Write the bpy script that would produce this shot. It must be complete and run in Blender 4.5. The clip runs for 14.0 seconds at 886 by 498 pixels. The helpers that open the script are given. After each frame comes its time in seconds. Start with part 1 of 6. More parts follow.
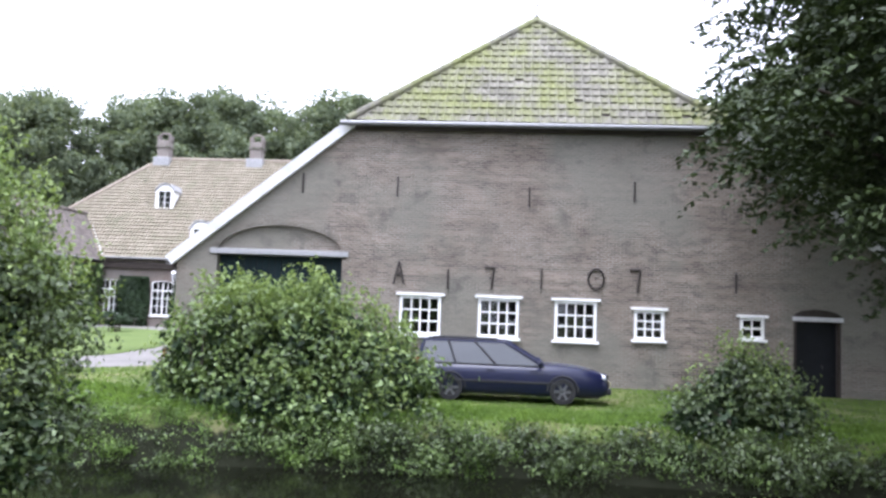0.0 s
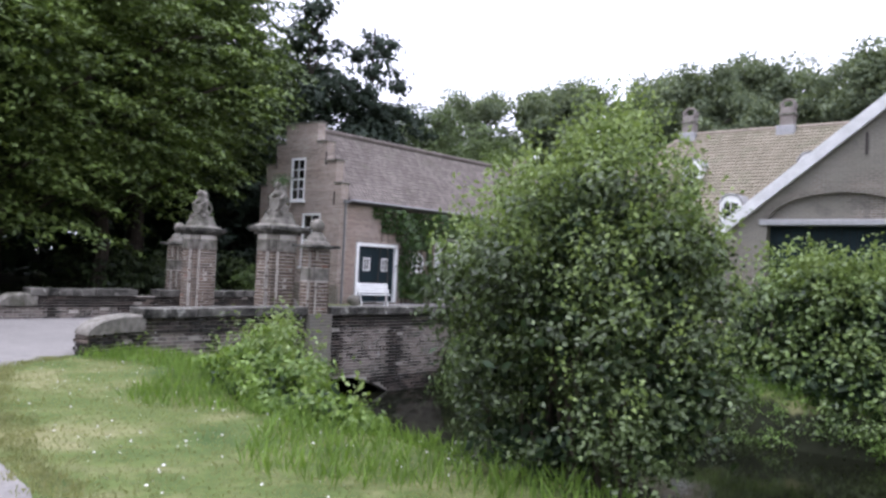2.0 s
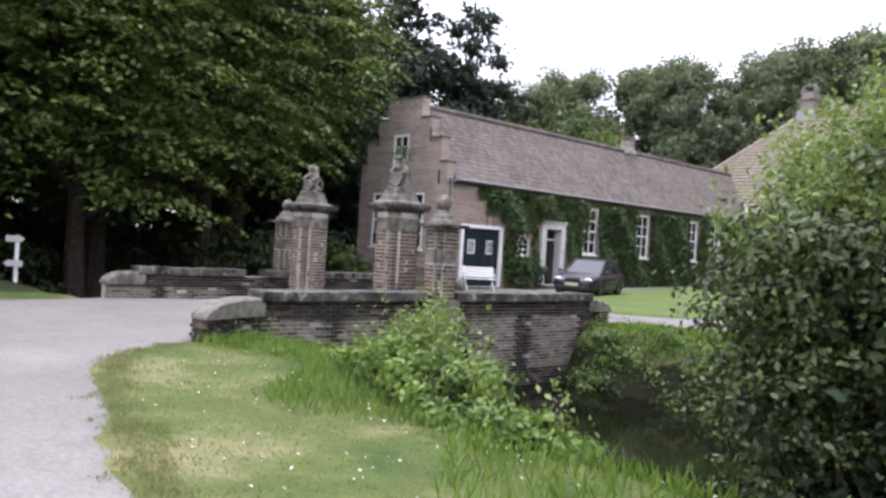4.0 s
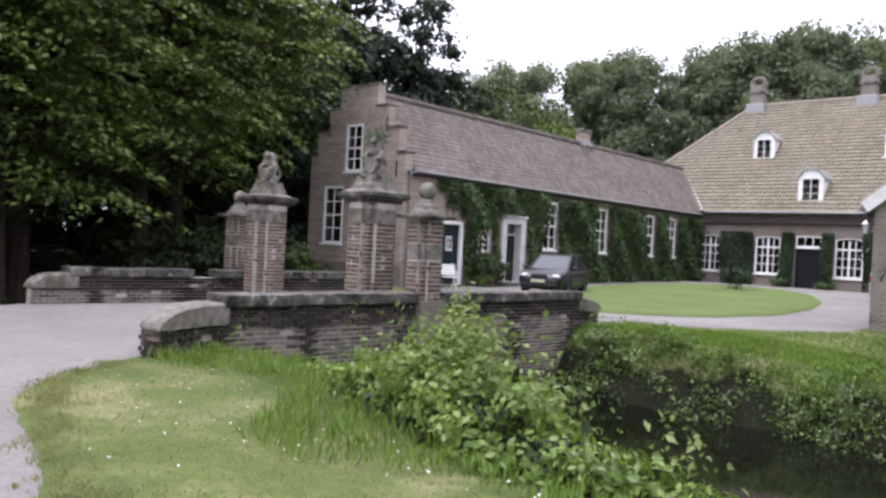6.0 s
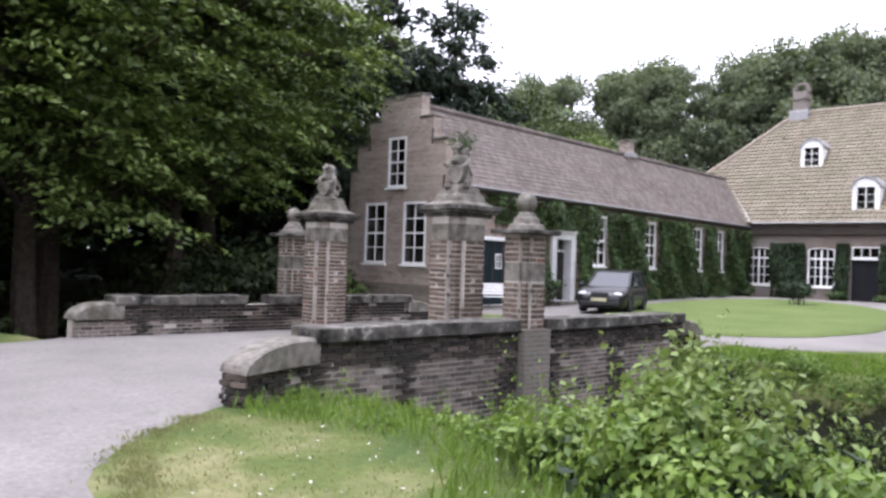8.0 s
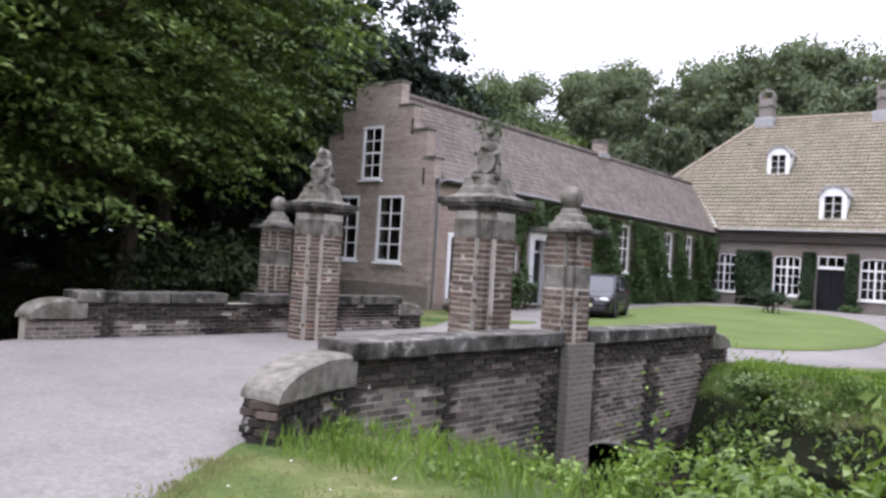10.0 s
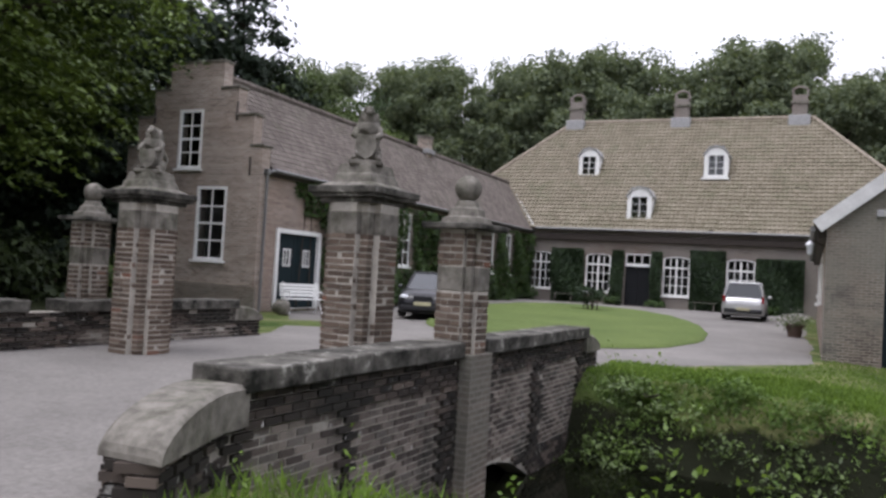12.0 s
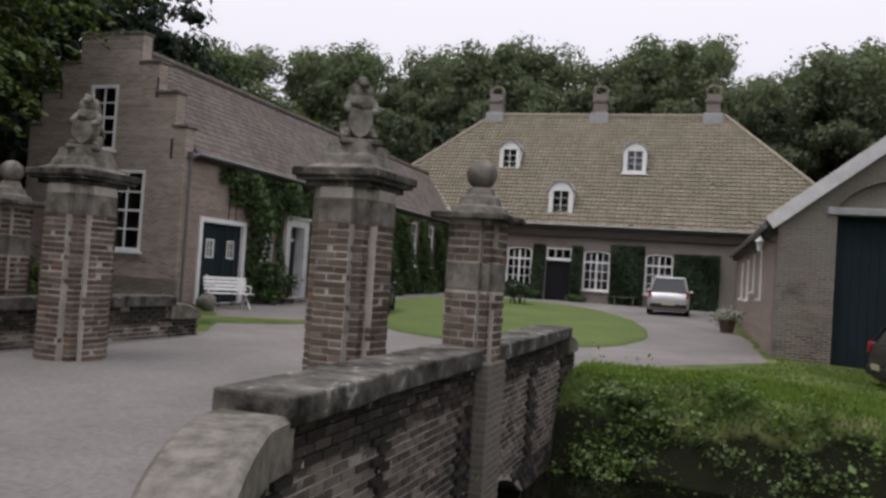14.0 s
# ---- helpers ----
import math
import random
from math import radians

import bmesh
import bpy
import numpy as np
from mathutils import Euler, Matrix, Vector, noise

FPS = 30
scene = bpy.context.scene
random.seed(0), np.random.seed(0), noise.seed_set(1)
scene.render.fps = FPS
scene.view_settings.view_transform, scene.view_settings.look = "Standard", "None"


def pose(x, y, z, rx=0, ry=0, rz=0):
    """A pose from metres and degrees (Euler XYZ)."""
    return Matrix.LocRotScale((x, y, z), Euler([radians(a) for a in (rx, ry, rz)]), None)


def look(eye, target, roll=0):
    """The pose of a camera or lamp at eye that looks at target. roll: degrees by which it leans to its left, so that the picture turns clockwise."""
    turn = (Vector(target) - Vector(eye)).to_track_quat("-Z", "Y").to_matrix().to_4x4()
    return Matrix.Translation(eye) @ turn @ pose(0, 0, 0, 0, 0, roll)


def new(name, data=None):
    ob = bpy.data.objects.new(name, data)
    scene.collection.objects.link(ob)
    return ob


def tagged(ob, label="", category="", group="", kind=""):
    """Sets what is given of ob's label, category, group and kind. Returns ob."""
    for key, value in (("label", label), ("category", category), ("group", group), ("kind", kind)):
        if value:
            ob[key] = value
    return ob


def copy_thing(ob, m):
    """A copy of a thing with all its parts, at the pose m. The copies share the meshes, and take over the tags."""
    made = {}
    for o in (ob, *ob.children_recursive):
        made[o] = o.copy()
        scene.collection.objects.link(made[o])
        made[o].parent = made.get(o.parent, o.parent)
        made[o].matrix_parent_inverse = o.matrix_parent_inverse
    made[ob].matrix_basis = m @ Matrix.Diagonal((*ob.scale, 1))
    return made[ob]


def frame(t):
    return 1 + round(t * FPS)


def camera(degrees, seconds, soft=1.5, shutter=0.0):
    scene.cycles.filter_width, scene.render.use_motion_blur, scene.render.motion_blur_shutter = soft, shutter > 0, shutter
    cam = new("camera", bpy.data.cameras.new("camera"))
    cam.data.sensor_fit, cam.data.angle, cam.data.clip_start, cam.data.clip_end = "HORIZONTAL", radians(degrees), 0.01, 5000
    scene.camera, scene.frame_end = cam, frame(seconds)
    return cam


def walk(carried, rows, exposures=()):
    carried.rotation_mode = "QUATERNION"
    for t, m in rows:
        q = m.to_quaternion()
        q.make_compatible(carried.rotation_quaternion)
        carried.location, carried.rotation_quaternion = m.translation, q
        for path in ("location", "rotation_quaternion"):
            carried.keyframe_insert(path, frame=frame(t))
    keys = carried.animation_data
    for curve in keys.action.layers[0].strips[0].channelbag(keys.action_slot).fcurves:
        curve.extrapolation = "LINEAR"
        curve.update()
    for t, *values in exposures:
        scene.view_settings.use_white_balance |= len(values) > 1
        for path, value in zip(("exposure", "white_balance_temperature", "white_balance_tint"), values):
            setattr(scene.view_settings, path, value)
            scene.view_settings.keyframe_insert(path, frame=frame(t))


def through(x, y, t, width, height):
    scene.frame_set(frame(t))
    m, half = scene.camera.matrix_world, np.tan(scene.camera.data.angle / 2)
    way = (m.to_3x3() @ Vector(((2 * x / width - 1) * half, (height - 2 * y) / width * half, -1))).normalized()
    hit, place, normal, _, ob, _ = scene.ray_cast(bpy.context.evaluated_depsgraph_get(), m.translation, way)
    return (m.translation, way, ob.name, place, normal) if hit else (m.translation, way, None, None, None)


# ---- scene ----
cam = camera(57.3, 14.0, soft=2.8)
PATH = [
    (0, (1.339, 2.45, 1.797), (1.16, 4.436, 1.956), 2.2),
    (0.5, (1.162, 2.213, 1.758), (0.669, 4.145, 1.909), 3.3),
    (1, (0.959, 2.101, 1.738), (0.22, 3.956, 1.84), 3.2),
    (1.5, (0.66, 2.228, 1.675), (-0.351, 3.954, 1.684), 3.2),
    (2, (0.288, 2.467, 1.702), (-1.003, 3.993, 1.748), 2.7),
    (2.5, (-0.228, 2.631, 1.706), (-1.652, 4.035, 1.721), 4.3),
    (3, (-0.706, 2.742, 1.659), (-2.163, 4.112, 1.657), 3.0),
    (5.5, (-3.107, 3.566, 1.587), (-4.456, 5.043, 1.588), 3.7),
    (6, (-3.558, 3.737, 1.519), (-4.88, 5.238, 1.516), 3.0),
    (6.5, (-4.135, 3.827, 1.556), (-5.535, 5.254, 1.501), 5.5),
    (7, (-4.697, 3.871, 1.608), (-6.042, 5.346, 1.474), 1.6),
    (7.5, (-5.188, 4.082, 1.492), (-6.536, 5.558, 1.496), 1.9),
    (8, (-5.725, 4.199, 1.498), (-7.073, 5.676, 1.537), 2.0),
    (10.5, (-8.153, 4.768, 1.48), (-9.319, 6.393, 1.505), 3.9),
    (11, (-8.6, 4.9, 1.469), (-9.599, 6.632, 1.47), 1.5),
    (11.5, (-9.002, 5.148, 1.469), (-9.882, 6.942, 1.558), 1.0),
    (12, (-9.331, 5.383, 1.479), (-10.159, 7.202, 1.54), 3.4),
    (12.5, (-9.692, 5.542, 1.482), (-10.373, 7.421, 1.556), 2.2),
    (13, (-10.081, 5.828, 1.453), (-10.754, 7.708, 1.553), 2.8),
    (13.5, (-10.424, 5.986, 1.469), (-11.124, 7.856, 1.568), 4.6),
    (14, (-10.834, 6.04, 1.457), (-11.431, 7.948, 1.514), 3.8),
]
walk(cam, [(t, look(eye, target, roll)) for t, eye, target, roll in PATH],
     [(0, 1.4, 5650, 18), (0.6, 0.65, 5600, 18), (1.5, 0.7, 5650, 20), (3, 0.9, 5850, 20), (6, 0.73, 6000, 21), (8, 0.95, 5950, 21), (10.5, 0.75, 5900, 20), (12, 0.14, 6100, 17), (12.6, -0.24, 6250, 17), (14, -0.35, 6350, 17)])

# ---- world and light ----
world = bpy.data.worlds.new("overcast")
scene.world = world
world.use_nodes = True
wn, wl = world.node_tree.nodes, world.node_tree.links
sky = wn.new("ShaderNodeTexSky")
sky.sky_type, sky.sun_disc = "NISHITA", False
sky.sun_elevation, sky.sun_rotation = radians(66), radians(212)
sky.air_density, sky.dust_density, sky.ozone_density = 1.0, 6.0, 1.0
soft_sky = wn.new("ShaderNodeHueSaturation")
soft_sky.inputs["Saturation"].default_value = 0.12
wl.new(sky.outputs["Color"], soft_sky.inputs["Color"])
# a closed cloud layer: the sky's own glow, mostly evened out
cloud = wn.new("ShaderNodeMix")
cloud.data_type = "RGBA"
cloud.inputs[0].default_value = 0.85
# clouds are brighter overhead than at the horizon
way, up = wn.new("ShaderNodeTexCoord"), wn.new("ShaderNodeSeparateXYZ")
lift = wn.new("ShaderNodeMapRange")
lift.inputs[1].default_value, lift.inputs[2].default_value, lift.inputs[3].default_value, lift.inputs[4].default_value = 0.1, 1.0, 8.2, 14.0
wl.new(way.outputs["Generated"], up.inputs[0])
wl.new(up.outputs[2], lift.inputs[0])
shade = wn.new("ShaderNodeMix")
shade.data_type, shade.blend_type = "RGBA", "MULTIPLY"
shade.inputs[0].default_value, shade.inputs[7].default_value = 1.0, (1.0, 1.0, 1.045, 1)
wl.new(lift.outputs[0], shade.inputs[6])
wl.new(shade.outputs[2], cloud.inputs[7])
wl.new(soft_sky.outputs["Color"], cloud.inputs[6])
wl.new(cloud.outputs[2], wn["Background"].inputs["Color"])
wn["Background"].inputs["Strength"].default_value = 0.135
sun = new("sun", bpy.data.lights.new("sun", "SUN"))
sun.data.energy, sun.data.angle, sun.data.color = 1.5, radians(30), (1.0, 0.97, 0.92)
sun.matrix_world = look((-14, -22, 60), (0, 0, 0))


# ---- materials ----
class Nodes:
    """A node material that is put together step by step."""

    def __init__(self, name, rough=0.8, spec=0.3, metal=0.0):
        self.mat = bpy.data.materials.new(name)
        self.mat.use_nodes = True
        self.n, self.l = self.mat.node_tree.nodes, self.mat.node_tree.links
        self.b = self.n["Principled BSDF"]
        self.b.inputs["Roughness"].default_value = rough
        self.b.inputs["Specular IOR Level"].default_value = spec
        self.b.inputs["Metallic"].default_value = metal
        self.geo = self.n.new("ShaderNodeNewGeometry")
        self.pos = self.geo.outputs["Position"]

    def noise(self, scale, detail=4.0, rough=0.6, vec=None):
        k = self.n.new("ShaderNodeTexNoise")
        k.inputs["Scale"].default_value, k.inputs["Detail"].default_value, k.inputs["Roughness"].default_value = scale, detail, rough
        self.l.new(vec or self.pos, k.inputs["Vector"])
        return k.outputs["Fac"]

    def ramp(self, fac, stops):
        k = self.n.new("ShaderNodeValToRGB")
        e = k.color_ramp.elements
        while len(e) < len(stops):
            e.new(0.5)
        for el, (p, c) in zip(e, stops):
            el.position, el.color = p, (*c, 1.0) if len(c) == 3 else c
        self.l.new(fac, k.inputs["Fac"])
        return k.outputs["Color"]

    def grey(self, fac, a, b, va=0.0, vb=1.0):
        k = self.n.new("ShaderNodeMapRange")
        k.inputs[1].default_value, k.inputs[2].default_value, k.inputs[3].default_value, k.inputs[4].default_value = a, b, va, vb
        self.l.new(fac, k.inputs[0])
        return k.outputs[0]

    def math(self, op, a, b=0.0):
        k = self.n.new("ShaderNodeMath")
        k.operation = op
        for i, v in enumerate((a, b)):
            if isinstance(v, (int, float)):
                k.inputs[i].default_value = v
            else:
                self.l.new(v, k.inputs[i])
        return k.outputs[0]

    def mix(self, fac, a, b, mode="MIX"):
        k = self.n.new("ShaderNodeMix")
        k.data_type, k.blend_type = "RGBA", mode
        for i, v in ((0, fac), (6, a), (7, b)):
            if isinstance(v, (int, float)):
                k.inputs[i].default_value = v
            elif isinstance(v, tuple):
                k.inputs[i].default_value = (*v, 1.0)
            else:
                self.l.new(v, k.inputs[i])
        return k.outputs[2]

    def colour(self, c):
        if isinstance(c, tuple):
            self.b.inputs["Base Color"].default_value = (*c, 1.0)
        else:
            self.l.new(c, self.b.inputs["Base Color"])
        return self

    def rough(self, r):
        self.l.new(r, self.b.inputs["Roughness"])
        return self

    def bump(self, h, strength=0.4, dist=0.02):
        k = self.n.new("ShaderNodeBump")
        k.inputs["Strength"].default_value, k.inputs["Distance"].default_value = strength, dist
        self.l.new(h, k.inputs["Height"])
        self.l.new(k.outputs[0], self.b.inputs["Normal"])
        return self

    def wall_uv(self):
        """Along the wall and up, for walls that run along x or y."""
        p, q = self.n.new("ShaderNodeSeparateXYZ"), self.n.new("ShaderNodeSeparateXYZ")
        self.l.new(self.pos, p.inputs[0])
        self.l.new(self.geo.outputs["True Normal"], q.inputs[0])
        side = self.math("GREATER_THAN", self.math("ABSOLUTE", q.outputs[0]), 0.7)
        u = self.math("ADD", self.math("MULTIPLY", p.outputs[0], self.math("SUBTRACT", 1.0, side)), self.math("MULTIPLY", p.outputs[1], side))
        c = self.n.new("ShaderNodeCombineXYZ")
        self.l.new(u, c.inputs[0])
        self.l.new(p.outputs[2], c.inputs[1])
        return c.outputs[0]


def plain(name, c, rough=0.6, spec=0.3, metal=0.0, vary=0.18, scale=6.0, bump=0.15):
    """A paint, stone or metal of one colour with wear at two scales."""
    m = Nodes(name, rough, spec, metal)
    a, b = m.noise(scale), m.noise(scale * 9, 3)
    lo, hi = tuple(v * (1 - vary) for v in c), tuple(min(1, v * (1 + vary)) for v in c)
    col = m.ramp(a, [(0.3, lo), (0.7, hi)])
    m.colour(m.mix(0.25, col, m.ramp(b, [(0.35, lo), (0.65, hi)])))
    return (m.bump(b, bump, 0.004) if bump else m).mat


def brickwork(name, colours, mortar, patch=None, patch_at=(0.5, 0.62), size=(0.22, 0.068), stain=(0.05, 0.05, 0.045), stain_at=(0.6, 0.75)):
    m = Nodes(name, 0.9, 0.2)
    uv = m.wall_uv()
    br = m.n.new("ShaderNodeTexBrick")
    br.inputs["Scale"].default_value = 1.0
    br.inputs["Brick Width"].default_value, br.inputs["Row Height"].default_value = size
    br.inputs["Mortar Size"].default_value, br.inputs["Mortar Smooth"].default_value = 0.011, 0.2
    br.inputs["Color1"].default_value, br.inputs["Color2"].default_value, br.inputs["Mortar"].default_value = (0, 0, 0, 1), (1, 1, 1, 1), (0.5, 0.5, 0.5, 1)
    wob = m.n.new("ShaderNodeMix")
    wob.data_type, wob.blend_type = "RGBA", "ADD"
    wob.inputs[0].default_value = 0.008
    m.l.new(uv, wob.inputs[6])
    m.l.new(m.ramp(m.noise(1.3, 3), [(0.0, (0, 0, 0)), (1.0, (1, 1, 1))]), wob.inputs[7])
    m.l.new(wob.outputs[2], br.inputs["Vector"])
    tone = m.ramp(br.outputs["Color"], [(0.0, colours[0]), (0.5, colours[1]), (1.0, colours[2])])
    # long streaks of lighter and darker courses
    st = m.n.new("ShaderNodeMapping")
    st.inputs["Scale"].default_value = (0.5, 0.5, 7.0)
    m.l.new(m.pos, st.inputs[0])
    tone = m.mix(0.55, tone, m.ramp(m.noise(1.0, 5, 0.7, st.outputs[0]), [(0.35, colours[0]), (0.52, colours[1]), (0.66, colours[2])]))
    # courses pick up a slow change of tone from one part of the wall to the next
    wide = m.noise(0.35, 3)
    tone = m.mix(m.grey(wide, 0.35, 0.7), tone, m.mix(0.5, tone, colours[1]))
    col = m.mix(m.math("MULTIPLY", br.outputs["Fac"], m.grey(m.noise(0.8, 4), 0.35, 0.65, 0.35, 0.9)), tone, mortar)
    if patch:
        col = m.mix(m.math("MULTIPLY", m.grey(m.noise(0.22, 5), *patch_at), 0.75), col, patch)
    col = m.mix(m.math("MULTIPLY", m.grey(m.noise(0.9, 6, 0.7), *stain_at), 0.6), col, stain)
    m.colour(m.mix(0.35, col, m.ramp(m.noise(30, 4), [(0.3, (0.35, 0.35, 0.35)), (0.7, (0.75, 0.75, 0.75))]), "OVERLAY"))
    return m.bump(m.math("SUBTRACT", m.noise(40, 3), br.outputs["Fac"]), 0.6, 0.012).mat


def leafage(name, dark, light, rough=0.5, through=0.35, blotch=1.6):
    m = Nodes(name, rough, 0.35)
    col = m.ramp(m.geo.outputs["Random Per Island"], [(0.0, dark), (0.6, tuple((a + b) / 2 for a, b in zip(dark, light))), (1.0, light)])
    col = m.mix(0.45, col, m.ramp(m.noise(blotch, 3), [(0.35, dark), (0.65, light)]))
    m.colour(col)
    tr, mx = m.n.new("ShaderNodeBsdfTranslucent"), m.n.new("ShaderNodeMixShader")
    m.l.new(m.mix(1.0, col, (1.0, 1.0, 0.55), "MULTIPLY"), tr.inputs["Color"])
    mx.inputs[0].default_value = through
    m.l.new(m.b.outputs[0], mx.inputs[1])
    m.l.new(tr.outputs[0], mx.inputs[2])
    m.l.new(mx.outputs[0], m.n["Material Output"].inputs["Surface"])
    return m.mat


def tile_mat(name, a, b, c, moss=None, moss_at=(0.5, 0.65), slip=None):
    m = Nodes(name, 0.85, 0.25)
    col = m.ramp(m.geo.outputs["Random Per Island"], [(0.0, a), (0.5, b), (1.0, c)])
    col = m.mix(0.4, col, m.ramp(m.noise(0.5, 5), [(0.3, a), (0.7, c)]))
    if moss:
        col = m.mix(m.math("MULTIPLY", m.grey(m.noise(0.8, 6, 0.7), *moss_at), 0.8), col, moss)
    m.colour(m.mix(0.3, col, m.ramp(m.noise(14, 5), [(0.35, (0.3, 0.3, 0.3)), (0.65, (0.8, 0.8, 0.8))]), "OVERLAY"))
    return m.bump(m.noise(25, 4), 0.4, 0.01).mat


def ground_mat(name, stops, fine, scale=0.5, bump=0.6, dist=0.03, spots=None, low_tone=None):
    m = Nodes(name, 0.95, 0.15)
    col = m.ramp(m.noise(scale, 6, 0.65), stops)
    col = m.mix(0.5, col, m.ramp(m.noise(fine, 5, 0.7), [(0.3, (0.28, 0.28, 0.28)), (0.7, (0.78, 0.78, 0.78))]), "OVERLAY")
    if spots:
        col = m.mix(m.math("MULTIPLY", m.grey(m.noise(1.7, 4, 0.7), 0.58, 0.72), 0.7), col, spots)
    if low_tone:
        # a much darker tone low on the banks, its edge varied by noise
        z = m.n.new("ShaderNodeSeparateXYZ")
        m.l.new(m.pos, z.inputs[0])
        col = m.mix(m.grey(m.math("ADD", z.outputs[2], m.grey(m.noise(1.5, 4), 0.3, 0.7, -0.2, 0.2)), -0.38, -0.55), col, low_tone)
    m.colour(col)
    return m.bump(m.noise(fine * 1.5, 4), bump, dist).mat


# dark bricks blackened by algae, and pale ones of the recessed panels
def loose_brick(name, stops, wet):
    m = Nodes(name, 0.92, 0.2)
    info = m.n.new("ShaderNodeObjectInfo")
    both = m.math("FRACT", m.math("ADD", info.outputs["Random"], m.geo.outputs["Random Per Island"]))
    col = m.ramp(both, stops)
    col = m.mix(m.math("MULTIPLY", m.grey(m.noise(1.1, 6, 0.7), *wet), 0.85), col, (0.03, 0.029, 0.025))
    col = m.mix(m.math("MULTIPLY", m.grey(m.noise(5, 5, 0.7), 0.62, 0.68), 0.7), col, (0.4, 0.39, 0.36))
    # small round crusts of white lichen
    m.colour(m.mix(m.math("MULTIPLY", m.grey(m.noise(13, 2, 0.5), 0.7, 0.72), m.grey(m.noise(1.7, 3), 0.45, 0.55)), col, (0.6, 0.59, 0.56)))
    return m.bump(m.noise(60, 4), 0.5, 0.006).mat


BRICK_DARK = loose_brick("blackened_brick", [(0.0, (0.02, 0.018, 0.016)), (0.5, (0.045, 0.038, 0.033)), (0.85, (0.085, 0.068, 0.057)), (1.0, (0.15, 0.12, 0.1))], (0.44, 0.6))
BRICK_PALE = loose_brick("panel_brick", [(0.0, (0.06, 0.05, 0.044)), (0.35, (0.14, 0.116, 0.1)), (0.75, (0.25, 0.215, 0.185)), (1.0, (0.11, 0.1, 0.088))], (0.52, 0.64))
GRASS = ground_mat("grass", [(0.35, (0.045, 0.075, 0.02)), (0.5, (0.085, 0.11, 0.032)), (0.65, (0.19, 0.18, 0.09))], 9.0, 0.6, low_tone=(0.014, 0.016, 0.008))
LAWN = ground_mat("mown_grass", [(0.3, (0.075, 0.11, 0.032)), (0.7, (0.115, 0.15, 0.045))], 12.0, 0.4)
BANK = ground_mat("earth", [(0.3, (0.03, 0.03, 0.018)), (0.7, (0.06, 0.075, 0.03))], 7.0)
GRAVEL = ground_mat("gravel", [(0.3, (0.15, 0.141, 0.131)), (0.7, (0.222, 0.209, 0.194))], 22.0, 0.35, 0.5, 0.015, (0.135, 0.126, 0.115))
BRICK_BARN = brickwork("barn_brick", [(0.042, 0.033, 0.027), (0.135, 0.11, 0.088), (0.28, 0.23, 0.185)], (0.37, 0.345, 0.3), (0.168, 0.163, 0.136), (0.45, 0.56), stain_at=(0.55, 0.7))
BRICK_WING = brickwork("wing_brick", [(0.095, 0.07, 0.058), (0.3, 0.235, 0.194), (0.5, 0.415, 0.35)], (0.5, 0.47, 0.425), (0.22, 0.205, 0.185), (0.56, 0.74))
BRICK_PINK = brickwork("pink_brick", [(0.12, 0.082, 0.064), (0.27, 0.2, 0.16), (0.42, 0.325, 0.27)], (0.4, 0.37, 0.335), (0.28, 0.235, 0.21), (0.5, 0.66))
BRICK_HOUSE = brickwork("house_brick", [(0.11, 0.085, 0.07), (0.17, 0.13, 0.108), (0.23, 0.18, 0.15)], (0.25, 0.23, 0.205), (0.22, 0.2, 0.18), (0.36, 0.5))
STONE = Nodes("weathered_stone", 0.9, 0.2)
STONE.colour(STONE.mix(STONE.math("MULTIPLY", STONE.grey(STONE.noise(2.2, 6, 0.7), 0.48, 0.66), 0.8), STONE.ramp(STONE.noise(7, 5), [(0.3, (0.09, 0.083, 0.07)), (0.7, (0.26, 0.242, 0.21))]), (0.05, 0.054, 0.03)))
STONE = STONE.bump(STONE.noise(30, 5), 0.5, 0.01).mat
COPING = Nodes("lichened_coping", 0.9, 0.2)
COPING.colour(COPING.mix(COPING.math("MULTIPLY", COPING.grey(COPING.noise(5, 5, 0.7), 0.6, 0.68), 0.8), COPING.ramp(COPING.noise(2.5, 6, 0.7), [(0.38, (0.016, 0.016, 0.013)), (0.66, (0.17, 0.16, 0.14))]), (0.42, 0.41, 0.37)))
COPING = COPING.bump(COPING.noise(35, 5), 0.5, 0.01).mat
MORTAR = plain("old_mortar", (0.4, 0.372, 0.325), 0.95, 0.1, vary=0.35, scale=3)
REDBRICK = Nodes("pillar_brick", 0.92, 0.2)
obr = REDBRICK.n.new("ShaderNodeObjectInfo")
lc = REDBRICK.ramp(obr.outputs["Random"], [(0.0, (0.075, 0.056, 0.044)), (0.4, (0.115, 0.085, 0.065)), (0.75, (0.145, 0.11, 0.084)), (0.95, (0.19, 0.15, 0.12)), (1.0, (0.19, 0.09, 0.06))])
REDBRICK.colour(REDBRICK.mix(REDBRICK.math("MULTIPLY", REDBRICK.grey(REDBRICK.noise(1.6, 6, 0.7), 0.52, 0.66), 0.6), lc, (0.07, 0.066, 0.052)))
REDBRICK = REDBRICK.bump(REDBRICK.noise(60, 4), 0.5, 0.006).mat
TILES_HOUSE = tile_mat("ochre_pantile", (0.15, 0.13, 0.093), (0.195, 0.172, 0.125), (0.245, 0.218, 0.165), (0.15, 0.145, 0.095), (0.5, 0.7))
TILES_WING = tile_mat("brown_pantile", (0.085, 0.072, 0.062), (0.13, 0.11, 0.096), (0.18, 0.155, 0.138), (0.1, 0.097, 0.07), (0.55, 0.7))
TILES_BARN = tile_mat("mossy_pantile", (0.115, 0.11, 0.088), (0.165, 0.157, 0.125), (0.215, 0.205, 0.165), (0.165, 0.18, 0.062), (0.42, 0.62))
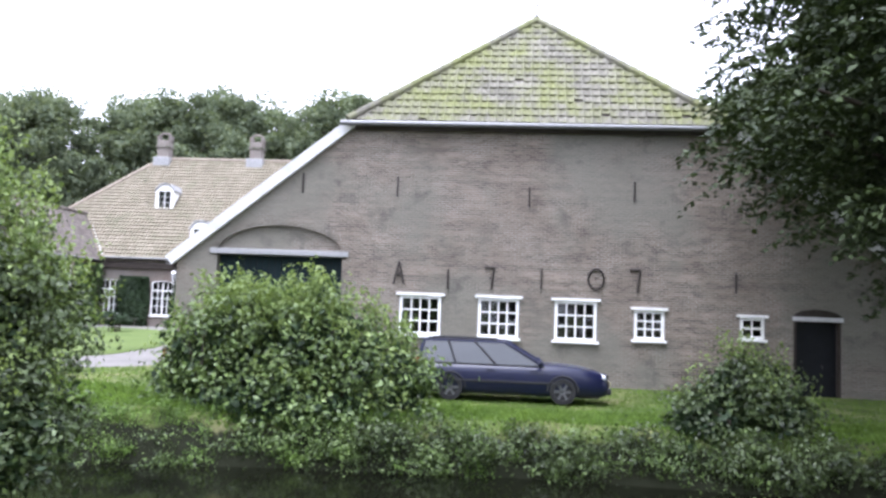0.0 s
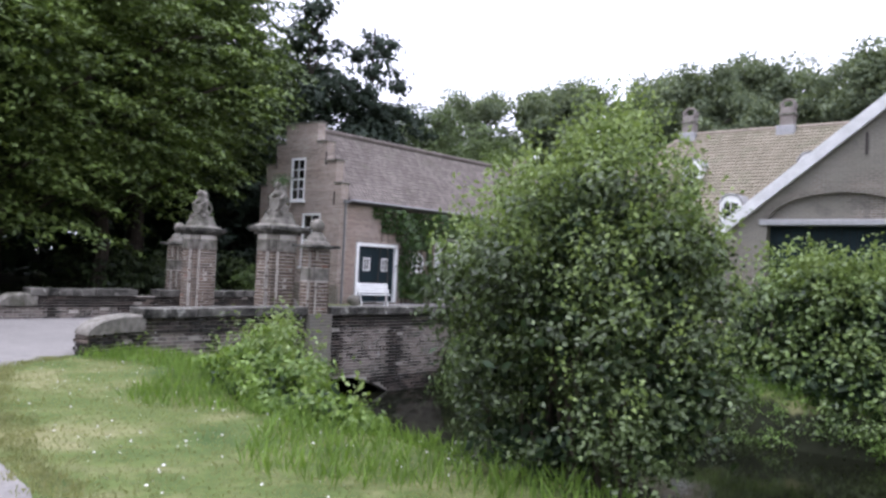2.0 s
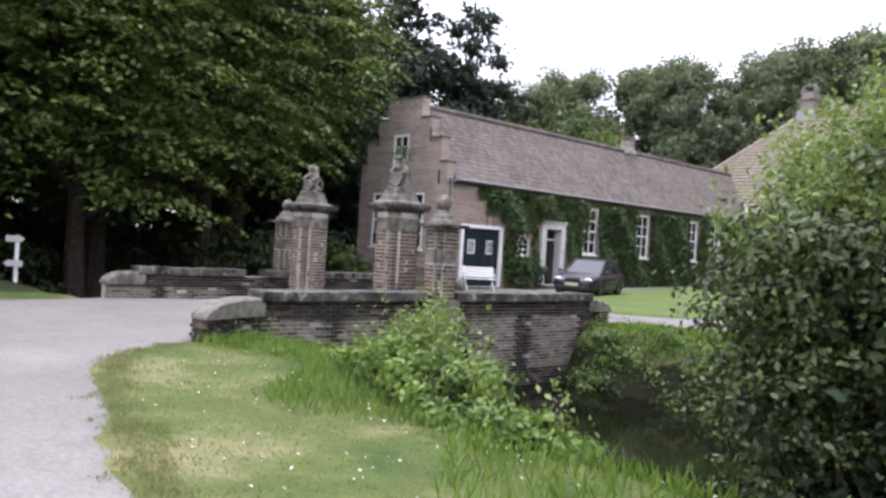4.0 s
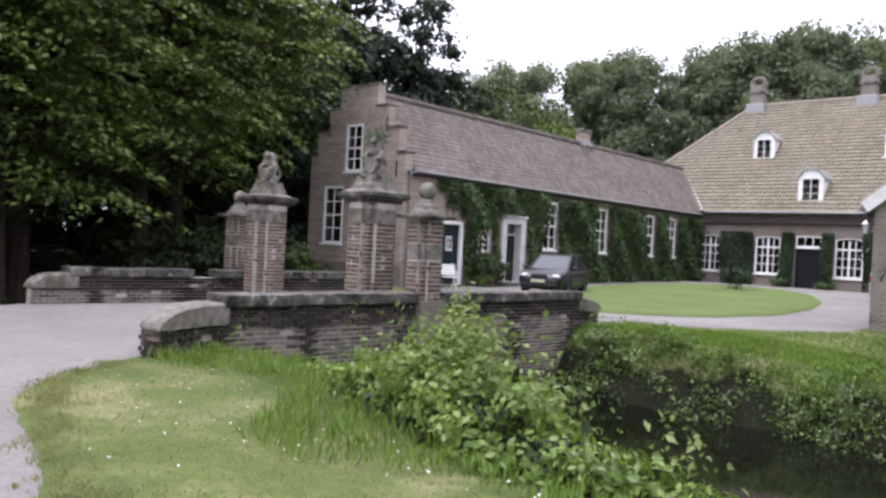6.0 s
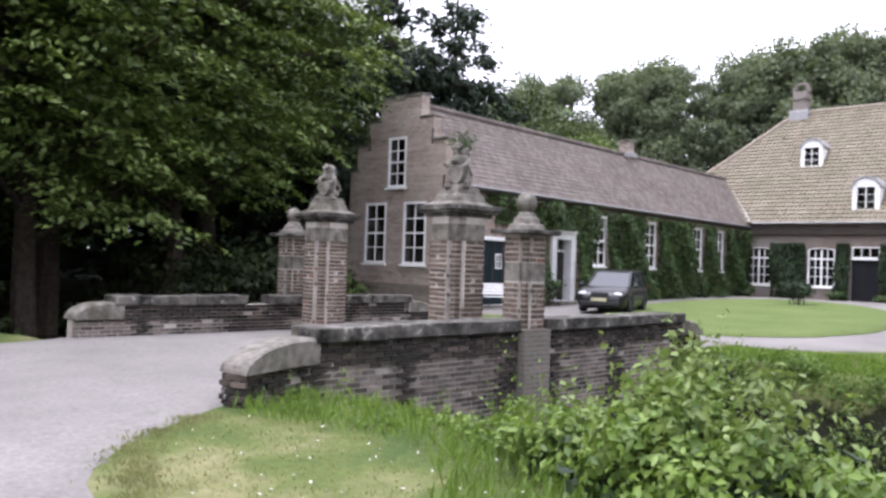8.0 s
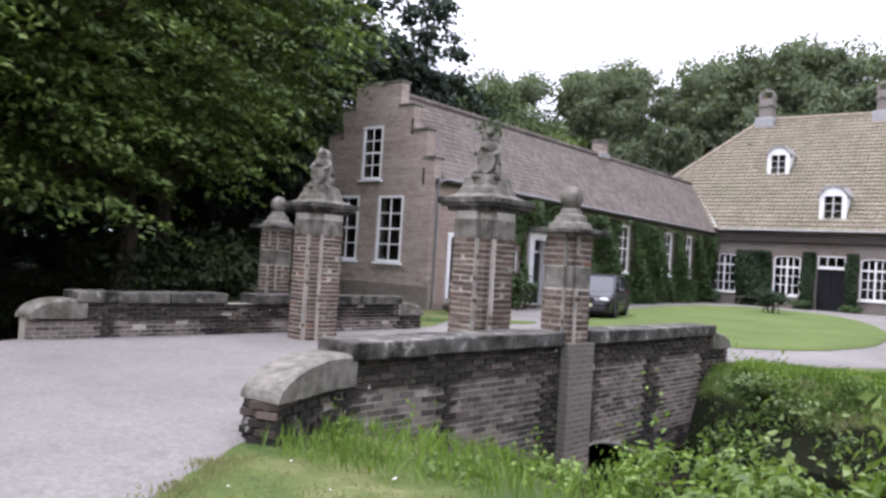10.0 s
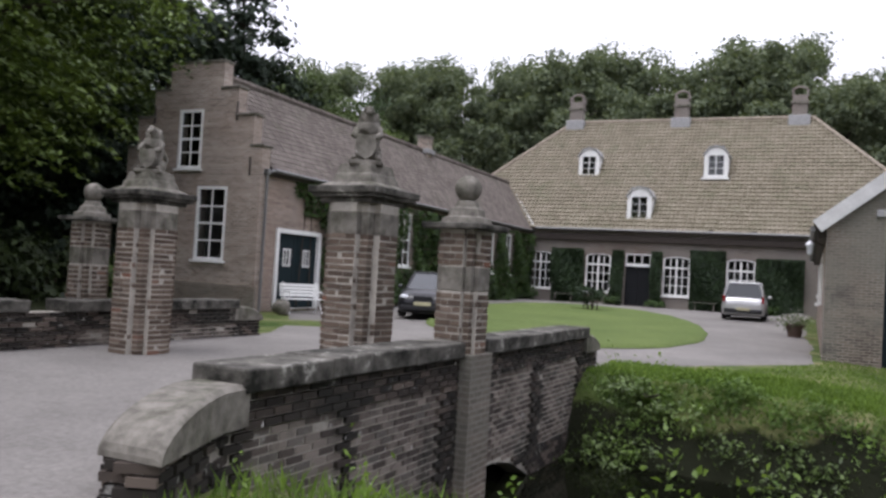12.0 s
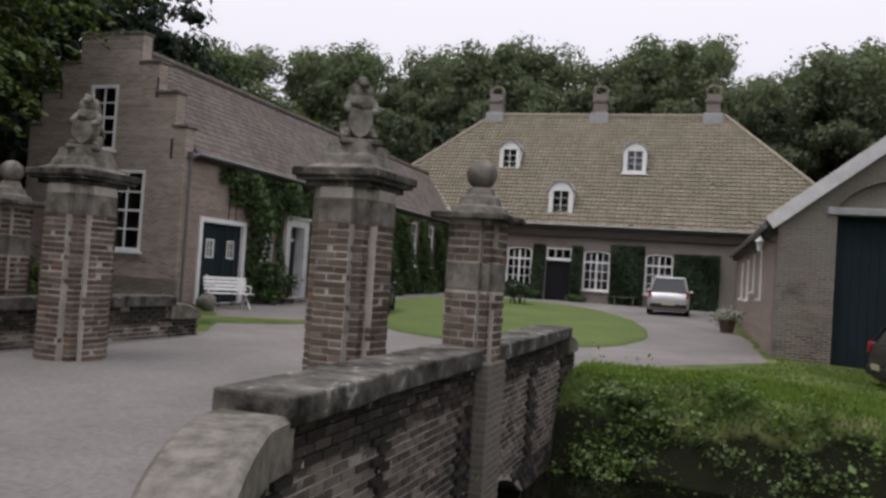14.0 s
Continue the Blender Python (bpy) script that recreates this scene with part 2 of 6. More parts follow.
RIDGE = plain("ridge_tile", (0.27, 0.23, 0.18), 0.85, vary=0.3)
WHITE = plain("white_paint", (0.78, 0.78, 0.76), 0.5, 0.4, vary=0.06, scale=3)
OFFWHITE = plain("worn_white_paint", (0.55, 0.55, 0.54), 0.6, 0.3, vary=0.2, scale=2)
GREEN = plain("dark_green_paint", (0.009, 0.019, 0.023), 0.7, 0.2, vary=0.2, scale=2)
BLACKPAINT = plain("black_paint", (0.01, 0.011, 0.013), 0.7, 0.2, vary=0.2)
DARKWOOD = plain("dark_wood", (0.05, 0.04, 0.034), 0.7, vary=0.3)
IRON = plain("rusted_iron", (0.05, 0.042, 0.038), 0.7, 0.4, 0.3, vary=0.3)
LEAD = plain("lead_sheet", (0.3, 0.3, 0.3), 0.55, 0.4, 0.2, vary=0.2)
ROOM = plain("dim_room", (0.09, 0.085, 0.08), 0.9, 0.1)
POT = plain("terracotta", (0.1, 0.068, 0.055), 0.85, vary=0.25)
ZINC = plain("zinc", (0.2, 0.2, 0.2), 0.45, 0.5, 0.7)
BARK = plain("bark", (0.06, 0.05, 0.04), 0.95, 0.1, vary=0.45, scale=5, bump=0.8)
GLASS = Nodes("window_glass", 0.03, 0.5)
GLASS.b.inputs["Transmission Weight"].default_value, GLASS.b.inputs["IOR"].default_value = 1.0, 1.45
GLASS.colour((0.75, 0.8, 0.8))
GLASS = GLASS.bump(GLASS.noise(2.0, 2), 0.03, 0.01).mat
CARGLASS = plain("car_glass", (0.02, 0.025, 0.028), 0.04, 0.9, vary=0.1, bump=0)
TYRE = plain("tyre_rubber", (0.02, 0.02, 0.02), 0.85)
ALLOY = plain("alloy", (0.45, 0.45, 0.46), 0.35, 0.5, 0.8)
RIMGREY = plain("dull_rim", (0.12, 0.12, 0.125), 0.45, 0.5, 0.6)
TRIMBLACK = plain("black_plastic", (0.02, 0.02, 0.022), 0.6)
LAMPGLASS = plain("lamp_glass", (0.6, 0.62, 0.65), 0.1, 0.8, bump=0)
REDLAMP = plain("red_lamp", (0.28, 0.012, 0.016), 0.15, 0.7, bump=0)
PLATE = plain("plate", (0.45, 0.42, 0.27), 0.5)
LEAF_BUSH = leafage("bush_leaf", (0.01, 0.021, 0.006), (0.17, 0.25, 0.066), 0.4, 0.16)
LEAF_BRIGHT = leafage("bright_leaf", (0.05, 0.1, 0.018), (0.27, 0.39, 0.085), 0.38, 0.4, 2.6)
LEAF_GREY = leafage("willow_leaf", (0.005, 0.01, 0.0035), (0.11, 0.155, 0.05), 0.42, 0.12, 2.2)
# pale young leaves, which also paint the light on the shrubs' tops
LEAF_LIT_TIP = leafage("lit_young_tip", (0.09, 0.14, 0.035), (0.29, 0.37, 0.13), 0.5, 0.35, 3.0)
LEAF_BEECH = leafage("beech_leaf", (0.02, 0.036, 0.01), (0.23, 0.32, 0.08), 0.5, 0.22, 0.5)
LEAF_WOOD = leafage("wood_leaf", (0.014, 0.027, 0.009), (0.18, 0.25, 0.075), 0.5, 0.14, 0.6)
LEAF_HERB = leafage("herb_leaf", (0.035, 0.07, 0.012), (0.17, 0.27, 0.05), 0.6, 0.3)
# darkened leaf for maple and undergrowth, their shade put into the colour
LEAF_SHADE = leafage("shaded_leaf", (0.006, 0.012, 0.005), (0.07, 0.1, 0.03), 0.6, 0.1, 0.9)
# distance haze is painted in: these leaves are paler and greyer
LEAF_FAR_HAZE = leafage("haze_far_leaf", (0.07, 0.095, 0.06), (0.22, 0.26, 0.16), 0.8, 0.4)
LEAF_PINE = leafage("needle", (0.012, 0.024, 0.014), (0.04, 0.06, 0.035), 0.7, 0.2)
LEAF_IVY = leafage("ivy_leaf", (0.014, 0.032, 0.01), (0.085, 0.145, 0.036), 0.45, 0.2)
# clipped hedges; also the dark fill that imitates shade in shrubs and wood
LEAF_YEW_SHADE = leafage("clipped_and_shade_leaf", (0.008, 0.02, 0.007), (0.034, 0.062, 0.02), 0.6, 0.12)
BLADE = leafage("grass_blade", (0.15, 0.172, 0.072), (0.32, 0.32, 0.16), 0.9, 0.4)
FRESH = leafage("fresh_grass_blade", (0.06, 0.11, 0.016), (0.2, 0.31, 0.055), 0.7, 0.4)
PETAL = plain("pale_petal", (0.62, 0.6, 0.56), 0.8)
WATER = Nodes("moat_water", 0.04, 0.1)
WATER.colour(WATER.ramp(WATER.noise(0.5, 4), [(0.35, (0.003, 0.0035, 0.002)), (0.7, (0.008, 0.009, 0.005))]))
WATER = WATER.bump(WATER.noise(3.0, 3), 0.08, 0.03).mat


# ---- helpers for shapes ----
def mesh_ob(name, bm, mat, parent=None, label="", smooth=False, kind=""):
    me = bpy.data.meshes.new(name)
    bm.normal_update()
    bm.to_mesh(me)
    bm.free()
    if smooth:
        me.polygons.foreach_set("use_smooth", [True] * len(me.polygons))
    me.materials.append(mat)
    ob = new(name, me)
    if parent:
        ob.parent = parent
    return tagged(ob, label, kind=kind)


part = mesh_ob


def thing(name, label, category, m=None, group="", kind=""):
    ob = new(name)
    ob.matrix_basis = m or Matrix()
    ob.empty_display_size = 0.2
    return tagged(ob, label, category, group, kind)


def box(bm, x0, x1, y0, y1, z0, z1, bevel=0.0, m=None):
    """Adds a box, with its edges rounded, to bm."""
    r = bmesh.ops.create_cube(bm, size=1.0, matrix=Matrix.Translation(((x0 + x1) / 2, (y0 + y1) / 2, (z0 + z1) / 2)) @ Matrix.Diagonal((x1 - x0, y1 - y0, z1 - z0, 1)))
    vs = r["verts"]
    if bevel:
        es = list({e for v in vs for e in v.link_edges})
        vs = [v for v in bmesh.ops.bevel(bm, geom=es, offset=bevel, segments=2, affect="EDGES", profile=0.5)["verts"]] + [v for v in vs if v.is_valid]
    if m:
        bmesh.ops.transform(bm, matrix=m, verts=list({v for v in vs if v.is_valid}))
    return bm


def boxed(*a, **k):
    return box(bmesh.new(), *a, **k)


def rod(bm, a, b, r0, r1=None, n=10):
    a, b = Vector(a), Vector(b)
    d = b - a
    r = bmesh.ops.create_cone(bm, cap_ends=True, segments=n, radius1=r0, radius2=r0 if r1 is None else r1, depth=d.length)
    bmesh.ops.transform(bm, matrix=Matrix.Translation((a + b) / 2) @ d.to_track_quat("Z", "Y").to_matrix().to_4x4(), verts=r["verts"])
    return bm


def ball(bm, c, r, sub=3, m=None):
    r = r if isinstance(r, tuple) else (r, r, r)
    q = bmesh.ops.create_icosphere(bm, subdivisions=sub, radius=1.0)
    bmesh.ops.transform(bm, matrix=Matrix.Translation(c) @ (m or Matrix()) @ Matrix.Diagonal((*r, 1)), verts=q["verts"])
    return bm


def lathe(profile, n=20):
    """A turned shape from (radius, height) pairs."""
    bm = bmesh.new()
    rings = [[bm.verts.new((r * math.cos(2 * math.pi * i / n), r * math.sin(2 * math.pi * i / n), z)) for i in range(n)] for r, z in profile]
    for a, b in zip(rings, rings[1:]):
        for i in range(n):
            bm.faces.new((a[i], a[(i + 1) % n], b[(i + 1) % n], b[i]))
    bm.faces.new(rings[0][::-1])
    bm.faces.new(rings[-1])
    return bm


def slab(loops, thick, m):
    """A flat plate with holes: loops of (u, v), the outer one first, u along x, v up, thickness along +y; placed by m."""
    from mathutils.geometry import tessellate_polygon
    bm = bmesh.new()
    pts = [p for lp in loops for p in lp]
    tris = tessellate_polygon([[Vector((u, v, 0)) for u, v in lp] for lp in loops])
    fr = [bm.verts.new((u, 0, v)) for u, v in pts]
    bk = [bm.verts.new((u, thick, v)) for u, v in pts]
    for a, b, c in tris:
        for vs in ((fr[a], fr[b], fr[c]), (bk[c], bk[b], bk[a])):
            try:
                bm.faces.new(vs)
            except ValueError:
                pass
    k = 0
    for lp in loops:
        n = len(lp)
        for i in range(n):
            j = (i + 1) % n
            bm.faces.new((fr[k + i], bk[k + i], bk[k + j], fr[k + j]))
        k += n
    bmesh.ops.recalc_face_normals(bm, faces=bm.faces)
    bmesh.ops.transform(bm, matrix=m, verts=bm.verts)
    return bm


def rect(u0, u1, v0, v1):
    return [(u0, v0), (u1, v0), (u1, v1), (u0, v1)]


def arch_loop(u0, u1, v0, spring, rise, n=10):
    """A door- or window-shaped loop with a round or flat arch on top."""
    c, w = (u0 + u1) / 2, (u1 - u0) / 2
    return [(u0, v0), (u1, v0)] + [(c + w * math.cos(math.pi * i / n), spring + rise * math.sin(math.pi * i / n)) for i in range(n + 1)]


def facing(x, y, z, turn):
    """A pose whose x runs along a wall and whose -y looks out of it; turn 0 looks to -y, 90 to +x."""
    return pose(x, y, z, 0, 0, turn)


# ---- ground ----
def step(t):
    t = max(0.0, min(1.0, t))
    return t * t * (3 - 2 * t)


def shore(x):
    """The near and far edge of the moat's bed at x."""
    a = float(np.interp(x, [-14, -10, -8, -6, -3.5, -1.5, 4, 20], [10.9, 10.8, 10.4, 9.7, 8.7, 8.2, 8.2, 7.5]))
    return a + 0.15 * math.sin(x * 1.5), 17.3 + 0.3 * math.sin(x * 0.37 + 1)


def land(x, y):
    """The height of the ground."""
    near = 0.2 * step((x + 9) / 9)
    far = -0.26 * step((x + 10.5) / 5) * (1 - 0.35 * step((y - 23) / 4)) + 0.3 * step((y - 26) / 24)
    a, b = shore(x)
    z = near + (far - near) * step((y - a) / (b - a))
    if a - 1.2 < y < b + 1.3:
        dip = min(step((y - a + 1.2) / 2.2), step((b + 0.95 - y) / 1.15))
        z += (-1.75 - z) * dip
    return z + 0.012 * math.sin(x * 1.3 + 0.7 * y) * math.cos(0.9 * y)


def lines(marks):
    out = []
    for (a, b, s) in marks:
        out += list(np.arange(a, b, s))
    return out + [marks[-1][1]]


gx = lines([(-600, -120, 60), (-120, -50, 5), (-50, -26, 1.0), (-26, 12, 0.4), (12, 30, 1.0), (30, 120, 6), (120, 600, 60)])
gy = lines([(-600, -60, 60), (-60, -10, 5), (-10, 0, 1.0), (0, 27, 0.35), (27, 60, 1.2), (60, 120, 6), (120, 600, 60)])
bm = bmesh.new()
grid = [[bm.verts.new((x, y, land(x, y))) for x in gx] for y in gy]
for a, b in zip(grid, grid[1:]):
    for i in range(len(gx) - 1):
        bm.faces.new((a[i], a[i + 1], b[i + 1], b[i]))
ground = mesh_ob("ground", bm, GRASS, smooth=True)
tagged(ground, "rough grass ground with moat banks and wood floor", "ground", kind="structure")
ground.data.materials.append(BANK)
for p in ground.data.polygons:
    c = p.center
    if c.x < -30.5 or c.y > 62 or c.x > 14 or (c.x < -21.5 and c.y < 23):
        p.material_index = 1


def draped(name, outline, spacing, lift, mat, rough_edge=0.0):
    """A sheet of the given outline that follows the ground."""
    from mathutils.geometry import delaunay_2d_cdt
    for _ in range(3):
        # round the corners off, by no more than half a metre
        cut = []
        for (x0, y0), (x1, y1) in zip(outline, outline[1:] + outline[:1]):
            k = min(0.25, 0.5 / (math.hypot(x1 - x0, y1 - y0) + 1e-6))
            cut += [(x0 + (x1 - x0) * k, y0 + (y1 - y0) * k), (x1 + (x0 - x1) * k, y1 + (y0 - y1) * k)]
        outline = cut
    edge = []
    for (x0, y0), (x1, y1) in zip(outline, outline[1:] + outline[:1]):
        n = max(1, int(math.hypot(x1 - x0, y1 - y0) / min(0.22, spacing)))
        for i in range(n):
            x, y = x0 + (x1 - x0) * i / n, y0 + (y1 - y0) * i / n
            k = rough_edge * (noise.noise(Vector((x * 0.5, y * 0.5, 3))) + 0.3 * noise.noise(Vector((x * 2.2, y * 2.2, 3))))
            edge.append((x + k, y + k))
    xs, ys = [p[0] for p in edge], [p[1] for p in edge]
    inner = [(x, y) for x in np.arange(min(xs), max(xs), spacing) for y in np.arange(min(ys), max(ys), spacing)]
    # a second ring just inside keeps the sheet flat up to its turned-down rim
    for i in range(0, len(edge)):
        (ax, ay), (bx, by) = edge[i - 1], edge[(i + 1) % len(edge)]
        d = math.hypot(bx - ax, by - ay) or 1.0
        for s in (0.1, -0.1):
            inner.append((edge[i][0] + s * (by - ay) / d, edge[i][1] - s * (bx - ax) / d))
    pts = [Vector(p) for p in edge + inner]
    vs, _, fs, *_ = delaunay_2d_cdt(pts, [], [list(range(len(edge)))], 1, 1e-4)
    b = bmesh.new()
    rim = {(round(x, 3), round(y, 3)) for x, y in edge}
    made = [b.verts.new((v.x, v.y, lift(v.x, v.y) - (0.07 if (round(v.x, 3), round(v.y, 3)) in rim else 0.0))) for v in vs]
    for f in fs:
        if len(f) > 2:
            b.faces.new([made[i] for i in f])
    bmesh.ops.recalc_face_normals(b, faces=b.faces)
    if sum(f.normal.z for f in b.faces) < 0:
        bmesh.ops.reverse_faces(b, faces=b.faces)
    return mesh_ob(name, b, mat, smooth=True)


def on_bridge(x, y):
    """The drive stays level where it crosses the moat."""
    z = land(x, y)
    if -20.4 < x < -12.2 and 8.3 < y < 19.6:
        return 0.03
    return z + 0.018


drive = draped("gravel_drive", [(14, 0.6), (6, 2.2), (1, 3.6), (-2.5, 4.35), (-5.6, 5.0), (-6.7, 5.3), (-8.9, 6.0), (-11, 6.85), (-11.8, 7.3), (-12.4, 8.2), (-13.0, 8.9), (-13.25, 10.0), (-12.8, 18.6), (-12.3, 19.7), (-11.2, 21.6), (-9.2, 24.6), (-9.05, 26.5), (-9.75, 50.8), (-24.3, 50.8), (-24.3, 26.2), (-23.4, 25.4), (-22.2, 23.6), (-19.75, 19.6), (-19.7, 18.6), (-19.95, 10.3), (-19.6, 9.0), (-19.1, 6.0), (-17, 1), (-14, -4), (-10, -9), (2, -9), (14, -6)], 0.5, on_bridge, GRAVEL, 0.16)
tagged(drive, "pale grey gravel drive crossing the bridge into the courtyard", "drive", kind="structure")


def oval_outline(cx, cy, a, b, turn, n=64):
    c, s = math.cos(turn), math.sin(turn)
    return [(cx + a * math.cos(t) * c - b * math.sin(t) * s, cy + a * math.cos(t) * s + b * math.sin(t) * c) for t in (2 * math.pi * i / n for i in range(n))]


lawn = draped("oval_lawn", oval_outline(-17.2, 34.0, 11.6, 4.6, math.atan2(11.3, -2.6)), 0.8, lambda x, y: land(x, y) + 0.1, LAWN, 0.1)
tagged(lawn, "oval mown green lawn in the gravel courtyard", "lawn", kind="structure")
patch = draped("grass_patch", oval_outline(-20.9, 22.6, 2.0, 0.9, 0.9, 24), 0.6, lambda x, y: land(x, y) + 0.06, GRASS, 0.4)
tagged(patch, "small worn grass patch beside the gravel", "grass", kind="structure")
bm = bmesh.new()
bmesh.ops.create_grid(bm, x_segments=2, y_segments=2, size=0.5, matrix=Matrix.Translation((0, 14, -1.2)) @ Matrix.Diagonal((240, 12, 1, 1)))
tagged(mesh_ob("moat_water", bm, WATER), "dark still moat water between grassy banks", "water", kind="structure")


# ---- roofs ----
def tiled_roof(name, poly, eave, mat, parent, label="", tile=(0.24, 0.34), wave=0.03, slip=0.0, step_z=0.045):
    """Overlapping pantiles on the plane of poly; eave: the direction of its lower edge."""
    o = Vector(poly[0])
    u = Vector(eave).normalized()
    nrm = (Vector(poly[1]) - o).cross(Vector(poly[2]) - o).normalized()
    if nrm.z < 0:
        nrm.negate()
    v = nrm.cross(u).normalized()
    if v.z < 0:
        v.negate()
    flat = [((Vector(p) - o).dot(u), (Vector(p) - o).dot(v)) for p in poly]

    def span(h):
        xs = []
        for (x0, y0), (x1, y1) in zip(flat, flat[1:] + flat[:1]):
            if (y0 <= h < y1) or (y1 <= h < y0):
                xs.append(x0 + (x1 - x0) * (h - y0) / (y1 - y0))
        return (min(xs), max(xs)) if len(xs) > 1 else None

    rnd = random.Random(5)
    verts, faces = [], []
    top = max(p[1] for p in flat)
    h = min(p[1] for p in flat)
    while h < top - 0.03:
        s = span(h + 0.02)
        s2 = span(min(h + tile[1], top - 0.01)) or s
        if s:
            k0, k1 = math.floor(min(s[0], s2[0]) / tile[0]), math.ceil(max(s[1], s2[1]) / tile[0])
            for k in range(k0, k1):
                lo, hi = max(k * tile[0], s[0]), min((k + 1) * tile[0], s[1])
                if hi - lo < 0.03:
                    continue
                dz, dv = rnd.uniform(-0.006, 0.006), rnd.uniform(-0.012, 0.012)
                if rnd.random() < slip:
                    dv += 0.12
                b = len(verts)
                for e, z in ((h + dv, step_z + dz), (min(h + tile[1] + 0.03, top + 0.02), 0.018)):
                    g = span(min(max(e, 0.0), top - 0.01)) or s
                    for i in range(4):
                        x = lo + (hi - lo) * i / 3
                        x = max(g[0] - 0.03, min(g[1] + 0.03, x))
                        w = wave * math.cos(2 * math.pi * (x / tile[0]))
                        verts.append(o + u * x + v * e + nrm * (z + w))
                verts.append(o + u * lo + v * (h + dv) + nrm * 0.0)
                verts.append(o + u * hi + v * (h + dv) + nrm * 0.0)
                faces += [(b + i, b + i + 1, b + i + 5, b + i + 4) for i in range(3)]
                faces.append((b + 8, b + 9, b + 3, b))
        h += tile[1]
    me = bpy.data.meshes.new(name)
    me.from_pydata([tuple(p) for p in verts], [], faces)
    me.materials.append(mat)
    ob = new(name, me)
    ob.parent = parent
    # boarding below the tiles keeps the light out
    b = bmesh.new()
    vs = [b.verts.new(p) for p in poly] + [b.verts.new(Vector(p) - nrm * 0.12) for p in poly]
    n = len(poly)
    b.faces.new(vs[:n])
    b.faces.new(vs[n:][::-1])
    for i in range(n):
        b.faces.new((vs[i], vs[(i + 1) % n], vs[n + (i + 1) % n], vs[n + i]))
    bmesh.ops.recalc_face_normals(b, faces=b.faces)
    part("roof_boarding", b, DARKWOOD, parent)
    return tagged(ob, label, kind="stuff")


def ridge_tiles(name, a, b, mat, parent, r=0.13, label=""):
    """A row of half-round capping tiles from a to b, each a little proud of the next."""
    a, b = Vector(a), Vector(b)
    n = max(1, int((b - a).length / 0.4))
    bm = bmesh.new()
    for i in range(n):
        p, q = a.lerp(b, i / n), a.lerp(b, (i + 1.12) / n)
        rod(bm, p, q, r * 1.05, r * 0.9, 8)
    return part(name, bm, mat, parent, label)


# ---- windows and doors ----
windows_made = {}


def window(parent, w, h, cols, rows, m, label="", depth=0.09, frame_w=0.09, cross=False, sill=True, arched=0.0, head=False):
    """A painted window: frame, glazing bars, sill and every pane; origin at the middle of its foot, in the wall's face."""
    key = (w, h, cols, rows, cross, sill, arched, head)
    if key in windows_made:
        ob = copy_thing(windows_made[key], m)
        ob.parent = parent
        return ob
    ob = new("window")
    ob.matrix_basis, ob.parent = m, parent
    tagged(ob, label)
    outer = arch_loop(-w / 2, w / 2, 0, h - arched, arched) if arched else rect(-w / 2, w / 2, 0, h)
    f = frame_w
    inner = arch_loop(-w / 2 + f, w / 2 - f, f, h - arched - f * 0.3, arched * 0.9) if arched else rect(-w / 2 + f, w / 2 - f, f, h - f)
    part("window_frame", slab([outer, inner], depth, Matrix.Translation((0, -0.03, 0))), WHITE, ob)
    iw, ih = w - 2 * f, h - 2 * f - arched * 0.25
    bm = bmesh.new()
    for i in range(1, cols):
        t = 0.05 if cross and abs(i * 2 - cols) < 2 and cols % 2 == 0 else 0.024
        box(bm, -iw / 2 + iw * i / cols - t, -iw / 2 + iw * i / cols + t, 0.0, 0.035, f, f + ih)
    for j in range(1, rows):
        t = 0.05 if cross and j == rows - 1 else 0.034 if not cross and j * 2 == rows else 0.022
        box(bm, -iw / 2, iw / 2, -0.004 if t > 0.02 else 0.002, 0.037, f + ih * j / rows - t, f + ih * j / rows + t)
    part("glazing_grid", bm, WHITE, ob)
    pane = None
    for i in range(cols):
        for j in range(rows):
            if pane is None:
                pane = boxed(-iw / cols / 2, iw / cols / 2, 0, 0.004, -ih / rows / 2, ih / rows / 2)
                pane = part("pane", pane, GLASS, ob)
                pane_data, p = pane.data, pane
            else:
                p = new("pane", pane_data)
                p.parent = ob
            p.visible_shadow = False
            p.matrix_basis = pose(-iw / 2 + iw * (i + 0.5) / cols, 0.02, f + ih * (j + 0.5) / rows, random.uniform(-0.5, 0.5), 0, random.uniform(-0.5, 0.5))
    if sill:
        part("window_sill", boxed(-w / 2 - 0.07, w / 2 + 0.07, -0.12, 0.06, -0.075, 0.0, bevel=0.008), WHITE, ob)
    if head:
        part("window_head", boxed(-w / 2 - 0.1, w / 2 + 0.1, -0.1, 0.05, h, h + 0.08, bevel=0.008), WHITE, ob)
    windows_made[key] = ob
    return ob


# ---- long low wing with a stepped gable ----
WX0, WX1, WY0, WY1 = -29.55, -24.45, 24.98, 53.0
WC, W_EAVE, W_RIDGE = -27.0, 4.42, 7.45
wing = thing("stepped_gable_wing", "long low brick wing with stepped gable and white sash windows", "house")
GZ = 0.0
gable = [(WX0 - 0.12, GZ - 0.3), (WX1 + 0.12, GZ - 0.3), (WX1 + 0.12, 4.95), (WC + 2.3, 4.95), (WC + 2.3, 5.9), (WC + 1.66, 5.9), (WC + 1.66, 6.75), (WC + 1.05, 6.75), (WC + 1.05, 7.58),
         (WC - 1.05, 7.58), (WC - 1.05, 6.75), (WC - 1.66, 6.75), (WC - 1.66, 5.9), (WC - 2.3, 5.9), (WC - 2.3, 4.95), (WX0 - 0.12, 4.95)]
GW = [(-28.17, 1.47, 1.16, 2.27), (-26.12, 1.47, 1.16, 2.27), (-27.12, 4.28, 0.95, 1.86)]
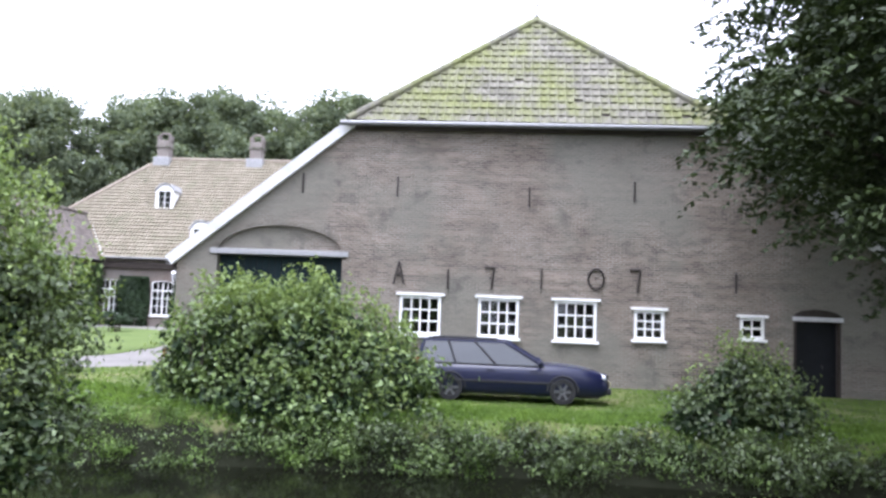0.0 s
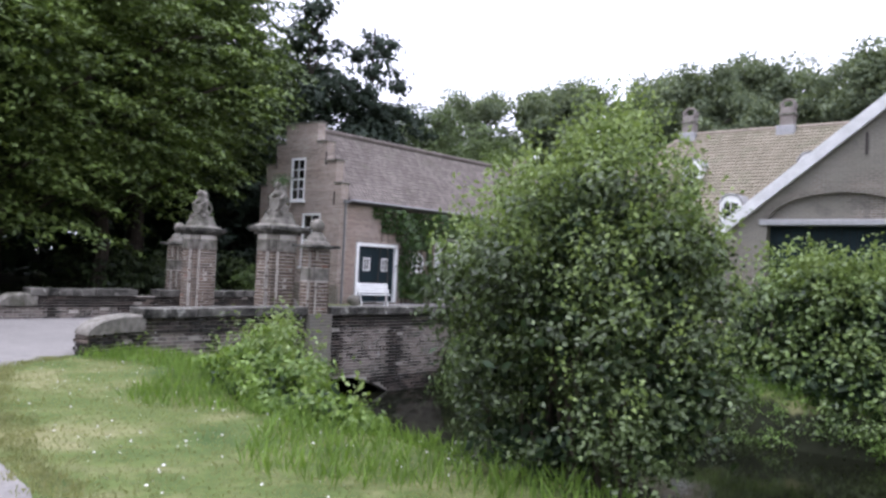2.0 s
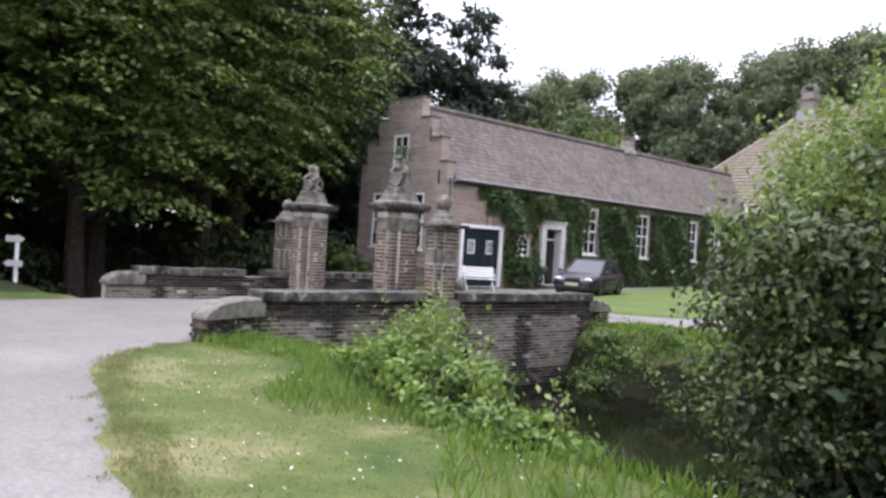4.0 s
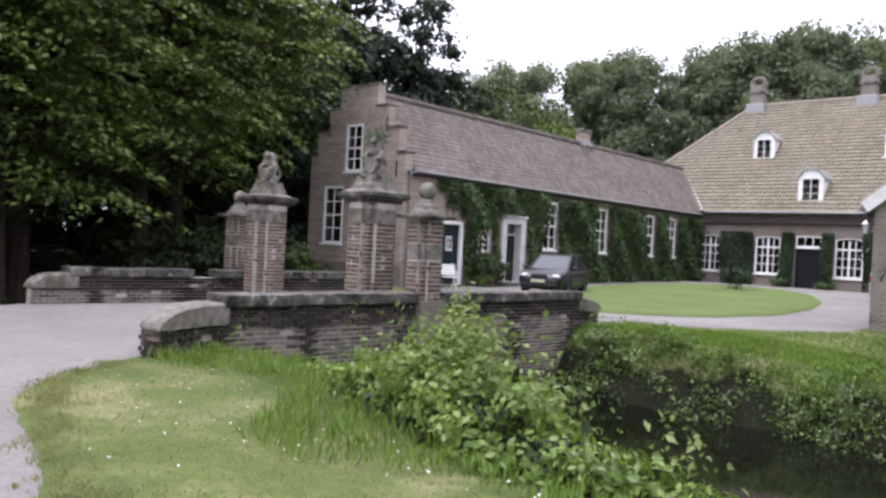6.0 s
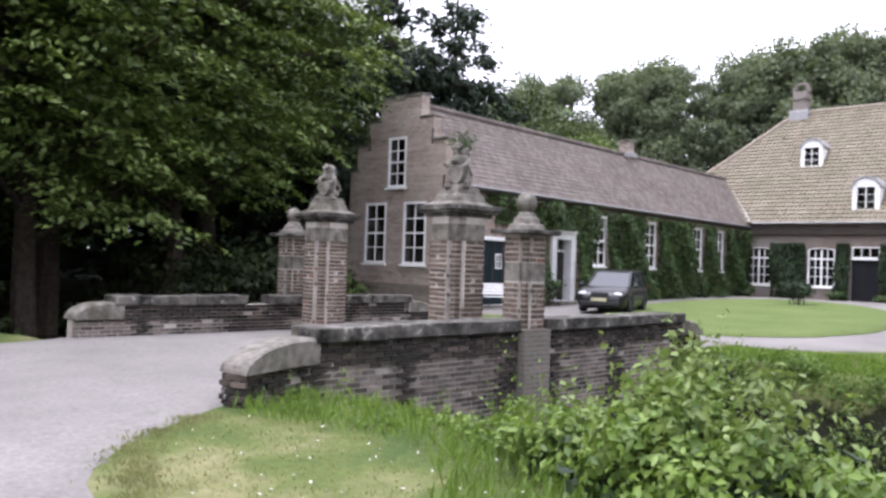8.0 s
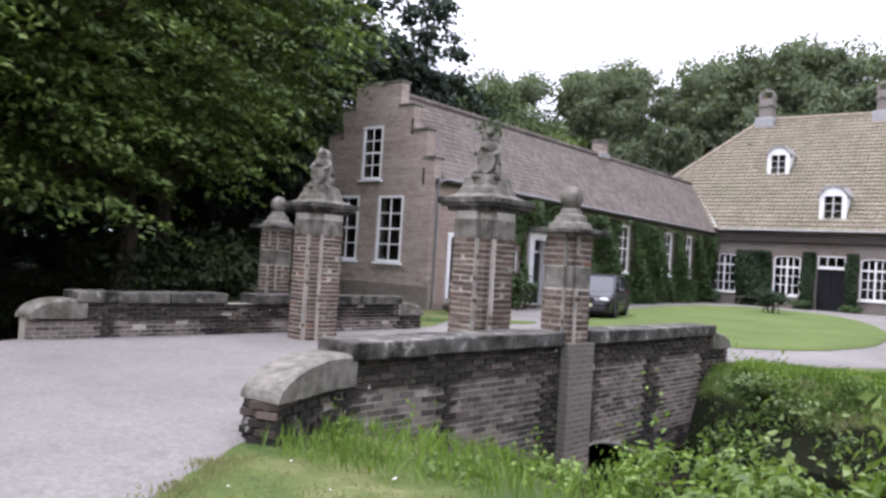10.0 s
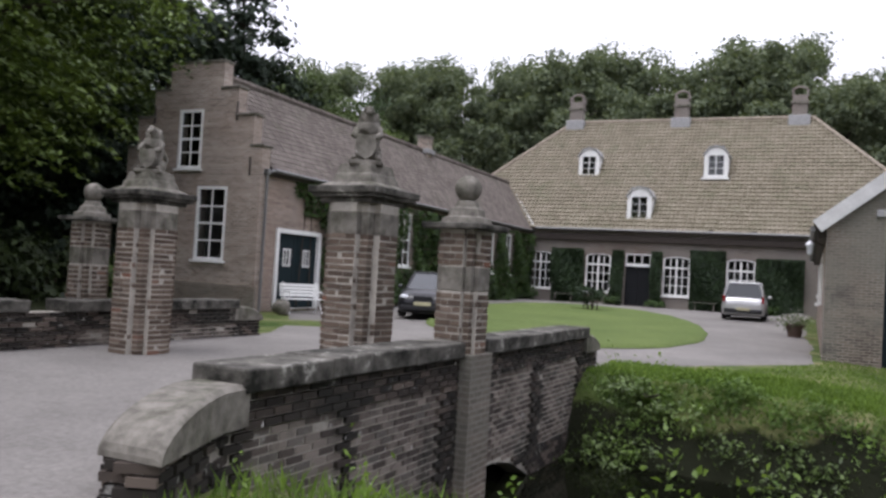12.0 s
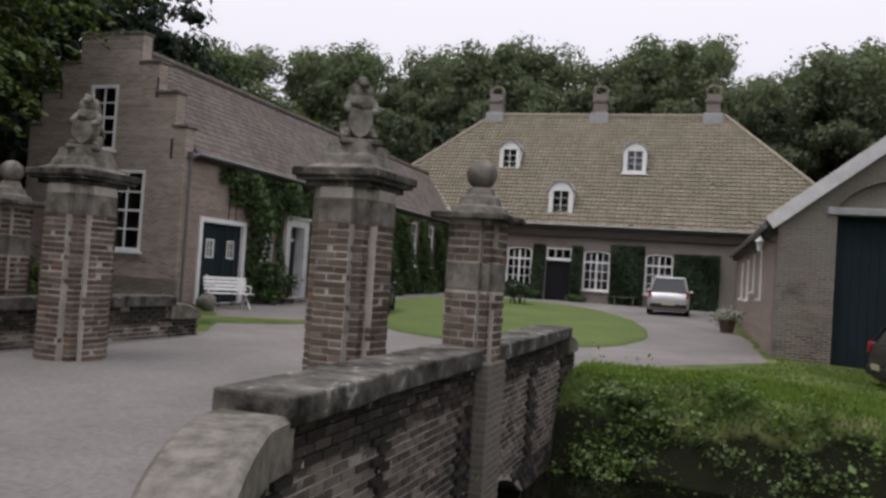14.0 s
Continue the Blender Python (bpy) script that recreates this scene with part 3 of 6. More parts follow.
part("gable_wall", slab([gable] + [rect(x - w / 2, x + w / 2, z, z + h) for x, z, w, h in GW], 0.4, Matrix.Translation((0, WY0, 0))), BRICK_WING, wing)
bm = bmesh.new()
box(bm, WX0 - 0.2, WX1 + 0.2, WY0 - 0.07, WY0 + 0.001, GZ - 0.3, 0.78, bevel=0.02)
part("plinth", bm, BRICK_BARN, wing, "damp dark brick plinth")
# flat slabs on the steps of the gable
for u0, u1, z in ((WC - 1.05, WC + 1.05, 7.58), (WC + 1.0, WC + 1.66, 6.75), (WC - 1.66, WC - 1.0, 6.75), (WC + 1.6, WC + 2.3, 5.9), (WC - 2.3, WC - 1.6, 5.9), (WC + 2.25, WX1 + 0.14, 4.95), (WX0 - 0.14, WC - 2.25, 4.95)):
    part("step_slab", boxed(u0 - 0.03, u1 + 0.05, WY0 - 0.05, WY0 + 0.45, z, z + 0.07, bevel=0.012), STONE, wing)
# side wall to the courtyard
side_holes = [rect(26.12 - WY0, 28.5 - WY0, 0.1, 2.55), arch_loop(29.55 - WY0, 30.35 - WY0, 1.42, 1.95, 0.38), rect(31.35 - WY0, 32.55 - WY0, 0.2, 2.72)]
SW = [34.75, 39.3, 44.35, 47.05]
side_holes += [rect(y - 0.55 - WY0, y + 0.55 - WY0, 1.68, 3.86) for y in SW]
side = facing(WX1, WY0, 0, 90)
part("side_wall", slab([rect(0.4, WY1 - WY0, GZ - 0.3, W_EAVE)] + side_holes, 0.35, side), BRICK_PINK, wing, "pink and brown brick side wall")
part("back_wall", boxed(WX0, WX0 + 0.35, WY0 + 0.4, WY1, GZ - 0.3, W_EAVE), BRICK_WING, wing)
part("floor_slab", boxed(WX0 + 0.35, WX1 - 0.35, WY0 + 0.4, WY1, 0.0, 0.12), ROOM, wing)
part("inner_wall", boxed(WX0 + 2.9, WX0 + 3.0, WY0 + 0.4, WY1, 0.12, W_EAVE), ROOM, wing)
part("cornice", boxed(WX1, WX1 + 0.16, WY0 + 0.3, 50.8, W_EAVE - 0.28, W_EAVE - 0.1, bevel=0.02), DARKWOOD, wing)
for i, (x, z, w, h) in enumerate(GW):
    window(wing, w, h, 2, 4, facing(x, WY0 + 0.02, z, 0), "tall white sash window")
for y in SW:
    window(wing, 1.1, 2.18, 2, 4, facing(WX1 - 0.02, y, 1.68, 90), "tall white sash window")
window(wing, 0.8, 0.91, 2, 3, facing(WX1 - 0.02, 29.95, 1.42, 90), "small white round-headed window", arched=0.38, sill=False)
eave_e, eave_w = WX1 + 0.22, WX0 - 0.22
zr = W_EAVE - 0.1
tiled_roof("roof_slope", [(eave_e, WY0 + 0.4, zr), (eave_e, 50.9, zr), (WC, 54.4, W_RIDGE), (WC, WY0 + 0.4, W_RIDGE)], (0, 1, 0), TILES_WING, wing, "brown pantile slope", tile=(0.22, 0.25), wave=0.016, step_z=0.014)
tiled_roof("roof_slope", [(eave_w, WY0 + 0.4, zr), (eave_w, 53.5, zr), (WC, 54.4, W_RIDGE), (WC, WY0 + 0.4, W_RIDGE)], (0, 1, 0), TILES_WING, wing, "brown pantile slope", tile=(0.22, 0.25), wave=0.016, step_z=0.014)
ridge_tiles("ridge_tiles", (WC, WY0 + 0.4, W_RIDGE + 0.03), (WC, 54.2, W_RIDGE + 0.03), TILES_WING, wing, 0.13)
part("gutter", rod(bmesh.new(), (eave_e + 0.04, WY0 + 0.5, zr - 0.03), (eave_e + 0.04, 50.7, zr - 0.03), 0.06), ZINC, wing)
bm = bmesh.new()
rod(bm, (WX1 + 0.22, WY0 + 0.18, 0.0), (WX1 + 0.22, WY0 + 0.18, zr - 0.15), 0.045)
rod(bm, (WX1 + 0.22, WY0 + 0.18, zr - 0.15), (eave_e + 0.04, WY0 + 0.5, zr - 0.03), 0.045)
box(bm, WX1 + 0.14, WX1 + 0.3, WY0 + 0.1, WY0 + 0.26, zr - 0.2, zr - 0.02, bevel=0.02)
part("downpipe", bm, ZINC, wing, "grey zinc downpipe at the corner")
chim = part("chimney", boxed(WC - 0.28, WC + 0.28, 41.0, 41.6, W_RIDGE - 0.5, W_RIDGE + 0.75, bevel=0.02), BRICK_WING, wing)
part("chimney_cap", boxed(WC - 0.33, WC + 0.33, 40.95, 41.65, W_RIDGE + 0.66, W_RIDGE + 0.78, bevel=0.015), STONE, chim)
part("flashing", boxed(WC - 0.4, WC + 0.4, 40.9, 41.7, W_RIDGE - 0.12, W_RIDGE + 0.12, bevel=0.02), LEAD, chim)
for x, z in ((-28.62, 6.0), (-25.35, 6.05), (-24.75, 4.35)):
    part("wall_anchor", boxed(x - 0.025, x + 0.025, WY0 - 0.04, WY0 + 0.01, z - 0.28, z + 0.28, bevel=0.008), IRON, wing)

# carriage doors of the wing
gate = new("carriage_door")
gate.parent = wing
tagged(gate, "dark green double doors in a white frame")
gm = facing(WX1, 27.31, 0.1, 90)
part("door_frame", slab([rect(-1.25, 1.25, -0.02, 2.5), rect(-1.1, 1.1, 0.0, 2.36)], 0.14, gm @ Matrix.Translation((0, -0.06, 0))), WHITE, gate)
for sx in (-1, 1):
    u0, u1 = (0.01, 1.1) if sx > 0 else (-1.1, -0.01)
    c = sx * 0.55
    leaf = part("door_leaf", slab([rect(u0, u1, 0.0, 2.36), rect(c - 0.17, c + 0.17, 1.35, 1.85)], 0.05, gm @ Matrix.Translation((0, 0.05, 0))), GREEN, gate)
    part("light_frame", slab([rect(c - 0.2, c + 0.2, 1.32, 1.88), rect(c - 0.15, c + 0.15, 1.37, 1.83)], 0.04, gm @ Matrix.Translation((0, 0.03, 0))), WHITE, leaf)
    bm = box(bmesh.new(), c - 0.012, c + 0.012, 0.04, 0.07, 1.37, 1.83, m=gm)
    box(bm, c - 0.15, c + 0.15, 0.042, 0.068, 1.59, 1.61, m=gm)
    part("light_bars", bm, WHITE, leaf)
    bm = bmesh.new()
    for k in range(1, 6):
        u = u0 + (u1 - u0) * k / 6
        if abs(u - c) > 0.2:
            box(bm, u - 0.006, u + 0.006, 0.044, 0.052, 0.05, 2.3, m=gm)
    part("board_joints", bm, BLACKPAINT, leaf)
    part("light_pane", boxed(c - 0.15, c + 0.15, 0.07, 0.075, 1.37, 1.83, m=gm), GLASS, leaf)
# front door of the wing
fd = new("front_door")
fd.parent = wing
tagged(fd, "black front door in a cream stone surround with a step")
dm = facing(WX1, 31.95, 0.1, 90)
part("surround", slab([rect(-0.84, 0.84, 0, 2.86), rect(-0.52, 0.52, 0.12, 2.6)], 0.44, dm @ Matrix.Translation((0, -0.1, 0))), OFFWHITE, fd, "cream painted stone surround")
part("leaf", boxed(-0.52, 0.52, 0.27, 0.32, 0.12, 2.1, m=dm, bevel=0.01), BLACKPAINT, fd)
part("fanlight_bar", boxed(-0.52, 0.52, 0.22, 0.33, 2.1, 2.18, m=dm), OFFWHITE, fd)
part("fanlight", boxed(-0.52, 0.52, 0.27, 0.275, 2.18, 2.6, m=dm), GLASS, fd)
part("cornice", boxed(-0.92, 0.92, -0.16, 0.05, 2.86, 2.96, m=dm, bevel=0.02), OFFWHITE, fd)
part("doorstep", boxed(-0.95, 0.95, -0.6, 0.05, -0.1, 0.1, m=dm, bevel=0.02), STONE, fd)
part("ornament", ball(bmesh.new(), dm @ Vector((0, -0.06, 3.08)), (0.1, 0.16, 0.16), 2), OFFWHITE, fd)

# ---- main house behind the courtyard ----
HY, HX0, HX1, H_EAVE = 50.98, -31.4, -2.4, 4.62
HB = 0.2
house = thing("manor_house", "broad brick house with hipped ochre pantile roof and dormers", "house")
HWX = [-23.77, -20.35, -16.03, -12.72]
HW, HH, HZ = 1.44, 2.15, 1.0
holes = [arch_loop(x - HW / 2 - HX0, x + HW / 2 - HX0, HZ, HZ + HH - 0.14, 0.14, 6) for x in HWX] + [rect(-18.82 - HX0, -17.43 - HX0, 0.32, 3.22)]
part("front_wall", slab([rect(0, HX1 - HX0, HB - 0.4, H_EAVE)] + holes, 0.4, Matrix.Translation((HX0, HY, 0))), BRICK_HOUSE, house)
part("side_wall", boxed(HX0, HX0 + 0.4, HY + 0.4, 65, HB - 0.4, H_EAVE), BRICK_HOUSE, house)
part("side_wall", boxed(HX1 - 0.4, HX1, HY + 0.4, 65, HB - 0.4, H_EAVE), BRICK_HOUSE, house)
part("back_wall", boxed(HX0, HX1, 64.6, 65, HB - 0.4, H_EAVE), BRICK_HOUSE, house)
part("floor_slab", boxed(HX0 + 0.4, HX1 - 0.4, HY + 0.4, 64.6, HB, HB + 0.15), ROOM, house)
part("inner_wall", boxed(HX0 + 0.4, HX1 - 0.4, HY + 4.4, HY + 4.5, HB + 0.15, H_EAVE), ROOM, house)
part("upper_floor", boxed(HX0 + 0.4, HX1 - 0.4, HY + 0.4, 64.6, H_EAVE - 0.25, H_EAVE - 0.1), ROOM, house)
part("cornice", boxed(HX0 - 0.1, HX1 + 0.1, HY - 0.22, HY, H_EAVE - 0.75, H_EAVE - 0.42, bevel=0.03), DARKWOOD, house, "dark wooden eaves board")
for x in HWX:
    window(house, HW, HH, 4, 4, facing(x, HY + 0.03, HZ, 0), "white wooden cross window with a flat arch", cross=True, arched=0.14)
fdoor = new("house_door")
fdoor.parent = house
tagged(fdoor, "dark double door below a white fanlight")
hm = facing(-18.12, HY, 0.32, 0)
part("door_leaf", boxed(-0.69, -0.005, 0.12, 0.18, 0, 2.2, m=hm, bevel=0.01), BLACKPAINT, fdoor)
part("door_leaf", boxed(0.005, 0.69, 0.12, 0.18, 0, 2.2, m=hm, bevel=0.01), BLACKPAINT, fdoor)
part("transom", boxed(-0.69, 0.69, -0.02, 0.12, 2.2, 2.3, m=hm, bevel=0.01), WHITE, fdoor)
bm = slab([rect(-0.69, 0.69, 2.3, 2.9), rect(-0.62, 0.62, 2.36, 2.84)], 0.07, hm)
for u in (-0.21, 0.21):
    box(bm, u - 0.02, u + 0.02, 0.01, 0.05, 2.36, 2.84, m=hm)
part("fanlight_frame", bm, WHITE, fdoor)
part("fanlight", boxed(-0.62, 0.62, 0.03, 0.035, 2.36, 2.84, m=hm), GLASS, fdoor)
part("doorstep", boxed(-0.9, 0.9, -0.5, 0.02, -0.16, 0.0, m=hm, bevel=0.02), STONE, fdoor)
RY, RZ, RX0, RX1 = 58.0, 12.05, -24.2, -9.6
E0, E1, EY, EZ = HX0 - 0.3, HX1 + 0.3, HY - 0.35, H_EAVE - 0.1
tiled_roof("front_slope", [(E0, EY, EZ), (E1, EY, EZ), (RX1, RY, RZ), (RX0, RY, RZ)], (1, 0, 0), TILES_HOUSE, house, "ochre pantile front slope", slip=0.004)
for a, b, s in (((E0, EY, EZ), (E0, 65.35, EZ), RX0), ((E1, EY, EZ), (E1, 65.35, EZ), RX1)):
    tiled_roof("hip_slope", [a, b, (s, RY, RZ)], (0, 1, 0), TILES_HOUSE, house, tile=(0.5, 0.34))
tiled_roof("back_slope", [(E0, 65.35, EZ), (E1, 65.35, EZ), (RX1, RY, RZ), (RX0, RY, RZ)], (1, 0, 0), TILES_HOUSE, house, tile=(0.5, 0.5))
ridge_tiles("ridge_tiles", (RX0, RY, RZ + 0.04), (RX1, RY, RZ + 0.04), RIDGE, house)
ridge_tiles("hip_tiles", (E0, EY, EZ + 0.04), (RX0, RY, RZ + 0.04), RIDGE, house)
ridge_tiles("hip_tiles", (E1, EY, EZ + 0.04), (RX1, RY, RZ + 0.04), RIDGE, house)
# pale mortar along the valley where the wing meets the house roof
ridge_tiles("valley_fillet", (WX1 + 0.2, 50.75, EZ + 0.1), (WC + 0.05, 53.6, W_RIDGE + 0.02), OFFWHITE, house, 0.07)
part("gutter", rod(bmesh.new(), (WX1 + 0.4, EY - 0.05, EZ - 0.02), (E1, EY - 0.05, EZ - 0.02), 0.065), ZINC, house)
slope = (RZ - EZ) / (RY - EY)
for x in (-24.0, -17.2, -10.35):
    ch = part("chimney", boxed(x - 0.42, x + 0.42, RY - 0.35, RY + 0.45, RZ - 0.8, RZ + 1.35, bevel=0.03), BRICK_HOUSE, house)
    part("chimney_cap", boxed(x - 0.5, x + 0.5, RY - 0.43, RY + 0.53, RZ + 0.82, RZ + 0.98, bevel=0.03), STONE, ch)
    bm = bmesh.new()
    box(bm, x - 0.46, x - 0.36, RY - 0.3, RY + 0.4, RZ + 1.35, RZ + 1.7)
    box(bm, x + 0.36, x + 0.46, RY - 0.3, RY + 0.4, RZ + 1.35, RZ + 1.7)
    for k in range(5):
        a0, a1 = math.pi * k / 5, math.pi * (k + 1) / 5
        rod(bm, (x + 0.42 * math.cos(a0), RY, RZ + 1.65 + 0.25 * math.sin(a0)), (x + 0.42 * math.cos(a1), RY, RZ + 1.65 + 0.25 * math.sin(a1)), 0.08)
    part("chimney_hood", bm, BRICK_HOUSE, ch)
    part("flashing", boxed(x - 0.6, x + 0.6, RY - 0.55, RY + 0.5, RZ - 0.55, RZ + 0.12, bevel=0.05), LEAD, ch)


def dormer(x, y, z, w, h):
    """A white dormer with a small gable, its front at y, its sill at z."""
    d = new("dormer")
    d.parent = house
    tagged(d, "white painted dormer window with a rounded hood")
    back = EY + (z + h - EZ) / slope + 0.5
    front = [(-w / 2, 0), (w / 2, 0), (w / 2, h * 0.72), (w * 0.3, h * 0.93), (0, h), (-w * 0.3, h * 0.93), (-w / 2, h * 0.72)]
    part("front", slab([front, rect(-w * 0.32, w * 0.32, h * 0.08, h * 0.72)], 0.1, Matrix.Translation((x, y, z))), WHITE, d)
    lw, lh = w * 0.64, h * 0.64
    bm = bmesh.new()
    box(bm, x - 0.025, x + 0.025, y + 0.02, y + 0.07, z + h * 0.08, z + h * 0.72)
    for k in (1, 2):
        box(bm, x - lw / 2, x + lw / 2, y + 0.03, y + 0.06, z + h * 0.08 + lh * k / 3 - 0.012, z + h * 0.08 + lh * k / 3 + 0.012)
    part("glazing_grid", bm, WHITE, d)
    part("pane", boxed(x - lw / 2, x + lw / 2, y + 0.045, y + 0.05, z + h * 0.08, z + h * 0.72), GLASS, d)
    part("box", boxed(x - w * 0.33, x + w * 0.33, y + 0.35, y + 0.4, z + 0.05, z + h * 0.75), ROOM, d)
    for s in (-1, 1):
        bm = bmesh.new()
        yb = EY + (z - EZ) / slope
        vs = [bm.verts.new((x + s * w / 2 * 0.98, a, b)) for a, b in ((y + 0.1, z), (yb + 0.3, z + 0.05), (EY + (z + h * 0.72 - EZ) / slope + 0.3, z + h * 0.72), (y + 0.1, z + h * 0.72))]
        vs += [bm.verts.new((v.co.x - s * 0.06, v.co.y, v.co.z)) for v in vs]
        bm.faces.new(vs[:4])
        bm.faces.new(vs[4:][::-1])
        for k in range(4):
            bm.faces.new((vs[k], vs[(k + 1) % 4], vs[4 + (k + 1) % 4], vs[4 + k]))
        bmesh.ops.recalc_face_normals(bm, faces=bm.faces)
        part("cheek", bm, WHITE, d)
    hood = [(-w / 2 - 0.06, h * 0.7), (-w * 0.32, h * 0.93), (0, h + 0.02), (w * 0.32, h * 0.93), (w / 2 + 0.06, h * 0.7), (w / 2 + 0.06, h * 0.76), (w * 0.32, h), (0, h + 0.09), (-w * 0.32, h), (-w / 2 - 0.06, h * 0.76)]
    part("hood", slab([hood], back - y + 0.1, Matrix.Translation((x, y - 0.08, z))), LEAD, d)
    part("apron", slab([[(-w * 0.62, -0.12), (w * 0.62, -0.12), (w * 0.52, 0.02), (-w * 0.52, 0.02)]], 0.12, Matrix.Translation((x, y - 0.07, z))), WHITE, d)


dormer(-22.0, 54.05, 7.95, 1.25, 1.72)
dormer(-14.53, 53.7, 7.9, 1.3, 1.76)
dormer(-18.28, 51.3, 5.1, 1.35, 1.88)

# ---- great barn ----
BX0, BX1, BY0, BY1 = -9.03, 12.6, 26.56, 46.0
B_EAVE, BC = 3.22, 1.8
HIPL, HIPR, HIPZ = -3.55, 7.35, 7.5
barn = thing("great_barn", "great brown brick barn with half-hipped mossy pantile roof and arched gateway", "barn")
front = [(BX0, -0.7), (BX1, -0.7), (BX1, B_EAVE), (HIPR, HIPZ), (HIPL, HIPZ), (BX0, B_EAVE)]
BW = [(-1.45, 1.15, 1.24, 1.16), (0.88, 1.15, 1.2, 1.16), (3.14, 1.15, 1.22, 1.16), (5.26, 1.26, 0.86, 0.86), (8.17, 1.4, 0.68, 0.62)]
gate_hole = arch_loop(-7.78, -3.88, -0.25, 3.45, 0.85, 14)
door_hole = arch_loop(9.33, 10.66, -0.25, 2.1, 0.22, 8)
part("gable_wall", slab([front, gate_hole, door_hole] + [rect(x - w / 2, x + w / 2, z, z + h) for x, z, w, h in BW], 0.45, Matrix.Translation((0, BY0, 0))), BRICK_BARN, barn)
WB = [(31.0, 1.3, 0.3, 1.4), (34.0, 1.5, 0.3, 1.2), (37.0, 1.2, 0.8, 1.4), (40.5, 1.2, 0.8, 1.4)]
west = [rect(0.0, BY1 - BY0 - 0.45, -0.6, B_EAVE)] + [rect(BY1 - y - w / 2, BY1 - y + w / 2, z, z + h) for y, z, w, h in WB]
wm = facing(BX0, BY1, 0, -90)
part("west_wall", slab(west, 0.4, wm), BRICK_PINK, barn, "pinkish brick long wall")
part("east_wall", boxed(BX1 - 0.4, BX1, BY0 + 0.45, BY1, -0.7, B_EAVE), BRICK_BARN, barn)
part("back_wall", slab([[(BX0, -0.6), (BX1, -0.6), (BX1, B_EAVE), (BC, 11.6), (BX0, B_EAVE)]], 0.4, Matrix.Translation((0, BY1 - 0.4, 0))), BRICK_BARN, barn)
part("floor_slab", boxed(BX0 + 0.4, BX1 - 0.4, BY0 + 0.45, BY1 - 0.4, -0.3, -0.2), ROOM, barn)
for i, (x, z, w, h) in enumerate(BW):
    window(barn, w, h, 4 if i < 3 else 3 if i == 3 else 2, 3 if i < 4 else 2, facing(x, BY0 + 0.01, z, 0), "white framed barn window with projecting head", head=True, frame_w=0.085)
for y, z, w, h in WB:
    window(barn, w, h, 1 if w < 0.5 else 2, 3, facing(BX0 - 0.01, y, z, -90), "narrow barn window")
ap, rs = (BC, BY0 + 2.7, 11.75), 11.75
ov = 0.28
eL, eR = (BX0 - 0.25, B_EAVE - 0.12), (BX1 + 0.25, B_EAVE - 0.12)
tiled_roof("hip_slope", [(HIPL - 0.25, BY0 - 0.3, HIPZ + 0.02), (HIPR + 0.25, BY0 - 0.3, HIPZ + 0.02), ap], (1, 0, 0), TILES_BARN, barn, "mossy pantile half hip", tile=(0.26, 0.32), wave=0.03, slip=0.006, step_z=0.03)
tiled_roof("west_slope", [(eL[0], BY0 - 0.1, eL[1]), (eL[0], BY1, eL[1]), (BC, BY1, rs), ap, (HIPL - 0.2, BY0 - 0.1, HIPZ + 0.05)], (0, 1, 0), TILES_BARN, barn, "pantile west slope", tile=(0.3, 0.4))
tiled_roof("east_slope", [(eR[0], BY0 - 0.1, eR[1]), (eR[0], BY1, eR[1]), (BC, BY1, rs), ap, (HIPR + 0.2, BY0 - 0.1, HIPZ + 0.05)], (0, 1, 0), TILES_BARN, barn, "pantile east slope", tile=(0.6, 0.6))
ridge_tiles("hip_tiles", (HIPL - 0.3, BY0 - 0.33, HIPZ + 0.06), (ap[0], ap[1], ap[2] + 0.05), TILES_BARN, barn, 0.12)
ridge_tiles("hip_tiles", (HIPR + 0.3, BY0 - 0.33, HIPZ + 0.06), (ap[0], ap[1], ap[2] + 0.05), TILES_BARN, barn, 0.12)
ridge_tiles("ridge_tiles", (ap[0], ap[1], rs + 0.05), (BC, BY1, rs + 0.05), TILES_BARN, barn, 0.14)
part("hip_gutter", rod(bmesh.new(), (HIPL - 0.5, BY0 - 0.36, HIPZ - 0.06), (HIPR + 0.5, BY0 - 0.36, HIPZ - 0.06), 0.08), ZINC, barn)
part("hip_board", boxed(HIPL - 0.1, HIPR + 0.1, BY0 - 0.14, BY0 - 0.002, HIPZ - 0.22, HIPZ + 0.0, bevel=0.02), DARKWOOD, barn)
for s, xe, xh in ((1, BX0 - 0.22, HIPL - 0.05), (-1, BX1 + 0.22, HIPR + 0.05)):
    d = Vector((xh - xe, HIPZ + 0.12 - B_EAVE)).normalized()
    p0, p1 = Vector((xe, B_EAVE - 0.1)), Vector((xh, HIPZ + 0.12))
    nr = Vector((-d.y, d.x)) * (0.16 if s > 0 else -0.16)
    lp = [tuple(p0 - nr), tuple(p1 - nr), tuple(p1 + nr), tuple(p0 + nr)]
    part("verge_board", slab([lp], 0.14, Matrix.Translation((0, BY0 - 0.16, 0))), OFFWHITE, barn, "weathered white verge board")
part("west_gutter", rod(bmesh.new(), (eL[0] - 0.05, BY0, eL[1] - 0.03), (eL[0] - 0.05, BY1, eL[1] - 0.03), 0.07), ZINC, barn)
part("eaves_board", boxed(BX0 - 0.2, BX0, BY0 + 0.1, BY1, B_EAVE - 0.35, B_EAVE - 0.15, bevel=0.02), DARKWOOD, barn)
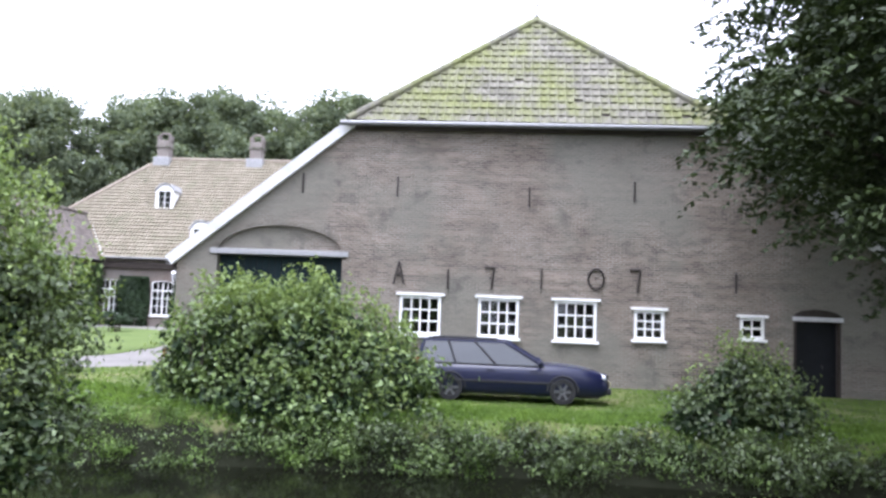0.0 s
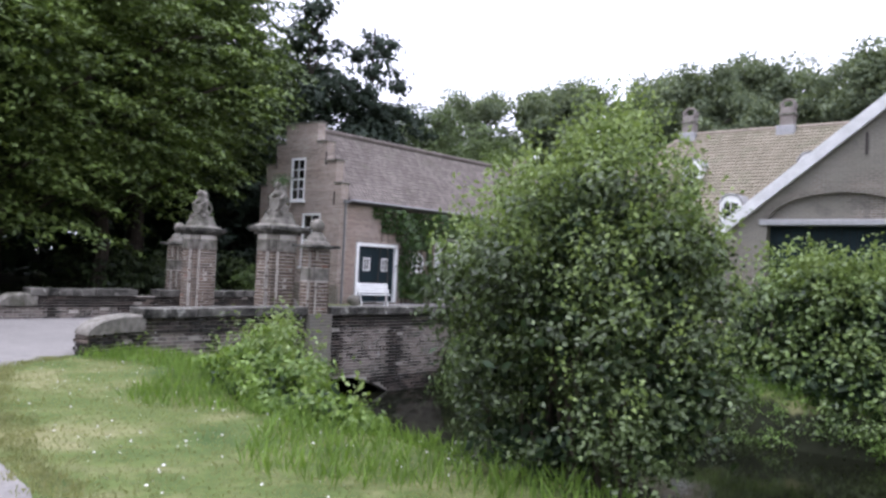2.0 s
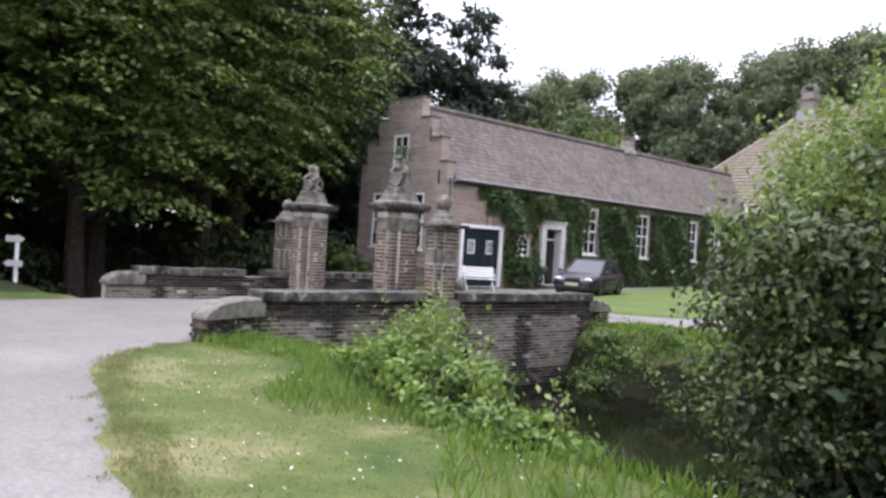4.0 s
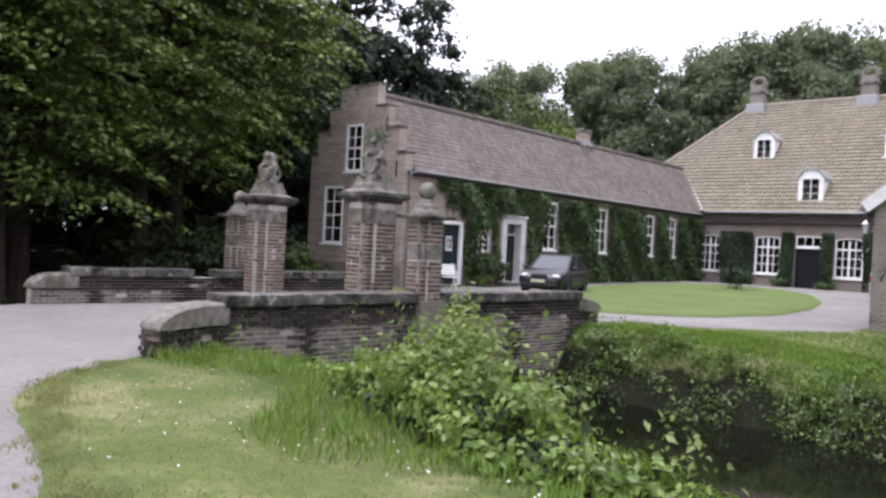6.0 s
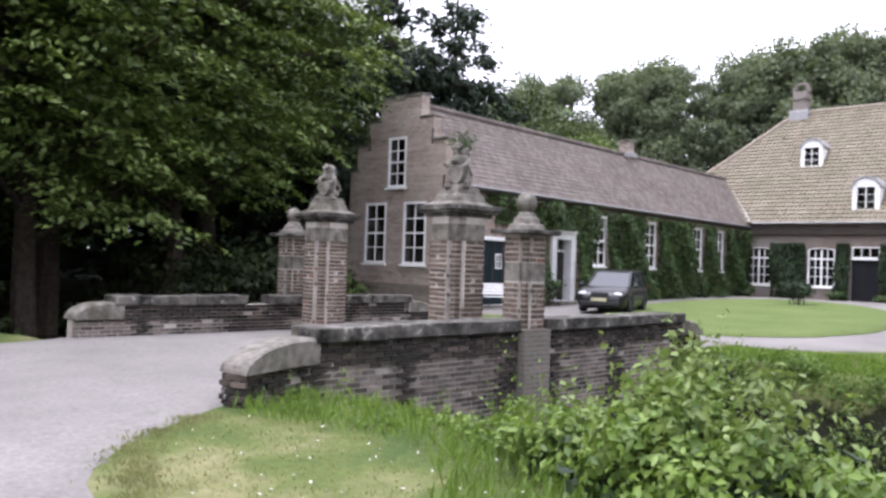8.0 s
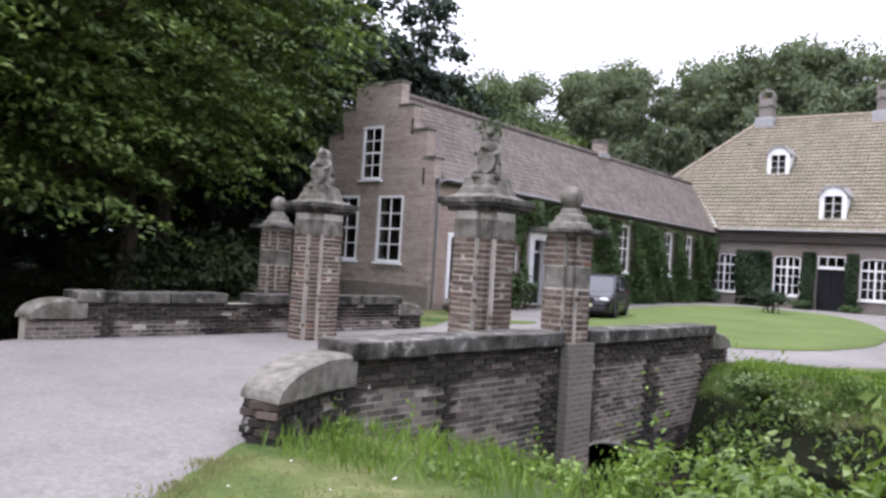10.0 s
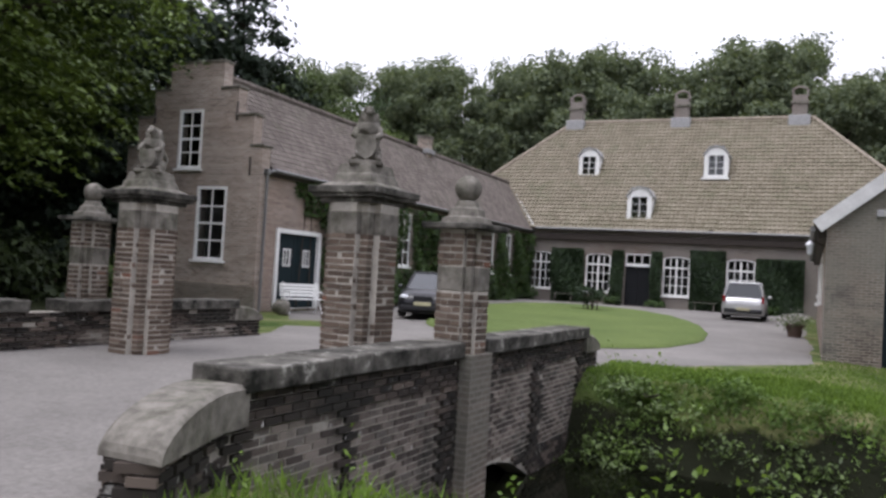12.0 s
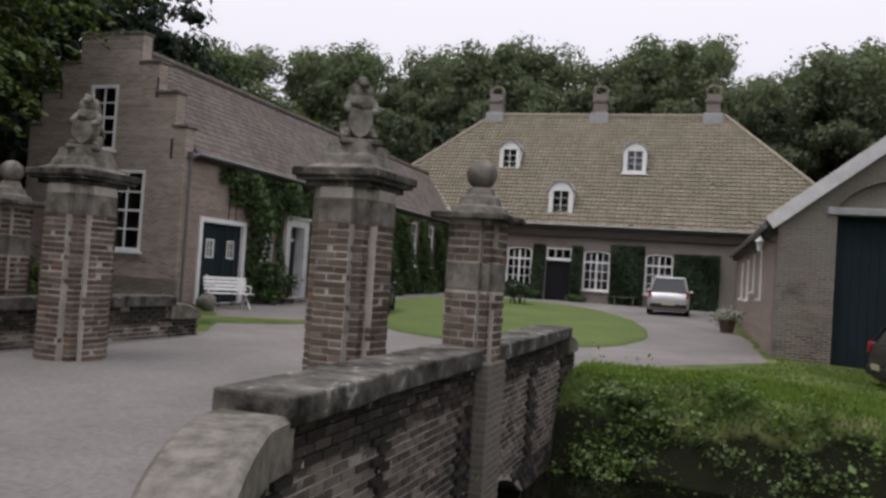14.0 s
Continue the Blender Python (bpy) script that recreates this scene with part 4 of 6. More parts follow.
# gateway: recessed tympanum, lintel, green doors
part("tympanum", slab([arch_loop(-7.78, -3.88, 3.5, 3.52, 0.78, 14)], 0.2, Matrix.Translation((0, BY0 + 0.14, 0))), BRICK_BARN, barn)
part("lintel", boxed(-8.0, -3.7, BY0 - 0.06, BY0 + 0.3, 3.38, 3.55, bevel=0.02), LEAD, barn, "weathered grey timber lintel")
for k in range(40):
    a = math.pi * (k + 0.5) / 40
    m = Matrix.Translation((-5.83 + 2.08 * math.cos(a), BY0 - 0.012, 3.5 + 0.96 * math.sin(a))) @ Matrix.Rotation(-math.atan2(math.sin(a) * 2.1, math.cos(a) * 0.95) + math.pi / 2, 4, "Y")
    part("arch_brick", boxed(-0.045, 0.045, 0, 0.03, -0.09, 0.09, m=m), BRICK_BARN, barn)
for u0, u1 in ((-7.78, -5.84), (-5.82, -3.88)):
    g = part("gate_leaf", boxed(u0, u1, BY0 + 0.3, BY0 + 0.36, -0.2, 3.38), GREEN, barn, "dark green boarded gate")
    bm = bmesh.new()
    for k in range(1, 10):
        u = u0 + (u1 - u0) * k / 10
        box(bm, u - 0.01, u + 0.01, BY0 + 0.292, BY0 + 0.301, -0.15, 3.3)
    part("board_joints", bm, BLACKPAINT, g)
bd = part("stable_door", boxed(9.4, 10.6, BY0 + 0.2, BY0 + 0.26, -0.25, 2.0, bevel=0.01), BLACKPAINT, barn, "black boarded door")
bm = slab([arch_loop(9.33, 10.66, -0.25, 2.1, 0.22, 8), rect(9.43, 10.56, -0.2, 1.95)], 0.1, Matrix.Translation((0, BY0 + 0.08, 0)))
for k in range(1, 5):
    box(bm, 9.33 + 1.33 * k / 5 - 0.015, 9.33 + 1.33 * k / 5 + 0.015, BY0 + 0.06, BY0 + 0.09, 2.05, 2.28)
part("door_frame", bm, DARKWOOD, bd)
part("door_lintel", boxed(9.3, 10.7, BY0 - 0.02, BY0 + 0.1, 1.98, 2.1, bevel=0.01), OFFWHITE, bd)
# iron wall anchors, some shaped as figures and letters
ANCH = {"bar": [((0, -0.3), (0, 0.3))], "A": [((-0.16, -0.34), (0, 0.34)), ((0.16, -0.34), (0, 0.34)), ((-0.09, -0.06), (0.09, -0.06))], "seven": [((-0.17, 0.32), (0.12, 0.32)), ((0.12, 0.32), (0.05, -0.34))],
        "ring": [((0.23 * math.cos(a), 0.3 * math.sin(a)), (0.23 * math.cos(a + 0.53), 0.3 * math.sin(a + 0.53))) for a in [0.5236 * i for i in range(12)]]}
for kind, x, z in (("A", -2.13, 2.97), ("bar", -0.65, 2.83), ("seven", 0.6, 2.9), ("bar", 2.11, 2.92), ("ring", 3.71, 2.98), ("seven", 4.86, 2.97), ("bar", 7.7, 3.0), ("bar", -2.28, 5.57), ("bar", 1.69, 5.35), ("bar", 4.77, 5.59), ("bar", -5.2, 5.62)):
    bm = bmesh.new()
    for (a, b), (c, d) in ANCH[kind]:
        rod(bm, (x + a, BY0 - 0.035, z + b), (x + c, BY0 - 0.035, z + d), 0.032, n=6)
    rod(bm, (x, BY0 - 0.05, z), (x, BY0 + 0.02, z), 0.03, n=6)
    part("wall_anchor", bm, IRON, barn)
bm = bmesh.new()
rod(bm, (ap[0], ap[1], rs), (ap[0], ap[1], rs + 1.0), 0.03, 0.015)
rod(bm, (ap[0] - 0.3, ap[1], rs + 0.55), (ap[0] + 0.3, ap[1], rs + 0.55), 0.015)
ball(bm, (ap[0] - 0.05, ap[1], rs + 0.85), (0.2, 0.03, 0.09), 2)
ball(bm, (ap[0] + 0.16, ap[1], rs + 0.95), (0.08, 0.025, 0.07), 2)
ball(bm, (ap[0], ap[1], rs + 0.12), 0.09, 2)
part("weather_vane", bm, IRON, barn)
lan = new("wall_lantern")
lan.parent = barn
tagged(lan, "black iron wall lantern")
bm = rod(bmesh.new(), (BX0 - 0.02, 27.2, 2.7), (BX0 - 0.35, 27.2, 2.85), 0.015)
part("bracket", bm, IRON, lan)
part("lamp_body", lathe([(0.05, 0), (0.09, 0.22), (0.12, 0.24), (0.02, 0.36)], 6), LAMPGLASS, lan).matrix_basis = pose(BX0 - 0.35, 27.2, 2.48)


# ---- bridge walls ----
def wall_x(y):
    """The middle line of the bridge wall nearer the meadow."""
    return -13.1 + 0.031 * (y - 10) + 0.385 * max(0.0, 9.85 - y)


def far_x(y):
    """The middle line of the parapet at the wood side."""
    return -19.9 + 0.035 * (y - 10.3)


def bridge_wall(name, label, mid, s, e, nose=1.0):
    """A parapet with stone coping and rounded ends, deep into the moat; built along +y from the road end."""
    ob = thing(name, label, "bridge wall")
    T = 0.19
    K = 0.155
    z0 = -1.7
    prof = [(s + 0.02, z0), (e - 0.02, z0), (e - 0.02, 0.34), (e - 0.8, 0.34), (e - 0.8, 0.56), (s + 1.15 * nose, 0.56), (s + 1.15 * nose, 0.34), (s + 0.02, 0.34)]
    arch = [(12.6 + 2.6 * i / 12 * 1.6, -1.69 if i in (0, 12) else -1.55 + 0.75 * math.sin(math.pi * i / 12)) for i in range(13)]
    m = facing(0, 0, 0, 90)
    core = slab([prof, arch], 2 * K, m @ Matrix.Translation((0, -K, 0)))
    bmesh.ops.bisect_plane(core, geom=core.verts[:] + core.edges[:] + core.faces[:], plane_co=(0, 9.85, 0), plane_no=(0, 1, 0))
    for v in core.verts:
        v.co.x += mid(v.co.y)
    part("core", core, MORTAR, ob, "old mortar and brick core")
    # coping stones, each a little uneven
    ys = [s + 1.12 * nose, s + 2.2 * nose, 12.5, 13.62, 14.22, 15.6, (15.6 + e - 0.7) / 2, e - 0.7]
    for a, b in zip(ys, ys[1:]):
        if abs(a - 13.62) < 0.01:
            continue
        c = (a + b) / 2
        dz = random.uniform(-0.008, 0.008)
        part("coping_stone", boxed(-T - 0.07, T + 0.07, a - c + 0.008, b - c - 0.008, 0.57 + dz, 0.745 + dz, bevel=0.02), COPING, ob).matrix_basis = pose(mid(c), c, 0, 0, random.uniform(-0.5, 0.5), -1.8)
    # rounded end stones
    for c0, sgn, run in ((s + 0.87 * nose, -1, 0.89 * nose), (e - 0.8, 1, 0.82)):
        bm = bmesh.new()
        n = 9
        rows = []
        for i in range(-1, n + 1):
            a = math.pi / 2 * max(i, 0) / n
            y, z = c0 + sgn * run * math.sin(a) - (sgn * 0.32 if i < 0 and sgn < 0 else sgn * 0.02 if i < 0 else 0.0), 0.37 + 0.26 * math.cos(a)
            rows.append([bm.verts.new((mid(y) + k, y, zz)) for k, zz in ((-T - 0.05, z - 0.03), (-T - 0.01, z), (T + 0.01, z), (T + 0.05, z - 0.03), (T + 0.05, 0.335), (-T - 0.05, 0.335))])
        for p, q in zip(rows, rows[1:]):
            for k in range(6):
                bm.faces.new((p[k], p[(k + 1) % 6], q[(k + 1) % 6], q[k]))
        bm.faces.new(rows[0])
        bm.faces.new(rows[-1][::-1])
        bmesh.ops.recalc_face_normals(bm, faces=bm.faces)
        part("end_stone", bm, STONE, ob, "rounded sandstone end")
    return ob


wall_east = bridge_wall("bridge_parapet", "weathered brick bridge parapet with stone coping, lichen and damp stains", wall_x, 8.85, 19.25)
wall_west = bridge_wall("bridge_parapet", "low brick bridge parapet with rounded end and pale lichen", far_x, 10.25, 18.85, 0.6)
bm = bmesh.new()
box(bm, -19.8, -13.15, 9.6, 18.8, -0.35, 0.0)
tagged(mesh_ob("bridge_deck", bm, STONE), "brick bridge deck below the gravel", "bridge", kind="structure")


bm = boxed(-0.28, 0.33, -0.3, 0.3, -1.7, 0.6)
part("buttress", bm, BRICK_BARN, wall_east, "brick buttress below the ball pillar").matrix_basis = pose(wall_x(13.92), 13.92, 0, 0, 0, -1.8)
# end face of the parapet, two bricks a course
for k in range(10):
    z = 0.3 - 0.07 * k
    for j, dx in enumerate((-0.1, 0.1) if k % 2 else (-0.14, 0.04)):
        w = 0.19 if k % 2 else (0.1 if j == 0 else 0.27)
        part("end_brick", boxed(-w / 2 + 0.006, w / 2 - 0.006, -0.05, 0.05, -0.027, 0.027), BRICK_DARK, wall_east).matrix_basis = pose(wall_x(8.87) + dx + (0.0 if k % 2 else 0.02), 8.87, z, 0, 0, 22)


# ---- gate pillars ----
def statue(m, label):
    """A seated heraldic beast of worn stone, upright, holding a shield before it, as one plain mesh."""
    bm = bmesh.new()
    box(bm, -0.2, 0.2, -0.24, 0.24, 0, 0.06, bevel=0.015)
    tilt = Matrix.Rotation(radians(-14), 4, "X")
    ball(bm, (0, 0.11, 0.15), (0.12, 0.14, 0.1))
    ball(bm, (0, 0.06, 0.32), (0.13, 0.115, 0.24), m=tilt)
    ball(bm, (0, 0.0, 0.45), (0.145, 0.12, 0.13))
    # neck with a shaggy mane, long muzzle and heavy brow
    ball(bm, (0, 0.01, 0.56), (0.125, 0.12, 0.13))
    ball(bm, (0, -0.07, 0.65), (0.07, 0.11, 0.06))
    ball(bm, (0, -0.16, 0.615), (0.045, 0.075, 0.042), 2)
    ball(bm, (0, -0.1, 0.68), (0.065, 0.04, 0.025), 2)
    for k in range(9):
        a = math.pi * (k / 8 - 0.5)
        ball(bm, (0.1 * math.sin(a), 0.06 + 0.02 * math.cos(3 * a), 0.55 + 0.11 * math.cos(a)), (0.04, 0.05, 0.055), 2)
    for s in (-1, 1):
        # haunch, hind paw, raised foreleg and paw on the shield's rim
        ball(bm, (s * 0.12, 0.06, 0.13), (0.05, 0.12, 0.08), 2)
        ball(bm, (s * 0.14, -0.12, 0.085), (0.05, 0.1, 0.035), 2)
        rod(bm, (s * 0.12, -0.02, 0.45), (s * 0.15, -0.16, 0.34), 0.045, 0.036, 8)
        ball(bm, (s * 0.13, -0.19, 0.34), (0.045, 0.045, 0.04), 2)
    lp = [(-0.11, 0.36), (-0.12, 0.2), (-0.07, 0.1), (0, 0.06), (0.07, 0.1), (0.12, 0.2), (0.11, 0.36), (0, 0.34)]
    sh = slab([lp], 0.045, Matrix.Translation((0, -0.23, 0.01)))
    sh.to_mesh(tmp := bpy.data.meshes.new("shield"))
    sh.free()
    bm.from_mesh(tmp)
    bpy.data.meshes.remove(tmp)
    # tail curled up along the back
    pts = [(0.08, 0.22, 0.1), (0.12, 0.27, 0.24), (0.06, 0.25, 0.38), (0.0, 0.2, 0.46)]
    for p, q in zip(pts, pts[1:]):
        rod(bm, p, q, 0.026, 0.022, 7)
    for v in bm.verts:
        v.co += Vector((0.02, 0.02, 0.02)) * noise.noise(v.co * 10)
    ob = mesh_ob("beast_statue", bm, STONE)
    ob.matrix_basis = m @ Matrix.Scale(1.04, 4)
    return tagged(ob, label, "statue")


def statue_weed(m, label):
    """A tuft of weeds rooted in worn stone."""
    rng = np.random.default_rng(33)
    ob = thing("weed_tuft", label, "weeds", m)
    c = rng.normal(size=(420, 3)) * np.array([0.1, 0.1, 0.08]) + np.array([0, 0, 0.06])
    leaf_object("leaves", leaf_cloud(c, 0.045, rng, 0.5), LEAF_IVY, ob)
    return ob


def brick_mesh(l, w, h):
    return boxed(-l / 2, l / 2, -w / 2, w / 2, -h / 2, h / 2, bevel=0)


def pillar(m, core, pil, base, shaft_top, band, cap_w, small, label):
    """A brick gate pillar of cross plan with a stone band, a moulded cap and, if small, a ball."""
    ob = thing("gate_pillar", label, "gate pillar", m, "gate pillars")
    c, q = core / 2, pil
    bm = box(bmesh.new(), -c + 0.001, c - 0.001, -c + 0.001, c - 0.001, base, shaft_top)
    box(bm, -c * 0.62 + 0.001, c * 0.62 - 0.001, -c - q + 0.001, c + q - 0.001, base + 0.002, shaft_top - 0.002)
    box(bm, -c - q + 0.001, c + q - 0.001, -c * 0.62 + 0.001, c * 0.62 - 0.001, base + 0.004, shaft_top - 0.004)
    part("core", bm, MORTAR, ob, "mortar core")
    zb, zt = band
    bm = box(bmesh.new(), -c - 0.006, c + 0.006, -c - 0.006, c + 0.006, zb, zt, bevel=0.01)
    box(bm, -c * 0.62 - 0.006, c * 0.62 + 0.006, -c - q - 0.006, c + q + 0.006, zb + 0.001, zt - 0.001, bevel=0.01)
    box(bm, -c - q - 0.006, c + q + 0.006, -c * 0.62 - 0.006, c * 0.62 + 0.006, zb + 0.002, zt - 0.002, bevel=0.01)
    part("stone_band", bm, STONE, ob, "grey sandstone band")
    t = shaft_top
    w = cap_w / 2
    if small:
        part("cap_slab", boxed(-w, w, -w, w, t, t + 0.065, bevel=0.015), COPING, ob)
        part("pedestal", lathe([(0.3, 0), (0.28, 0.07), (0.22, 0.09), (0.2, 0.17), (0.15, 0.2), (0.12, 0.27)], 8), STONE, ob).matrix_basis = pose(0, 0, t + 0.065, 0, 0, 22)
        part("ball", ball(bmesh.new(), (0, 0, t + 0.065 + 0.27 + 0.14), 0.155), STONE, ob, "round stone ball", smooth=True)
    else:
        bm = box(bmesh.new(), -w * 0.78, w * 0.78, -w * 0.78, w * 0.78, t, t + 0.06, bevel=0.015)
        box(bm, -w * 0.93, w * 0.93, -w * 0.93, w * 0.93, t + 0.06, t + 0.1, bevel=0.012)
        box(bm, -w, w, -w, w, t + 0.1, t + 0.19, bevel=0.02)
        part("cornice", bm, COPING, ob, "moulded mossy stone cornice")
        bm = bmesh.new()
        prev = None
        for s, z in ((0.82, 0.19), (0.74, 0.22), (0.6, 0.25), (0.54, 0.34), (0.5, 0.37), (0.46, 0.48)):
            ring = [bm.verts.new((a * w * s, b * w * s, t + z)) for a, b in ((-1, -1), (1, -1), (1, 1), (-1, 1))]
            if prev:
                for k in range(4):
                    bm.faces.new((prev[k], prev[(k + 1) % 4], ring[(k + 1) % 4], ring[k]))
            else:
                bm.faces.new(ring[::-1])
            prev = ring
        bm.faces.new(prev)
        part("stepped_top", bm, STONE, ob)
    # bricks, course by course
    course = 0.075
    face_l, corner = c * 1.24, (c - c * 0.62)
    rnd = random.Random(3)
    sizes = {}

    def brick(lx, ly, x, y, z):
        key = (round(lx, 3), round(ly, 3))
        if key not in sizes:
            sizes[key] = bpy.data.meshes.new("brick")
            b = brick_mesh(lx, ly, course - 0.02)
            b.to_mesh(sizes[key])
            b.free()
            sizes[key].materials.append(REDBRICK)
        o = new("brick", sizes[key])
        o.parent = ob
        o.matrix_basis = pose(x + rnd.uniform(-0.006, 0.006), y + rnd.uniform(-0.006, 0.006), z + rnd.uniform(-0.003, 0.003), 0, rnd.uniform(-1, 1), rnd.uniform(-1.5, 1.5))

    z, k = base + course / 2, 0
    while z < shaft_top - course / 2:
        if not (zb - 0.02 < z < zt + 0.02):
            cut = (0.36, 0.64) if k % 2 else (0.6, 0.4)
            for side in range(4):
                pos = -face_l / 2
                for f in cut:
                    ln = face_l * f
                    u, v = pos + ln / 2, c + q - 0.05
                    x, y = ((u, -v), (v, u), (-u, v), (-v, -u))[side]
                    brick(*((ln - 0.012, 0.11) if side % 2 == 0 else (0.11, ln - 0.012)), x, y, z)
                    pos += ln
            for sx in (-1, 1):
                for sy in (-1, 1):
                    brick(corner - 0.005, corner - 0.005, sx * (c - corner / 2 + 0.012), sy * (c - corner / 2 + 0.012), z)
        z += course
        k += 1
    return ob


P_TURN = -6
pillar(pose(-14.33, 13.97, 0.02, 0, 0, P_TURN), 0.6, 0.09, 0.0, 2.24, (1.86, 2.13), 0.99, False, "tall brick gate pillar with moulded mossy cap")
pillar(pose(-18.52, 14.72, 0.02, 0, 0, P_TURN), 0.6, 0.09, 0.0, 2.24, (1.86, 2.13), 0.99, False, "tall reddish brick gate pillar with moulded mossy cap")
pillar(pose(-12.94, 13.92, 0.0, 0, 0, P_TURN), 0.42, 0.055, 0.6, 1.99, (1.3, 1.57), 0.75, True, "small brick pillar with a stone ball on the parapet")
pillar(pose(-20.02, 15.02, 0.0, 0, 0, P_TURN), 0.42, 0.055, 0.0, 1.99, (1.3, 1.57), 0.75, True, "small brick pillar with a stone ball on the far parapet")
statue(pose(-14.33, 13.97, 2.72, 0, 0, 25), "worn stone beast with a shield on a gate pillar")
statue(pose(-18.52, 14.72, 2.72, 0, 0, 25), "weathered stone beast with a shield on a gate pillar")


# ---- cars ----
def car(m, L, W, H, paint, label, belt=0.9, hood=0.86, cab=(-0.47, 0.19), roof=(-0.44, -0.02), wagon=True, wheel_r=0.31, base=None):
    """A car that looks along +x. cab: where the windows' foot begins and ends, roof: the same of the roof, in car lengths from the middle."""
    ob = thing("parked_car", label, "car", m)
    w, wb = W / 2, base or L * 0.57
    stations = [(-0.5, 0.8, 0.42, belt * 0.7), (-0.49, 0.93, 0.27, belt * 0.97), (-0.46, 0.985, 0.2, belt), (-0.3, 1.0, 0.18, belt), (0.0, 1.0, 0.18, belt), (0.16, 1.0, 0.18, belt), (0.24, 0.985, 0.18, hood + 0.05), (0.36, 0.97, 0.19, hood), (0.45, 0.92, 0.2, hood - 0.09), (0.485, 0.83, 0.24, hood - 0.2), (0.5, 0.72, 0.36, hood - 0.36)]
    bm = bmesh.new()
    rings = []
    for x, k, z0, z1 in stations:
        h = z1 - z0
        sec = [(0.86, z0), (0.97, z0 + 0.1 * h), (1.0, z0 + 0.45 * h), (0.99, z0 + 0.72 * h), (0.94, z0 + 0.95 * h), (0.8, z1)]
        ring = [(-a, z) for a, z in sec] + [(-0.4, z1 + 0.015), (0.4, z1 + 0.015)] + [(a, z) for a, z in sec[::-1]]
        rings.append([bm.verts.new((x * L, a * k * w, z)) for a, z in ring])
    n = len(rings[0])
    for a, b in zip(rings, rings[1:]):
        for i in range(n):
            bm.faces.new((a[i], a[(i + 1) % n], b[(i + 1) % n], b[i]))
    bm.faces.new(rings[0][::-1])
    bm.faces.new(rings[-1])
    bmesh.ops.recalc_face_normals(bm, faces=bm.faces)
    part("body", bm, paint, ob, smooth=True)
    # cabin of dark glass, roof panel and posts in the car's colour
    zb, zt = belt - 0.02, H - 0.045
    foot = [(cab[0] * L, 0.9 * w), (cab[1] * L, 0.84 * w)]
    head = [(roof[0] * L, 0.7 * w), (roof[1] * L, 0.7 * w)]
    bm = bmesh.new()
    lo = [bm.verts.new((x, s * y, zb)) for x, y, s in ((foot[0][0], foot[0][1], -1), (foot[1][0], foot[1][1], -1), (foot[1][0], foot[1][1], 1), (foot[0][0], foot[0][1], 1))]
    hi = [bm.verts.new((x, s * y, zt)) for x, y, s in ((head[0][0], head[0][1], -1), (head[1][0], head[1][1], -1), (head[1][0], head[1][1], 1), (head[0][0], head[0][1], 1))]
    for i in range(4):
        bm.faces.new((lo[i], lo[(i + 1) % 4], hi[(i + 1) % 4], hi[i]))
    bm.faces.new(hi)
    bm.faces.new(lo[::-1])
    bmesh.ops.recalc_face_normals(bm, faces=bm.faces)
    part("glazing", bm, CARGLASS, ob, "dark car glass")
    bm = bmesh.new()
    ring = []
    for k, z in ((1.04, zt - 0.02), (1.02, zt + 0.02), (0.85, zt + 0.04)):
        cx, hx = (head[0][0] + head[1][0]) / 2, (head[1][0] - head[0][0]) / 2
        ring.append([bm.verts.new((cx + sx * hx * (k + 0.02), sy * head[0][1] * k, z)) for sx, sy in ((-1, -1), (1, -1), (1, 1), (-1, 1))])
    for a, b in zip(ring, ring[1:]):
        for i in range(4):
            bm.faces.new((a[i], a[(i + 1) % 4], b[(i + 1) % 4], b[i]))
    bm.faces.new(ring[-1])
    bm.faces.new(ring[0][::-1])
    part("roof", bm, paint, ob)
    posts = [0.0, 1.0] + ([0.3, 0.62] if wagon else [0.27, 0.6])
    for s in (-1, 1):
        for f in posts:
            fx = foot[0][0] + (foot[1][0] - foot[0][0]) * f
            hx = head[0][0] + (head[1][0] - head[0][0]) * f
            fy = foot[0][1] + (foot[1][1] - foot[0][1]) * f
            part("window_post", rod(bmesh.new(), (fx, s * fy, zb), (hx, s * head[0][1], zt), 0.045 if f in (0.0, 1.0) else 0.028, n=8), paint if f in (0.0, 1.0) else TRIMBLACK, ob)
        part("sill_strip", boxed(foot[0][0], foot[1][0], s * 0.93 * w - 0.02, s * 0.93 * w + 0.02, belt - 0.05, belt - 0.01, bevel=0.008), TRIMBLACK, ob)
        part("side_strip", boxed(-0.3 * L, 0.26 * L, s * w - 0.012, s * w + 0.012, 0.46, 0.52, bevel=0.008), TRIMBLACK, ob)
        part("mirror", ball(bmesh.new(), (cab[1] * L - 0.1, s * (w + 0.08), belt + 0.05), (0.07, 0.1, 0.07), 2), paint, ob)
        part("headlight", ball(bmesh.new(), (0.468 * L, s * 0.68 * w, hood - 0.2), (0.09, 0.17, 0.075), 2), LAMPGLASS, ob)
        part("tail_light", boxed(-0.503 * L, -0.455 * L, s * 0.88 * w - 0.045, s * 0.88 * w + 0.045, belt * 0.78, belt + (0.06 if wagon else 0.02), bevel=0.02), REDLAMP, ob)
        for d in (-0.1, 0.12):
            part("door_handle", boxed(d * L - 0.09, d * L + 0.09, s * w - 0.01, s * w + 0.02, belt - 0.16, belt - 0.13, bevel=0.008), paint, ob)
